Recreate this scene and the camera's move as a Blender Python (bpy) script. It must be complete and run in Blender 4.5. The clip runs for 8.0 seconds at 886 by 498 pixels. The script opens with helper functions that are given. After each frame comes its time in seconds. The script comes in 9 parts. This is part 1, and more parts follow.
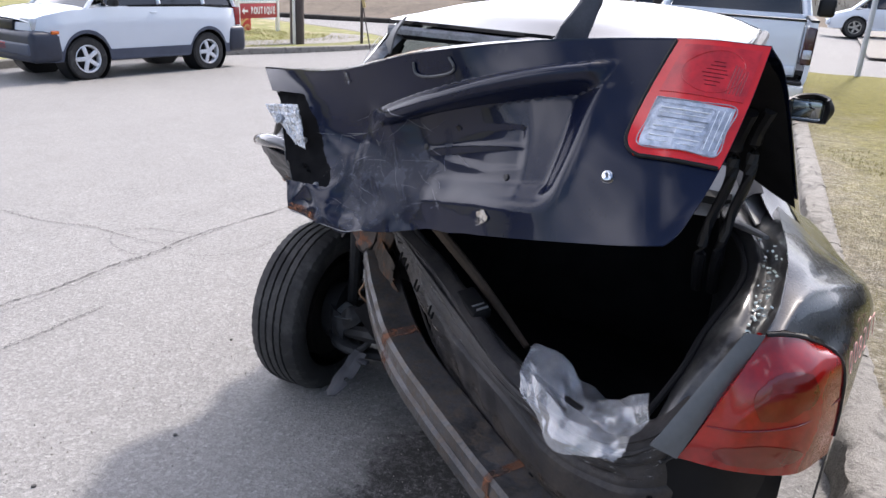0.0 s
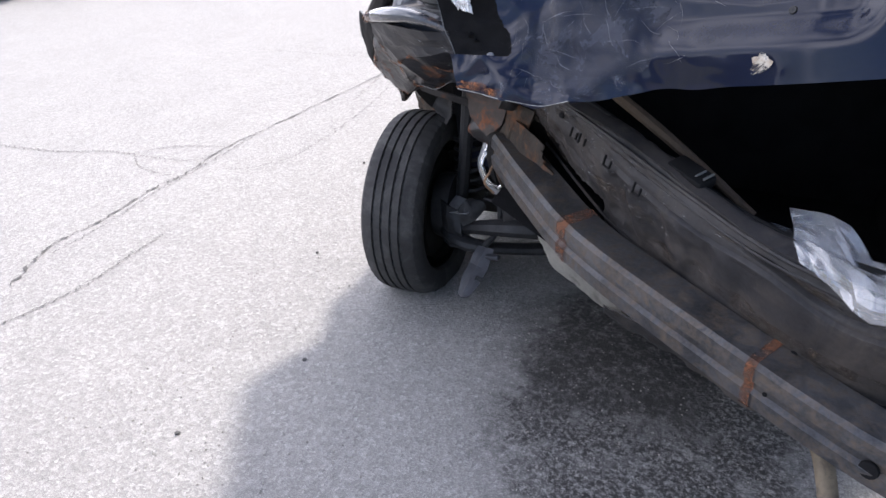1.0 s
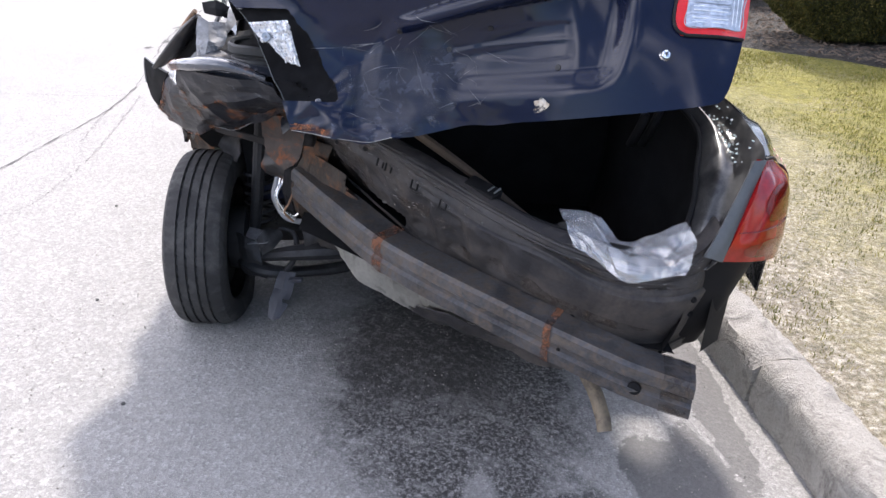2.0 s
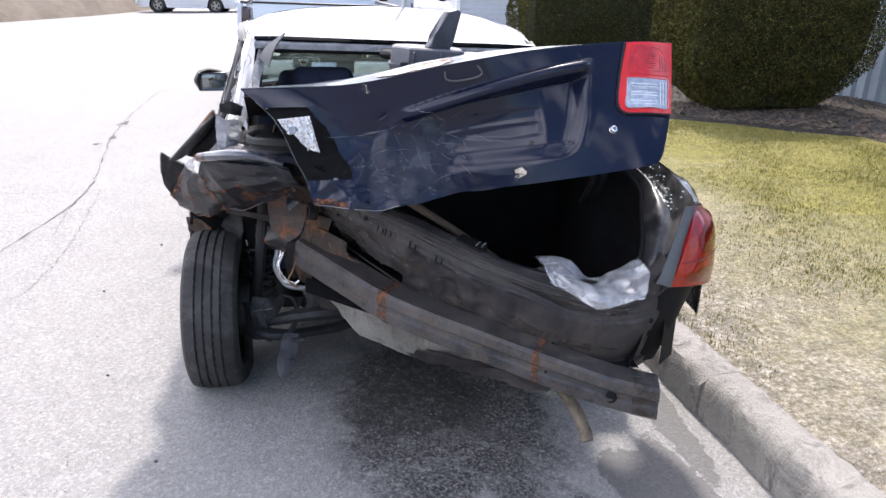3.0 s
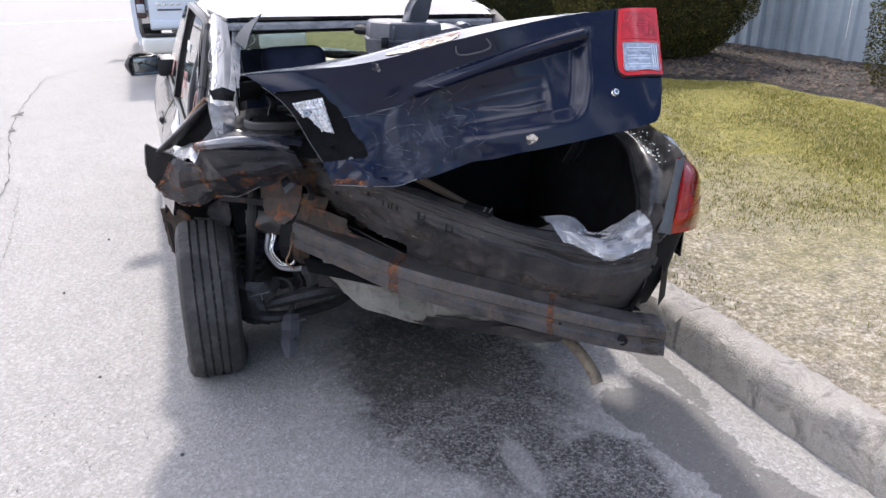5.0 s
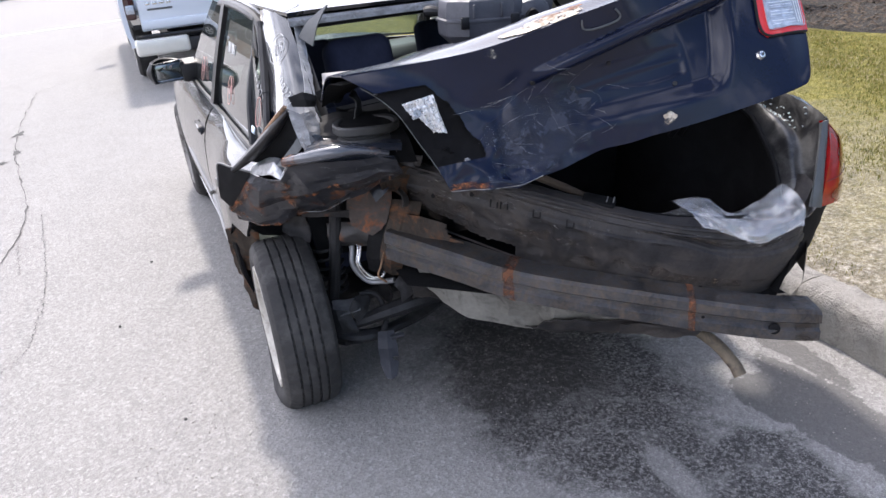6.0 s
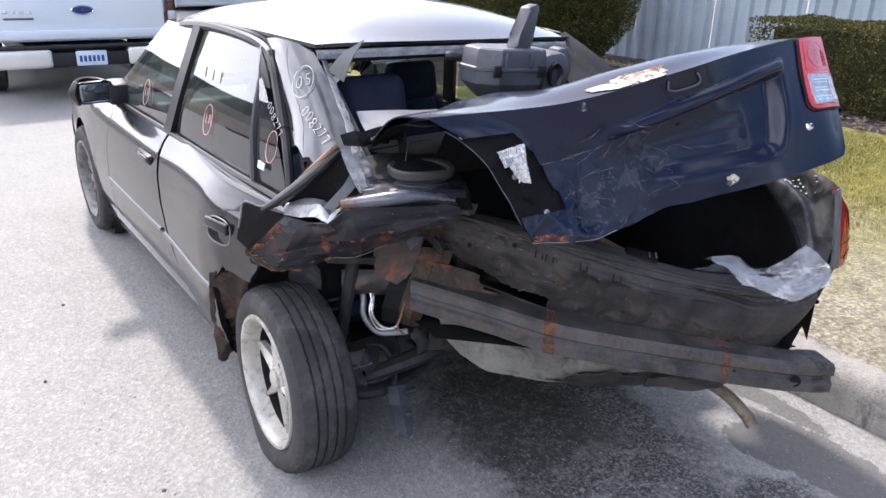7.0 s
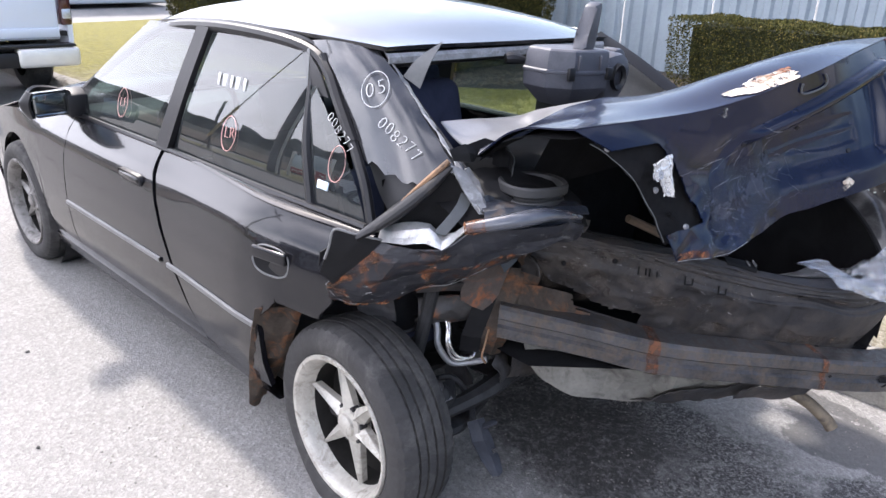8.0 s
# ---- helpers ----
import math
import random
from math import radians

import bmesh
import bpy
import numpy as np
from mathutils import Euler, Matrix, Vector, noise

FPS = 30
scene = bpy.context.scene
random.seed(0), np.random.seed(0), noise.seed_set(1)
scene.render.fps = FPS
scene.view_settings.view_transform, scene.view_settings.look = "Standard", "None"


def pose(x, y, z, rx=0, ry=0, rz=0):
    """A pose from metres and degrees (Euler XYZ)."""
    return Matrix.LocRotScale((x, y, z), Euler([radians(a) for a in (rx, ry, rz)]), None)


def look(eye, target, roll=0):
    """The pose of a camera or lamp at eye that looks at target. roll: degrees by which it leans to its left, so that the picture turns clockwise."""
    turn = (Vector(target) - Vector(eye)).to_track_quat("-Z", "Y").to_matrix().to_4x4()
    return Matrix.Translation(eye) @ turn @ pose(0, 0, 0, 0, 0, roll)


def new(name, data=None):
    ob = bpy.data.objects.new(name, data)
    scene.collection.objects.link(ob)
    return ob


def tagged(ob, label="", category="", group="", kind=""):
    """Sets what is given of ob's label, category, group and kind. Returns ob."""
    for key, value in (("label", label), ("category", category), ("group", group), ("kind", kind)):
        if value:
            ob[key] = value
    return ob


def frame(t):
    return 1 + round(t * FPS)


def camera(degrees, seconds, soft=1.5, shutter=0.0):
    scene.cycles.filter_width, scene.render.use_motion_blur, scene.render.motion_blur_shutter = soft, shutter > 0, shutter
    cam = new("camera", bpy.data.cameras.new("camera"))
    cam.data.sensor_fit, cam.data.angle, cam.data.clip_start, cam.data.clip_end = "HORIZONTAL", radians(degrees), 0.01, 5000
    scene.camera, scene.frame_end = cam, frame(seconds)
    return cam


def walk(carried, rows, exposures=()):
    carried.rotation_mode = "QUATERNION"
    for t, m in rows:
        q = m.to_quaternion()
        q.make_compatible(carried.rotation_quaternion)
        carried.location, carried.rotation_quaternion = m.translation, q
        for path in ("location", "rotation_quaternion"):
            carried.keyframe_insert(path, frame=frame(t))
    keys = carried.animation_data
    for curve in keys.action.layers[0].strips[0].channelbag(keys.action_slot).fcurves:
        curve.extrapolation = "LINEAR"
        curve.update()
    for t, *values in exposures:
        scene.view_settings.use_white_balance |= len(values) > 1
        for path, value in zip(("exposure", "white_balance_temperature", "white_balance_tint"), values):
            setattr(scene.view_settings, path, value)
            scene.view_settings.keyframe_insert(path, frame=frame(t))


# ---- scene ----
cam = camera(62.4, 8.0)
EXPOSURES = [(t, stops, 6500, 14) for t, stops in ((0.0, 0.63), (0.5, 0.94), (1.0, 1.04), (2.0, 1.17), (3.5, 0.98), (4.0, 0.90), (6.0, 0.90), (7.0, 1.05), (8.0, 1.19))]
PATH = [
    (0, (0.892, -2.083, 1.472), (0.071, -0.396, 0.78), 2.7),
    (0.2, (0.843, -2.129, 1.404), (0.095, -0.437, 0.645), 4.7),
    (0.5, (0.704, -2.120, 1.401), (0.110, -0.414, 0.542), 1.65),
    (0.7, (0.542, -2.066, 1.388), (-0.103, -0.418, 0.457), -2.8),
    (0.8, (0.451, -2.080, 1.409), (-0.233, -0.463, 0.451), -3.3),
    (1, (0.325, -2.115, 1.366), (-0.355, -0.497, 0.406), -2.7),
    (1.2, (0.267, -2.153, 1.394), (-0.244, -0.468, 0.446), -1.5),
    (1.3, (0.245, -2.172, 1.383), (-0.141, -0.421, 0.496), 0.2),
    (1.5, (0.162, -2.274, 1.405), (0.018, -0.498, 0.496), 2.7),
    (1.7, (0.088, -2.343, 1.464), (0.051, -0.590, 0.502), 1.4),
    (2, (0.063, -2.435, 1.468), (0.165, -0.645, 0.582), 3.0),
    (2.2, (0.056, -2.527, 1.492), (0.19, -0.693, 0.707), 1.7),
    (3.3, (-0.264, -2.852, 1.55), (0.113, -1.007, 0.876), 3.2),
    (3.5, (-0.285, -2.872, 1.553), (0.129, -1.032, 0.889), 4.3),
    (4, (-0.217, -2.85, 1.556), (0.175, -1.025, 0.835), 0.9),
    (4.2, (-0.237, -2.812, 1.53), (0.179, -1.01, 0.768), 0.4),
    (5.3, (-0.68, -2.775, 1.599), (-0.09, -1.031, 0.816), -0.7),
    (5.5, (-0.728, -2.703, 1.584), (-0.242, -0.954, 0.743), -3.1),
    (5.7, (-0.770, -2.566, 1.584), (-0.266, -0.815, 0.759), -6.8),
    (5.8, (-0.805, -2.502, 1.575), (-0.277, -0.763, 0.739), -6.7),
    (6, (-0.841, -2.412, 1.603), (-0.271, -0.69, 0.76), -6.3),
    (6.2, (-0.925, -2.324, 1.581), (-0.262, -0.606, 0.801), -4.9),
    (6.3, (-0.977, -2.293, 1.573), (-0.254, -0.589, 0.815), -3.1),
    (6.5, (-1.102, -2.222, 1.587), (-0.232, -0.586, 0.834), -0.7),
    (6.7, (-1.231, -2.167, 1.606), (-0.286, -0.575, 0.851), -0.2),
    (7, (-1.378, -2.032, 1.616), (-0.372, -0.478, 0.858), 1.0),
    (7.2, (-1.415, -1.916, 1.624), (-0.406, -0.377, 0.840), -2.0),
    (7.4, (-1.469, -1.763, 1.587), (-0.408, -0.258, 0.806), -4.2),
    (7.5, (-1.509, -1.673, 1.599), (-0.486, -0.157, 0.789), -4.0),
    (7.7, (-1.578, -1.545, 1.626), (-0.494, -0.071, 0.819), -2.9),
    (8, (-1.736, -1.481, 1.585), (-0.475, -0.124, 0.832), 1.8),
]
walk(cam, [(t, look(eye, target, roll)) for t, eye, target, roll in PATH], EXPOSURES)

# ---- world, sun ----
SUN_DIR = Vector((0.10, 0.77, 0.93)).normalized()
world = bpy.data.worlds.new("sky")
scene.world = world
world.use_nodes = True
wn, wl = world.node_tree.nodes, world.node_tree.links
wn.clear()
w_out, w_bg, w_sky = wn.new("ShaderNodeOutputWorld"), wn.new("ShaderNodeBackground"), wn.new("ShaderNodeTexSky")
w_sky.sky_type, w_sky.sun_disc = "NISHITA", False
w_sky.sun_elevation, w_sky.sun_rotation = math.asin(SUN_DIR.z), math.atan2(SUN_DIR.x, SUN_DIR.y)
w_sky.air_density, w_sky.dust_density, w_sky.ozone_density = 1.0, 2.5, 1.5
w_bg.inputs["Strength"].default_value = 0.15
w_tc, w_cl, w_cr, w_mix = wn.new("ShaderNodeTexCoord"), wn.new("ShaderNodeTexNoise"), wn.new("ShaderNodeValToRGB"), wn.new("ShaderNodeMixRGB")
w_cl.inputs["Scale"].default_value, w_cl.inputs["Detail"].default_value = 2.6, 7
w_cr.color_ramp.elements[0].position, w_cr.color_ramp.elements[1].position = 0.46, 0.70
w_mix.inputs["Color2"].default_value = (15.4, 15.8, 17.6, 1)
wl.new(w_tc.outputs["Generated"], w_cl.inputs["Vector"])
# cloud thickens towards the sun's side and the west
w_dir, w_bank = wn.new("ShaderNodeVectorMath"), wn.new("ShaderNodeMath")
w_dir.operation, w_dir.inputs[1].default_value = "DOT_PRODUCT", (-0.14, 0.10, 0.0)
wl.new(w_tc.outputs["Generated"], w_dir.inputs[0])
wl.new(w_dir.outputs["Value"], w_bank.inputs[0])
wl.new(w_cl.outputs["Fac"], w_bank.inputs[1])
wl.new(w_bank.outputs[0], w_cr.inputs["Fac"])
wl.new(w_cr.outputs["Color"], w_mix.inputs["Fac"])
wl.new(w_sky.outputs["Color"], w_mix.inputs["Color1"])
wl.new(w_mix.outputs["Color"], w_bg.inputs["Color"])
wl.new(w_bg.outputs["Background"], w_out.inputs["Surface"])
sun = new("sun", bpy.data.lights.new("sun", "SUN"))
sun.data.energy, sun.data.angle, sun.data.color = 2.95, radians(4.2), (1.0, 0.955, 0.89)
sun.matrix_world = look((0, 0, 30), Vector((0, 0, 30)) - SUN_DIR)


# ---- materials ----
def ramp(nt, fac, stops):
    r = nt.nodes.new("ShaderNodeValToRGB")
    el = r.color_ramp.elements
    while len(el) < len(stops):
        el.new(0.5)
    for e, (p, c) in zip(el, stops):
        e.position, e.color = p, (*c, 1)
    nt.links.new(fac, r.inputs["Fac"])
    return r.outputs["Color"]


def noise_tex(nt, scale, detail=6, rough=0.6, dist=0.0, vec=None):
    n = nt.nodes.new("ShaderNodeTexNoise")
    n.inputs["Scale"].default_value, n.inputs["Detail"].default_value = scale, detail
    n.inputs["Roughness"].default_value, n.inputs["Distortion"].default_value = rough, dist
    if vec is None:
        tc = nt.nodes.new("ShaderNodeTexCoord")
        vec = tc.outputs["Object"]
    nt.links.new(vec, n.inputs["Vector"])
    return n.outputs["Fac"]


def mixc(nt, fac, a, b, mode="MIX"):
    m = nt.nodes.new("ShaderNodeMixRGB")
    m.blend_type = mode
    for sock, v in ((m.inputs["Fac"], fac), (m.inputs["Color1"], a), (m.inputs["Color2"], b)):
        if isinstance(v, bpy.types.NodeSocket):
            nt.links.new(v, sock)
        elif isinstance(v, (int, float)):
            sock.default_value = v
        else:
            sock.default_value = (*v, 1)
    return m.outputs["Color"]


def math_node(nt, op, a, b=0.5, clamp=False):
    m = nt.nodes.new("ShaderNodeMath")
    m.operation, m.use_clamp = op, clamp
    for sock, v in zip(m.inputs, (a, b)):
        if isinstance(v, bpy.types.NodeSocket):
            nt.links.new(v, sock)
        else:
            sock.default_value = v
    return m.outputs[0]


def stuff_mat(name, base, rough=0.6, metal=0.0, var=0.25, scale=6.0, grain=80.0, bump=0.15, dist=0.002, coat=0.0,
              over=None, over_at=(0.5, 0.6), over_scale=5.0, over_rough=0.85, rough_var=0.12, per_piece=0.0):
    """Principled surface with two scales of colour variation, bump, and an optional second layer (dirt, rust) in patches."""
    m = bpy.data.materials.new(name)
    m.use_nodes = True
    nt = m.node_tree
    b = nt.nodes["Principled BSDF"]
    big, fine = noise_tex(nt, scale, 5, 0.6, 0.6), noise_tex(nt, grain, 4, 0.65)
    lo, hi = tuple(c * (1 - var) for c in base), tuple(min(1, c * (1 + var)) for c in base)
    col = mixc(nt, 0.35, ramp(nt, big, [(0.3, lo), (0.7, hi)]), ramp(nt, fine, [(0.3, lo), (0.7, hi)]))
    r = math_node(nt, "MULTIPLY_ADD", fine, rough_var)
    r.node.inputs[2].default_value = rough - rough_var / 2
    if per_piece:
        oi = nt.nodes.new("ShaderNodeObjectInfo")
        f = math_node(nt, "MULTIPLY_ADD", oi.outputs["Random"], per_piece)
        f.node.inputs[2].default_value = 1 - per_piece / 2
        hsv = nt.nodes.new("ShaderNodeHueSaturation")
        nt.links.new(f, hsv.inputs["Value"]), nt.links.new(col, hsv.inputs["Color"])
        col = hsv.outputs["Color"]
    if over:
        msk = ramp(nt, noise_tex(nt, over_scale, 8, 0.7, 0.8), [(over_at[0], (0, 0, 0)), (over_at[1], (1, 1, 1))])
        ov = mixc(nt, fine, tuple(c * 0.6 for c in over), tuple(min(1, c * 1.3) for c in over))
        col = mixc(nt, msk, col, ov)
        r = mixc(nt, msk, r, (over_rough,) * 3)
        if metal:
            inv = math_node(nt, "SUBTRACT", 1.0, msk)
            nt.links.new(math_node(nt, "MULTIPLY", inv, metal), b.inputs["Metallic"])
    elif metal:
        b.inputs["Metallic"].default_value = metal
    nt.links.new(col, b.inputs["Base Color"])
    nt.links.new(r, b.inputs["Roughness"])
    b.inputs["Coat Weight"].default_value, b.inputs["Coat Roughness"].default_value = coat, 0.04
    if bump:
        bp = nt.nodes.new("ShaderNodeBump")
        bp.inputs["Strength"].default_value, bp.inputs["Distance"].default_value = bump, dist
        nt.links.new(math_node(nt, "ADD", fine, big), bp.inputs["Height"])
        nt.links.new(bp.outputs["Normal"], b.inputs["Normal"])
    return m


def glass_mat(name, tint, gloss=0.0, body=None, body_amount=0.0, shine=1.8, least=0.03):
    """A thin pane: tinted, clear, with a Fresnel reflection; body: dust or milkiness."""
    m = bpy.data.materials.new(name)
    m.use_nodes = True
    nt = m.node_tree
    nt.nodes.clear()
    out, tr, gl, fr = (nt.nodes.new("ShaderNode" + k) for k in ("OutputMaterial", "BsdfTransparent", "BsdfGlossy", "LayerWeight"))
    tr.inputs["Color"].default_value = (*tint, 1)
    gl.inputs["Roughness"].default_value, gl.inputs["Color"].default_value = gloss, (1, 1, 1, 1)
    fr.inputs["Blend"].default_value = 0.5
    edge = math_node(nt, "POWER", fr.outputs["Facing"], 5.0)
    sheen = math_node(nt, "MULTIPLY_ADD", edge, 0.953)
    sheen.node.inputs[2].default_value = 0.047
    mix = nt.nodes.new("ShaderNodeMixShader")
    nt.links.new(math_node(nt, "MULTIPLY_ADD", sheen, shine, True), mix.inputs[0])
    mix.inputs[0].links[0].from_node.inputs[2].default_value = least
    base = tr.outputs[0]
    if body:
        df = nt.nodes.new("ShaderNodeBsdfDiffuse")
        df.inputs["Color"].default_value = (*body, 1)
        m2 = nt.nodes.new("ShaderNodeMixShader")
        dust = ramp(nt, noise_tex(nt, 14, 6, 0.7), [(0.25, (body_amount * 0.25,) * 3), (0.80, (body_amount,) * 3)])
        nt.links.new(dust, m2.inputs[0]), nt.links.new(tr.outputs[0], m2.inputs[1]), nt.links.new(df.outputs[0], m2.inputs[2])
        base = m2.outputs[0]
    nt.links.new(base, mix.inputs[1]), nt.links.new(gl.outputs[0], mix.inputs[2])
    nt.links.new(mix.outputs[0], out.inputs["Surface"])
    return m


def road_mat():
    """Worn pale asphalt with aggregate, tyre-track polish, an oily and watery spill that has run towards the kerb, and
    shade under the beam painted into the spill's mask.
    """
    m = bpy.data.materials.new("worn_asphalt")
    m.use_nodes = True
    nt = m.node_tree
    b = nt.nodes["Principled BSDF"]
    tc = nt.nodes.new("ShaderNodeTexCoord")
    v = tc.outputs["Object"]
    big, mid, grit = noise_tex(nt, 0.35, 5, 0.6, 0.5, v), noise_tex(nt, 3.0, 6, 0.65, 0.3, v), noise_tex(nt, 260, 3, 0.7, 0, v)
    vor = nt.nodes.new("ShaderNodeTexVoronoi")
    vor.inputs["Scale"].default_value = 95
    nt.links.new(v, vor.inputs["Vector"])
    col = ramp(nt, big, [(0.3, (0.235, 0.225, 0.215)), (0.7, (0.29, 0.28, 0.265))])
    col = mixc(nt, 0.35, col, ramp(nt, mid, [(0.3, (0.17, 0.165, 0.16)), (0.7, (0.33, 0.32, 0.305))]))
    col = mixc(nt, 0.54, col, ramp(nt, grit, [(0.32, (0.09, 0.09, 0.09)), (0.52, (0.26, 0.25, 0.24)), (0.72, (0.52, 0.50, 0.47))]))
    stone = nt.nodes.new("ShaderNodeMixRGB")
    nt.links.new(ramp(nt, vor.outputs["Color"], [(0.0, (0.65,) * 3), (0.7, (1.0,) * 3), (1.0, (1.38,) * 3)]), stone.inputs["Color2"])
    nt.links.new(col, stone.inputs["Color1"])
    stone.blend_type, stone.inputs["Fac"].default_value = "MULTIPLY", 0.8
    col = stone.outputs["Color"]
    sep = nt.nodes.new("ShaderNodeSeparateXYZ")
    nt.links.new(v, sep.inputs[0])
    wob, wob2 = noise_tex(nt, 3.2, 8, 0.72, 0.6, v), noise_tex(nt, 11, 6, 0.7, 0.3, v)

    def blob(x, y, rx, ry, edge):
        dx = math_node(nt, "DIVIDE", math_node(nt, "SUBTRACT", sep.outputs[0], x), rx)
        dy = math_node(nt, "DIVIDE", math_node(nt, "SUBTRACT", sep.outputs[1], y), ry)
        d = math_node(nt, "SQRT", math_node(nt, "ADD", math_node(nt, "MULTIPLY", dx, dx), math_node(nt, "MULTIPLY", dy, dy)))
        d = math_node(nt, "ADD", d, math_node(nt, "MULTIPLY", math_node(nt, "SUBTRACT", wob, 0.5), 1.5))
        d = math_node(nt, "ADD", d, math_node(nt, "MULTIPLY", math_node(nt, "SUBTRACT", wob2, 0.5), 0.5))
        return ramp(nt, d, [(1.0 - edge, (1, 1, 1)), (1.0 if edge < 0.3 else 0.99, (0, 0, 0))])

    oil_and_shade = mixc(nt, 1.0, blob(0.26, -0.40, 0.47, 0.86, 0.34), blob(0.54, -1.16, 0.22, 0.30, 0.2), "LIGHTEN")
    dry = blob(0.285, -1.0, 0.055, 0.17, 0.35)
    oil_and_shade = mixc(nt, 1.0, oil_and_shade, math_node(nt, "SUBTRACT", 1.0, math_node(nt, "MULTIPLY", dry, 0.8)), "MULTIPLY")
    speck = ramp(nt, noise_tex(nt, 75, 6, 0.85, 0.3, v), [(0.42, (0.05,) * 3), (0.52, (1, 1, 1))])
    speck2 = ramp(nt, noise_tex(nt, 9, 5, 0.7, 0.5, v), [(0.30, (0.40,) * 3), (0.48, (1, 1, 1))])
    oil_and_shade = mixc(nt, 1.0, mixc(nt, 1.0, oil_and_shade, speck, "MULTIPLY"), speck2, "MULTIPLY")
    # near-black core painted over the spill for the shade below the beam
    oil_and_shade = mixc(nt, 1.0, oil_and_shade, mixc(nt, 1.0, blob(0.12, -0.22, 0.42, 0.52, 0.5), ramp(nt, noise_tex(nt, 38, 6, 0.8, 0.2, v), [(0.36, (0.35,) * 3), (0.54, (1, 1, 1))]), "MULTIPLY"), "LIGHTEN")
    wet = mixc(nt, 1.0, blob(0.93, -1.02, 0.15, 0.40, 0.06), blob(0.80, -0.80, 0.10, 0.16, 0.06), "LIGHTEN")
    wet = mixc(nt, 1.0, wet, blob(1.10, -0.35, 0.07, 0.6, 0.06), "LIGHTEN")
    wet = mixc(nt, 1.0, wet, blob(1.02, -1.6, 0.12, 0.4, 0.06), "LIGHTEN")
    col = mixc(nt, math_node(nt, "MULTIPLY", oil_and_shade, 0.94), col, (0.011, 0.0095, 0.0090))
    col = mixc(nt, math_node(nt, "MULTIPLY", wet, 0.72), col, (0.055, 0.052, 0.050))
    nt.links.new(col, b.inputs["Base Color"])
    rr = mixc(nt, math_node(nt, "MULTIPLY", oil_and_shade, 0.5), (0.9,) * 3, (0.5,) * 3)
    nt.links.new(mixc(nt, math_node(nt, "MULTIPLY", wet, 0.5), rr, (0.45,) * 3), b.inputs["Roughness"])
    bp = nt.nodes.new("ShaderNodeBump")
    bp.inputs["Strength"].default_value, bp.inputs["Distance"].default_value = 0.55, 0.004
    nt.links.new(math_node(nt, "ADD", grit, vor.outputs["Distance"]), bp.inputs["Height"])
    nt.links.new(bp.outputs["Normal"], b.inputs["Normal"])
    return m


def flake_mat(name, dark, light, rough=0.9, at=(0.42, 0.62), scale=22, grain=90):
    """Rust, primer or scratched paint that has come through in broken flecks, with what lies under it showing between."""
    m = bpy.data.materials.new(name)
    m.use_nodes = True
    nt = m.node_tree
    b = nt.nodes["Principled BSDF"]
    nt.links.new(ramp(nt, noise_tex(nt, grain, 5, 0.7), [(0.32, dark), (0.68, light)]), b.inputs["Base Color"])
    b.inputs["Roughness"].default_value = rough
    tr, mix = nt.nodes.new("ShaderNodeBsdfTransparent"), nt.nodes.new("ShaderNodeMixShader")
    nt.links.new(ramp(nt, noise_tex(nt, scale, 8, 0.72, 0.5), [(at[0], (0, 0, 0)), (at[1], (1, 1, 1))]), mix.inputs[0])
    nt.links.new(tr.outputs[0], mix.inputs[1]), nt.links.new(b.outputs[0], mix.inputs[2])
    nt.links.new(mix.outputs[0], nt.nodes["Material Output"].inputs["Surface"])
    return m


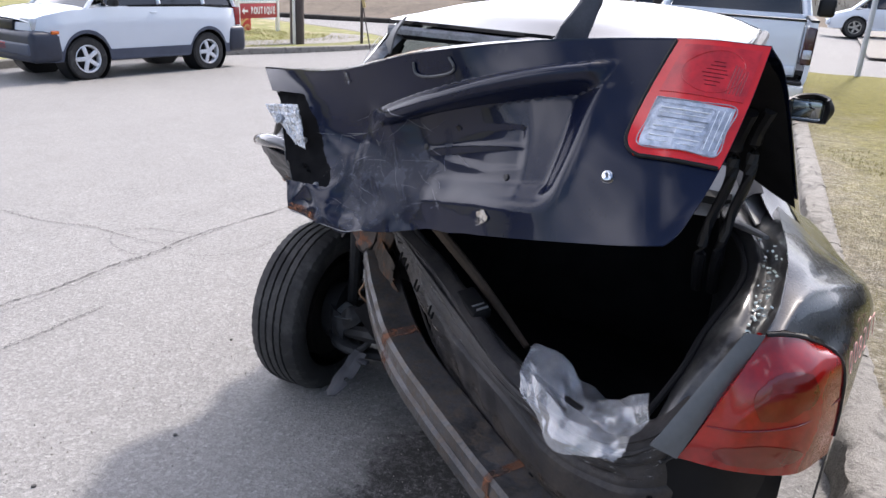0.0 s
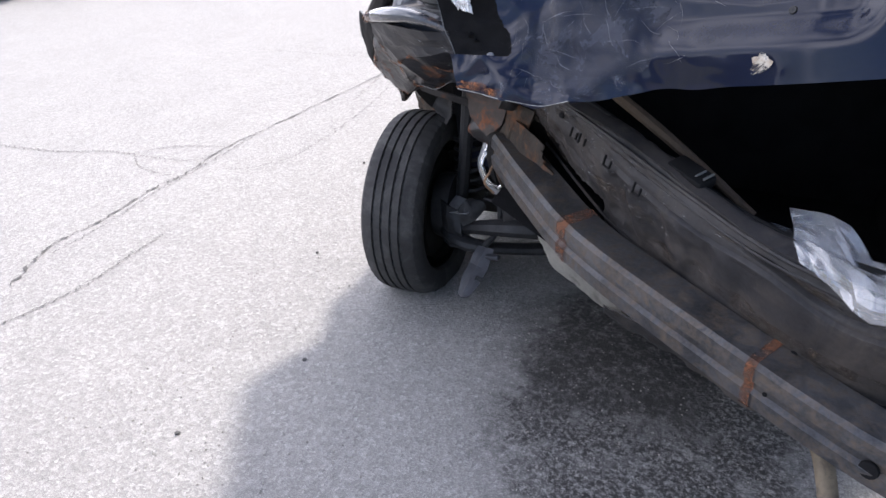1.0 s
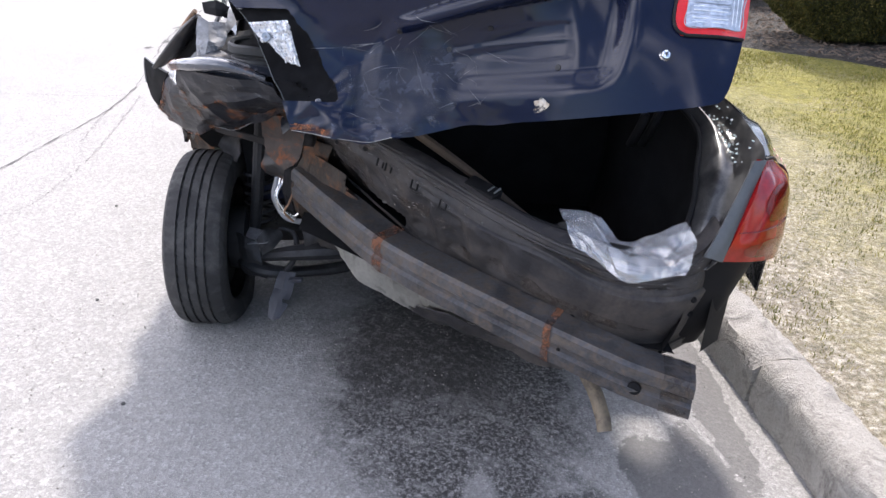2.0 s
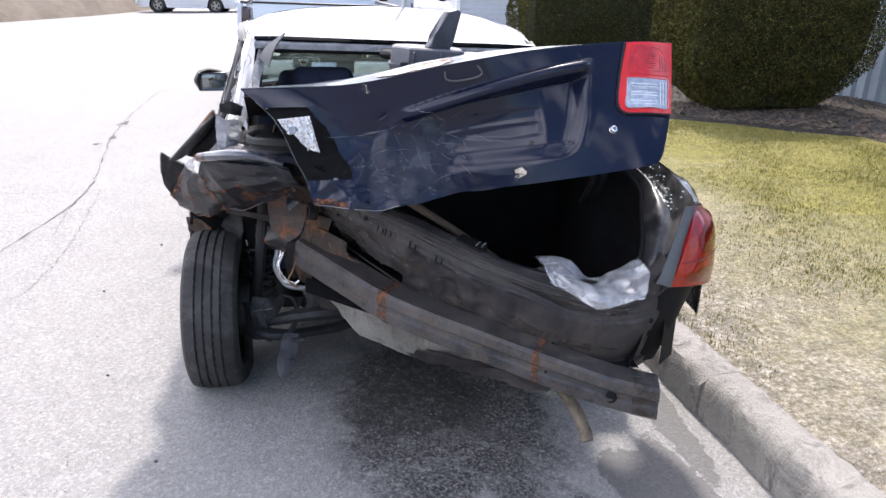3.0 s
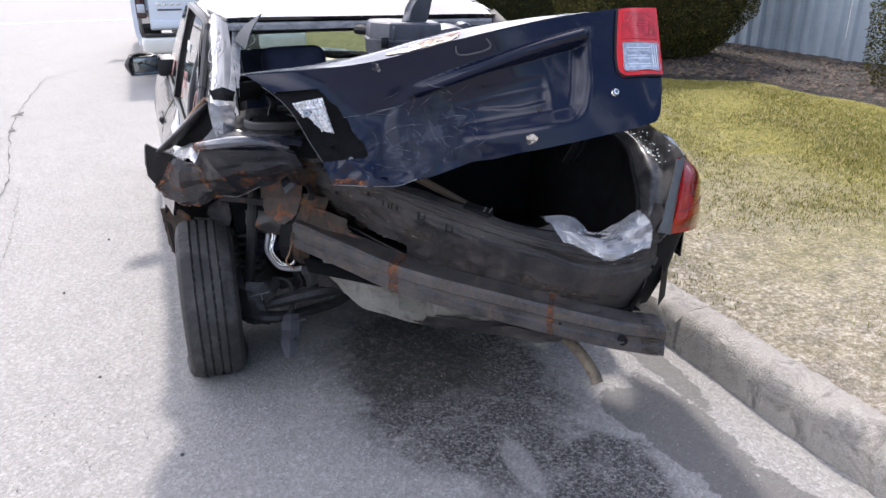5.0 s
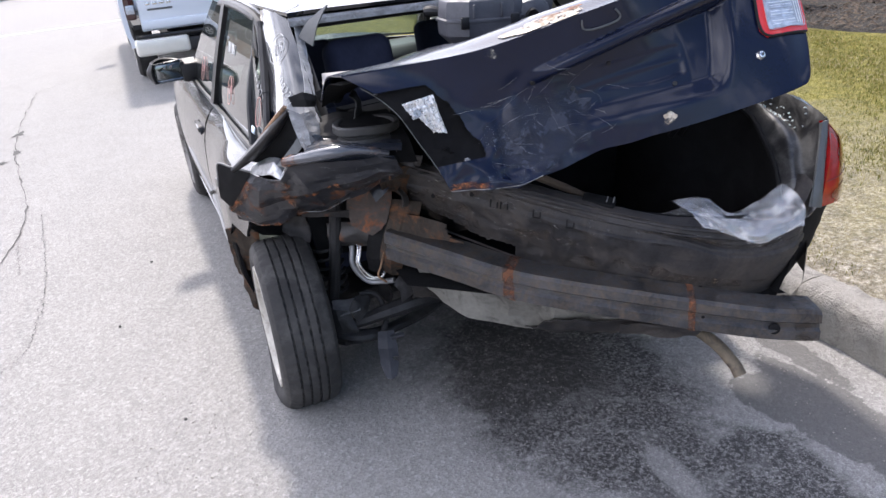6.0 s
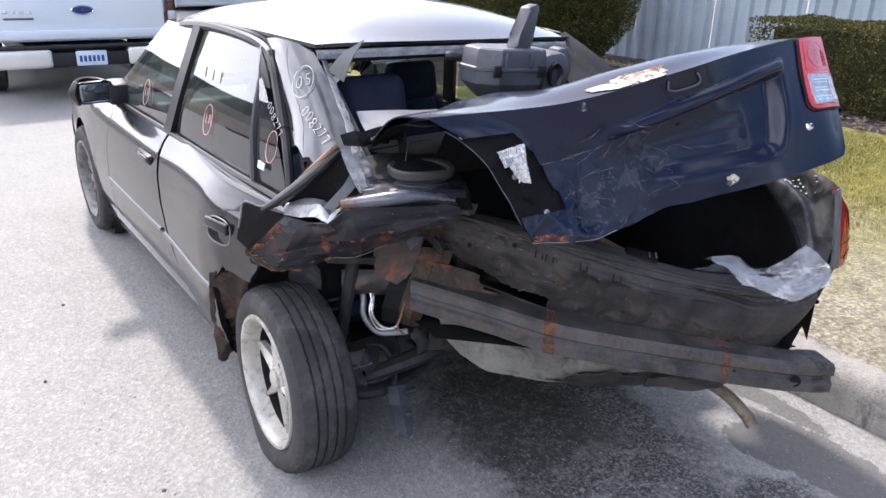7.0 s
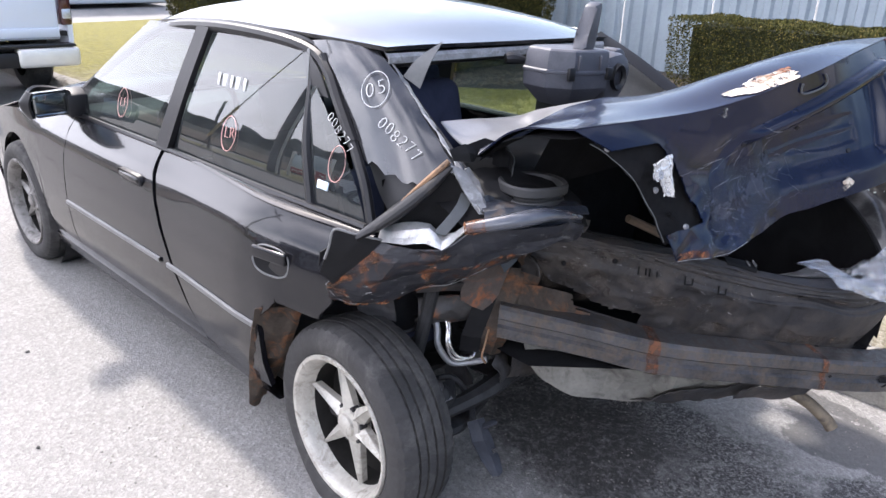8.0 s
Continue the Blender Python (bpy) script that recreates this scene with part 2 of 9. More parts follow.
M = {
    "road": road_mat(),
    "crack": stuff_mat("crack_filth", (0.078, 0.075, 0.071), 0.95, grain=200),
    "white_line": stuff_mat("road_line", (0.7, 0.7, 0.68), 0.8, over=(0.3, 0.3, 0.3), over_at=(0.5, 0.7), over_scale=9),
    "kerb": stuff_mat("kerb_concrete", (0.30, 0.28, 0.25), 0.92, var=0.4, scale=7, grain=110, bump=0.8, dist=0.010, over=(0.12, 0.11, 0.10), over_at=(0.48, 0.66), over_scale=7),
    "mulch": stuff_mat("bark_mulch", (0.034, 0.029, 0.025), 0.95, var=0.7, scale=10, grain=70, bump=0.9, dist=0.03, over=(0.15, 0.135, 0.12), over_at=(0.58, 0.66), over_scale=40),
    "grass": stuff_mat("grass_blades", (0.12, 0.14, 0.026), 0.8, var=0.35, scale=1.3, grain=30, bump=0, over=(0.34, 0.29, 0.16), over_at=(0.52, 0.70), over_scale=1.6),
    "bark_chip": stuff_mat("bark_chip", (0.10, 0.075, 0.055), 0.9, var=0.7, scale=20, grain=60, bump=0.2),
    "fence": stuff_mat("galvanised_sheet", (0.27, 0.32, 0.36), 0.5, metal=0.1, var=0.16, scale=1.5, grain=30, bump=0.05),
    "siding": stuff_mat("grey_siding", (0.42, 0.44, 0.47), 0.6, var=0.1),
    "leaf": stuff_mat("hedge_leaf", (0.065, 0.080, 0.022), 0.8, var=0.6, scale=4, grain=22, bump=0, over=(0.15, 0.14, 0.03), over_at=(0.55, 0.75), over_scale=2.5),
    "twig": stuff_mat("twig", (0.10, 0.075, 0.055), 0.85, var=0.4),
    "brush": stuff_mat("dry_brush", (0.15, 0.12, 0.09), 0.95, var=0.45, scale=0.8, grain=6, bump=0),
    "paint": stuff_mat("black_blue_paint", (0.0036, 0.0068, 0.023), 0.22, var=0.3, scale=2, grain=300, bump=0.008, dist=0.0006, coat=0.35, over=(0.016, 0.017, 0.024), over_at=(0.50, 0.9), over_scale=3.0, over_rough=0.4, rough_var=0.04),
    "dusty": stuff_mat("dusty_black_paint", (0.006, 0.006, 0.008), 0.20, var=0.3, scale=2, grain=200, bump=0.015, dist=0.0006, coat=0.6, over=(0.024, 0.024, 0.025), over_at=(0.5, 1.0), over_scale=2.2, over_rough=0.4, rough_var=0.05),
    "rusty": stuff_mat("rusty_steel", (0.045, 0.042, 0.042), 0.5, metal=0.3, var=0.5, scale=6, grain=60, bump=0.25, dist=0.004, over=(0.20, 0.075, 0.028), over_at=(0.50, 0.62), over_scale=7),
    "grime": stuff_mat("grimy_underbody", (0.028, 0.027, 0.029), 0.52, var=0.6, scale=9, grain=90, bump=0.3, dist=0.004, over=(0.088, 0.074, 0.064), over_at=(0.44, 0.76), over_scale=7),
    "beam": stuff_mat("beam_steel", (0.060, 0.060, 0.064), 0.34, metal=0.4, var=0.7, scale=7, grain=110, bump=0.3, dist=0.003, over=(0.115, 0.088, 0.066), over_at=(0.44, 0.70), over_scale=24),
    "grey_sheet": stuff_mat("pale_dirty_sheet", (0.17, 0.163, 0.145), 0.65, var=0.4, scale=6, grain=70, bump=0.25, dist=0.004, over=(0.05, 0.045, 0.04), over_at=(0.50, 0.68), over_scale=8),
    "bare": stuff_mat("bare_torn_metal", (0.27, 0.27, 0.27), 0.5, metal=0.35, var=0.45, scale=14, grain=80, bump=0.4, dist=0.004, over=(0.10, 0.07, 0.05), over_at=(0.52, 0.66), over_scale=22),
    "black": stuff_mat("black_plastic", (0.012, 0.012, 0.014), 0.42, var=0.3, scale=6, grain=200, bump=0.08),
    "liner": stuff_mat("boot_carpet", (0.011, 0.011, 0.012), 0.98, var=0.4, scale=10, grain=300, bump=0.3),
    "rubber": stuff_mat("rubber_seal", (0.015, 0.015, 0.016), 0.6, var=0.3, scale=8, grain=100, bump=0.1),
    "tyre": stuff_mat("worn_tyre", (0.035, 0.034, 0.034), 0.8, var=0.35, scale=8, grain=120, bump=0.2, dist=0.002, over=(0.11, 0.105, 0.10), over_at=(0.5, 0.8), over_scale=6),
    "rim": stuff_mat("silver_wheel", (0.42, 0.40, 0.36), 0.42, metal=0.3, var=0.25, scale=14, grain=90, bump=0.05, over=(0.16, 0.14, 0.11), over_at=(0.50, 0.72), over_scale=16),
    "dark_steel": stuff_mat("dark_steel", (0.028, 0.028, 0.030), 0.55, metal=0.3, var=0.5, scale=14, grain=80, bump=0.3, dist=0.003),
    "chrome": stuff_mat("bright_metal", (0.78, 0.78, 0.78), 0.14, metal=1.0, var=0.05, bump=0),
    "pale_plastic": stuff_mat("grey_bumper_trim", (0.075, 0.080, 0.085), 0.45, var=0.25, bump=0.06),
    "box_plastic": stuff_mat("dusty_box_plastic", (0.055, 0.057, 0.070), 0.42, var=0.3, scale=9, grain=150, bump=0.06, over=(0.13, 0.13, 0.15), over_at=(0.45, 0.85), over_scale=7),
    "seat": stuff_mat("seat_cloth", (0.026, 0.030, 0.052), 0.9, var=0.3, scale=12, grain=400, bump=0.2),
    "trim_grey": stuff_mat("grey_cabin_trim", (0.15, 0.15, 0.148), 0.7, var=0.2, bump=0.05),
    "red_lens": stuff_mat("red_lens", (0.26, 0.006, 0.006), 0.10, var=0.4, scale=14, grain=60, bump=0.05, coat=0.5, rough_var=0.03),
    "dark_red": stuff_mat("deep_red_lens", (0.15, 0.005, 0.005), 0.12, var=0.3, scale=14, grain=60, bump=0.05, coat=0.8, rough_var=0.04),
    "clear_lens": stuff_mat("clear_ribbed_lens", (0.48, 0.52, 0.58), 0.12, metal=0.5, var=0.5, scale=60, grain=120, bump=0.4, dist=0.004, coat=0.8),
    "foil": stuff_mat("broken_reflector", (0.72, 0.72, 0.74), 0.28, metal=0.6, var=0.25, scale=40, grain=120, bump=0.6, dist=0.006),
    "chalk": stuff_mat("white_crayon", (0.60, 0.60, 0.60), 0.9, var=0.1, bump=0),
    "chalk_red": stuff_mat("red_crayon", (0.75, 0.42, 0.38), 0.9, var=0.1, bump=0),
    "copper": stuff_mat("corroded_pipe", (0.15, 0.12, 0.085), 0.7, metal=0.1, var=0.5, scale=15, grain=60, bump=0.3, over=(0.06, 0.05, 0.045), over_at=(0.5, 0.7), over_scale=20),
    "white_paint": stuff_mat("white_car_paint", (0.62, 0.67, 0.74), 0.22, var=0.04, scale=1, bump=0, coat=0.8),
    "silver": stuff_mat("silver_car_paint", (0.66, 0.68, 0.72), 0.28, metal=0.15, var=0.05, bump=0, coat=0.8),
    "blue_grey": stuff_mat("slate_cladding", (0.055, 0.068, 0.105), 0.45, var=0.15, bump=0.02),
    "navy": stuff_mat("navy_car_paint", (0.012, 0.02, 0.06), 0.25, var=0.1, bump=0, coat=0.8),
    "dark_glass": stuff_mat("dark_car_glass", (0.012, 0.014, 0.018), 0.06, var=0.1, bump=0, coat=0.6, rough_var=0.02),
    "plate": stuff_mat("plate_blue_white", (0.55, 0.65, 0.75), 0.4, var=0.1, bump=0),
    "plate_ink": stuff_mat("plate_ink", (0.03, 0.06, 0.22), 0.5, bump=0),
    "badge_blue": stuff_mat("badge_blue", (0.01, 0.03, 0.15), 0.2, bump=0),
    "sign_red": stuff_mat("sign_red", (0.40, 0.035, 0.04), 0.5, var=0.1, bump=0),
    "sign_white": stuff_mat("sign_white", (0.80, 0.80, 0.78), 0.5, var=0.05, bump=0),
    "pole_wood": stuff_mat("creosoted_pole", (0.07, 0.055, 0.05), 0.85, var=0.4, scale=4, grain=40, bump=0.4),
    "amber": stuff_mat("amber_lens", (0.6, 0.14, 0.02), 0.2, bump=0),
    "pane": glass_mat("car_window", (0.28, 0.32, 0.31), 0.0, (0.36, 0.40, 0.42), 0.10, 1.0, 0.035),
    "windscreen": glass_mat("windscreen", (0.66, 0.80, 0.74), 0.0, (0.46, 0.56, 0.52), 0.40),
    "mirror": stuff_mat("mirror_glass", (0.25, 0.27, 0.28), 0.05, metal=1.0, var=0.02, bump=0, rough_var=0.02),
    "film": glass_mat("clear_polythene", (0.86, 0.88, 0.92), 0.18, (0.74, 0.76, 0.80), 0.42, 1.2, 0.05),
    "shard": stuff_mat("glass_crumbs", (0.60, 0.68, 0.68), 0.1, var=0.2, bump=0, coat=0.5),
    "wood_stud": stuff_mat("brown_lining", (0.085, 0.060, 0.042), 0.9, var=0.4),
}
M["leaf"].node_tree.nodes["Principled BSDF"].inputs["Specular IOR Level"].default_value = 0.15
for key in ("paint", "dusty"):
    M[key].node_tree.nodes["Principled BSDF"].inputs["Specular IOR Level"].default_value = 0.15
M["roof"] = stuff_mat("roof_paint", (0.010, 0.011, 0.014), 0.16, var=0.3, scale=2, grain=150, bump=0.01, dist=0.0006, coat=1.0, over=(0.07, 0.07, 0.075), over_at=(0.46, 0.95), over_scale=3, over_rough=0.4)
M["roof"].node_tree.nodes["Principled BSDF"].inputs["Specular IOR Level"].default_value = 0.2
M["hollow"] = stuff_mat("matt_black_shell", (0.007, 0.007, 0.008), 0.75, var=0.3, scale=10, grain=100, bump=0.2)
M["evergreen"] = stuff_mat("massed_evergreens", (0.014, 0.020, 0.011), 0.95, var=0.6, scale=0.7, grain=5, bump=0)
M["bumper_navy"] = stuff_mat("slate_bumper", (0.020, 0.026, 0.046), 0.4, var=0.2, bump=0.02)
# darker copy of the rim: the front wheel's shade is put into its colour
M["rim_front"] = stuff_mat("shade_darkened_wheel", (0.20, 0.19, 0.18), 0.45, metal=0.3, var=0.3, scale=14, grain=90, bump=0.05, over=(0.06, 0.053, 0.046), over_at=(0.46, 0.68), over_scale=16)
# near-black colour stands for the shade inside the wheel behind the spokes
M["rim_dark"] = stuff_mat("wheel_inner_shade", (0.018, 0.017, 0.016), 0.7, var=0.4, scale=12, grain=80, bump=0.1)
M["flange"] = stuff_mat("window_bond", (0.20, 0.20, 0.205), 0.5, var=0.5, scale=20, grain=90, bump=0.4, dist=0.004, over=(0.30, 0.31, 0.32), over_at=(0.50, 0.62), over_scale=34)
M["torn"] = stuff_mat("torn_wing", (0.020, 0.024, 0.034), 0.34, var=0.6, scale=7, grain=70, bump=0.2, dist=0.004, coat=0.2, over=(0.085, 0.060, 0.045), over_at=(0.50, 0.72), over_scale=11)
M["torn_rust"] = stuff_mat("rusting_torn_wing", (0.020, 0.021, 0.026), 0.42, var=0.6, scale=7, grain=70, bump=0.3, dist=0.004, coat=0.1, over=(0.17, 0.066, 0.028), over_at=(0.54, 0.66), over_scale=5)
M["bright_tear"] = stuff_mat("bright_torn_metal", (0.50, 0.50, 0.50), 0.34, metal=0.45, var=0.4, scale=16, grain=90, bump=0.3, dist=0.003, over=(0.16, 0.12, 0.09), over_at=(0.56, 0.72), over_scale=20)
M["fold_black"] = stuff_mat("folded_black_paint", (0.010, 0.010, 0.012), 0.36, var=0.4, scale=8, grain=90, bump=0.15, dist=0.003, coat=0.1, over=(0.05, 0.042, 0.036), over_at=(0.52, 0.8), over_scale=14)
M["brown_edge"] = stuff_mat("brown_rust_edge", (0.20, 0.115, 0.065), 0.8, var=0.5, scale=18, grain=90, bump=0.4, dist=0.003, over=(0.06, 0.045, 0.036), over_at=(0.54, 0.70), over_scale=20)
M["ring_rubber"] = stuff_mat("grey_bellows_rubber", (0.028, 0.028, 0.029), 0.6, var=0.35, scale=10, grain=90, bump=0.12, over=(0.075, 0.072, 0.068), over_at=(0.52, 0.85), over_scale=9)
M["rail_brown"] = stuff_mat("brown_grimed_rail", (0.042, 0.034, 0.028), 0.65, var=0.6, scale=12, grain=80, bump=0.4, dist=0.005, over=(0.14, 0.064, 0.032), over_at=(0.50, 0.66), over_scale=15)
M["chrome_dull"] = stuff_mat("bright_pipe", (0.62, 0.60, 0.58), 0.25, metal=0.8, var=0.25, scale=30, grain=90, bump=0.05)
M["bracket_grey"] = stuff_mat("grey_galvanised_bracket", (0.030, 0.032, 0.040), 0.6, var=0.4, scale=16, grain=80, bump=0.2)
M["rolled"] = stuff_mat("rolled_paint", (0.05, 0.055, 0.07), 0.25, var=0.3, scale=8, grain=90, bump=0.08, coat=0.9, over=(0.3, 0.15, 0.07), over_at=(0.62, 0.75), over_scale=9)
M["brush_dark"] = stuff_mat("massed_trunks", (0.030, 0.030, 0.022), 0.95, var=0.5, scale=0.6, grain=4, bump=0)
M["guard"] = stuff_mat("yellow_sleeve", (0.45, 0.33, 0.14), 0.6, var=0.2, bump=0)
M["rust_flake"] = flake_mat("rust_flecks", (0.070, 0.032, 0.018), (0.30, 0.105, 0.036), at=(0.42, 0.62), scale=16)
M["weld_flake"] = flake_mat("weld_rust_flecks", (0.070, 0.035, 0.022), (0.19, 0.070, 0.03), at=(0.38, 0.58), scale=24)
M["dust_flake"] = flake_mat("scuff_flecks", (0.10, 0.10, 0.10), (0.34, 0.33, 0.32), at=(0.46, 0.66), scale=40)
M["brown_flake"] = flake_mat("brown_road_dirt", (0.030, 0.024, 0.020), (0.085, 0.060, 0.042), at=(0.44, 0.70), scale=16)
M["primer_flake"] = flake_mat("primer_flecks", (0.30, 0.22, 0.14), (0.66, 0.63, 0.58), at=(0.40, 0.50), scale=26, grain=40)
M["lens_mid"] = stuff_mat("ribbed_red_lens", (0.50, 0.015, 0.017), 0.12, var=0.4, scale=25, grain=70, bump=0.12, coat=0.8, rough_var=0.04)
# base red raised to imitate sunlight passing through the lid lamp
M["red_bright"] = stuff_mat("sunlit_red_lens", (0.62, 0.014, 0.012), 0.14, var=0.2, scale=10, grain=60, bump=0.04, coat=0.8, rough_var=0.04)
M["dull_flake"] = flake_mat("dulled_navy", (0.006, 0.010, 0.030), (0.022, 0.028, 0.048), 0.55, (0.36, 0.60), 12, 90)
M["scuff_flake"] = flake_mat("scuffed_navy", (0.010, 0.018, 0.055), (0.09, 0.10, 0.13), 0.5, (0.50, 0.66), 30, 120)
M["scratch"] = stuff_mat("scratched_primer", (0.22, 0.22, 0.23), 0.7, var=0.4, scale=30, grain=120, bump=0)


def verge_mat():
    """Sandy, straw-strewn soil that turns to yellow-green turf away from the kerb."""
    m = bpy.data.materials.new("verge_turf")
    m.use_nodes = True
    nt = m.node_tree
    b = nt.nodes["Principled BSDF"]
    v = nt.nodes.new("ShaderNodeTexCoord").outputs["Object"]
    sep = nt.nodes.new("ShaderNodeSeparateXYZ")
    nt.links.new(v, sep.inputs[0])
    far = math_node(nt, "ADD", sep.outputs[0], math_node(nt, "MULTIPLY", sep.outputs[1], 0.25))
    far = math_node(nt, "ADD", far, math_node(nt, "MULTIPLY", noise_tex(nt, 1.6, 7, 0.7, 0.4, v), 3.2))
    far = math_node(nt, "DIVIDE", math_node(nt, "SUBTRACT", far, 2.8), 2.5, True)
    tone = ramp(nt, noise_tex(nt, 9, 7, 0.75, 0.4, v), [(0.3, (0.45,) * 3), (0.5, (0.95,) * 3), (0.7, (1.35,) * 3)])
    sand = ramp(nt, noise_tex(nt, 45, 6, 0.75, 0, v), [(0.32, (0.08, 0.066, 0.045)), (0.5, (0.27, 0.235, 0.185)), (0.66, (0.54, 0.50, 0.44))])
    turf = ramp(nt, noise_tex(nt, 60, 6, 0.75, 0, v), [(0.3, (0.050, 0.050, 0.008)), (0.5, (0.165, 0.148, 0.022)), (0.7, (0.34, 0.29, 0.10))])
    nt.links.new(mixc(nt, 1.0, mixc(nt, far, sand, turf), tone, "MULTIPLY"), b.inputs["Base Color"])
    b.inputs["Roughness"].default_value = 0.95
    bp = nt.nodes.new("ShaderNodeBump")
    bp.inputs["Strength"].default_value, bp.inputs["Distance"].default_value = 0.8, 0.02
    nt.links.new(noise_tex(nt, 70, 5, 0.7, 0, v), bp.inputs["Height"])
    nt.links.new(bp.outputs["Normal"], b.inputs["Normal"])
    return m


M["verge"] = verge_mat()
M["straw"] = stuff_mat("dry_straw", (0.36, 0.31, 0.21), 0.9, var=0.5, scale=5, grain=40, bump=0)
# pale patches are dust, and imitate bright sky reflected in the pillar
M["pillar_paint"] = stuff_mat("dust_and_sheen_pillar_paint", (0.012, 0.012, 0.014), 0.14, var=0.4, scale=3, grain=200, bump=0.012, dist=0.0006, coat=1.0, over=(0.055, 0.055, 0.060), over_at=(0.46, 0.80), over_scale=4.0, over_rough=0.3, rough_var=0.05)
M["lens_white"] = stuff_mat("bright_lens_rib", (0.78, 0.80, 0.82), 0.15, var=0.1, bump=0.0, coat=0.6)
M["lens_grey"] = stuff_mat("dim_lens_rib", (0.26, 0.28, 0.32), 0.15, var=0.2, bump=0.0, coat=0.6)
# pale grey base imitates bright sky mirrored in the dark lid paint
M["sky_sheen_skin"] = stuff_mat("lid_paint_sky_sheen", (0.17, 0.17, 0.18), 0.32, var=0.25, scale=9, grain=160, bump=0.05)
M["trim_light"] = stuff_mat("pale_pillar_trim", (0.38, 0.375, 0.37), 0.7, var=0.2, bump=0.05)
M["shelf"] = stuff_mat("dark_shelf_felt", (0.035, 0.034, 0.033), 0.9, var=0.3, scale=8, grain=200, bump=0.2)
M["old_steel"] = stuff_mat("dull_pale_steel", (0.30, 0.30, 0.31), 0.45, metal=0.5, var=0.4, scale=14, grain=80, bump=0.2)
M["weld_rust"] = stuff_mat("weld_rust", (0.12, 0.05, 0.025), 0.85, var=0.5, scale=20, grain=90, bump=0.4, dist=0.003, over=(0.07, 0.06, 0.06), over_at=(0.5, 0.65), over_scale=18)


def island_tint(m, stops, amount=0.85):
    """Lets every leaf or blade take its own tone."""
    nt = m.node_tree
    b = nt.nodes["Principled BSDF"]
    old = b.inputs["Base Color"].links[0].from_socket
    geo = nt.nodes.new("ShaderNodeNewGeometry")
    nt.links.new(mixc(nt, amount, old, ramp(nt, geo.outputs["Random Per Island"], stops)), b.inputs["Base Color"])


island_tint(M["leaf"], [(0.0, (0.016, 0.017, 0.007)), (0.5, (0.042, 0.042, 0.012)), (0.85, (0.105, 0.092, 0.024)), (1.0, (0.20, 0.15, 0.05))])
island_tint(M["grass"], [(0.0, (0.075, 0.085, 0.008)), (0.5, (0.165, 0.160, 0.015)), (0.8, (0.25, 0.21, 0.040)), (1.0, (0.40, 0.32, 0.13))], 0.9)
M["flap_rust"] = stuff_mat("rusted_flap", (0.055, 0.042, 0.036), 0.7, var=0.5, scale=9, grain=70, bump=0.4, dist=0.004, over=(0.22, 0.075, 0.028), over_at=(0.50, 0.64), over_scale=11)
M["quarter_paint"] = stuff_mat("scratched_black_paint", (0.008, 0.008, 0.010), 0.26, var=0.3, scale=3, grain=160, bump=0.03, dist=0.001, coat=0.5, over=(0.05, 0.05, 0.052), over_at=(0.48, 0.9), over_scale=5, over_rough=0.45)
M["gutter"] = stuff_mat("dusty_gutter_paint", (0.020, 0.020, 0.022), 0.3, var=0.4, scale=9, grain=120, bump=0.1, dist=0.002, coat=0.5, over=(0.09, 0.088, 0.085), over_at=(0.46, 0.75), over_scale=14)
M["moulding"] = stuff_mat("worn_side_strip", (0.14, 0.14, 0.14), 0.4, var=0.2, bump=0.03)
for key, level in (("liner", 0.08), ("hollow", 0.2), ("black", 0.35), ("grime", 0.28), ("rubber", 0.2), ("tyre", 0.3), ("seat", 0.1), ("torn", 0.3), ("torn_rust", 0.25), ("rail_brown", 0.15), ("fold_black", 0.25), ("beam", 0.35), ("dark_steel", 0.3), ("rim_dark", 0.1), ("shelf", 0.1)):
    M[key].node_tree.nodes["Principled BSDF"].inputs["Specular IOR Level"].default_value = level


# ---- building helpers ----
def part(name, bm, material, parent=None, label="", smooth=True, sharp=32):
    """Links a bmesh as one mesh object, under a thing or a part."""
    me = bpy.data.meshes.new(name)
    bmesh.ops.recalc_face_normals(bm, faces=bm.faces[:])
    if smooth:
        for f in bm.faces:
            f.smooth = True
        for e in bm.edges:
            if len(e.link_faces) == 2 and e.calc_face_angle(0) > radians(sharp):
                e.smooth = False
    bm.to_mesh(me)
    bm.free()
    for m in material if isinstance(material, (list, tuple)) else [material]:
        me.materials.append(m)
    ob = new(name, me)
    if parent is not None:
        ob.parent = parent
    if label:
        tagged(ob, label)
    return ob


def empty(name, label, category, at=Matrix(), group="", kind=""):
    ob = new(name)
    ob.empty_display_size = 0.2
    ob.matrix_world = at
    return tagged(ob, label, category, group, kind)


def spline(ps, n):
    """n points along a Catmull-Rom curve through ps."""
    ps = [Vector(p) for p in ps]
    if len(ps) == 2:
        return [ps[0].lerp(ps[1], i / (n - 1)) for i in range(n)]
    ext = [2 * ps[0] - ps[1], *ps, 2 * ps[-1] - ps[-2]]
    out = []
    for i in range(n):
        s = i / (n - 1) * (len(ps) - 1)
        k = min(int(s), len(ps) - 2)
        t = s - k
        a, b, c, d = ext[k : k + 4]
        out.append(0.5 * (2 * b + (c - a) * t + (2 * a - 5 * b + 4 * c - d) * t * t + (3 * b - a - 3 * c + d) * t**3))
    return out


def patch(rows, nu, nv):
    """A smooth grid through a few rows of points."""
    across = [spline(r, nv) for r in rows]
    cols = [spline([r[j] for r in across], nu) for j in range(nv)]
    return [[cols[j][i] for j in range(nv)] for i in range(nu)]


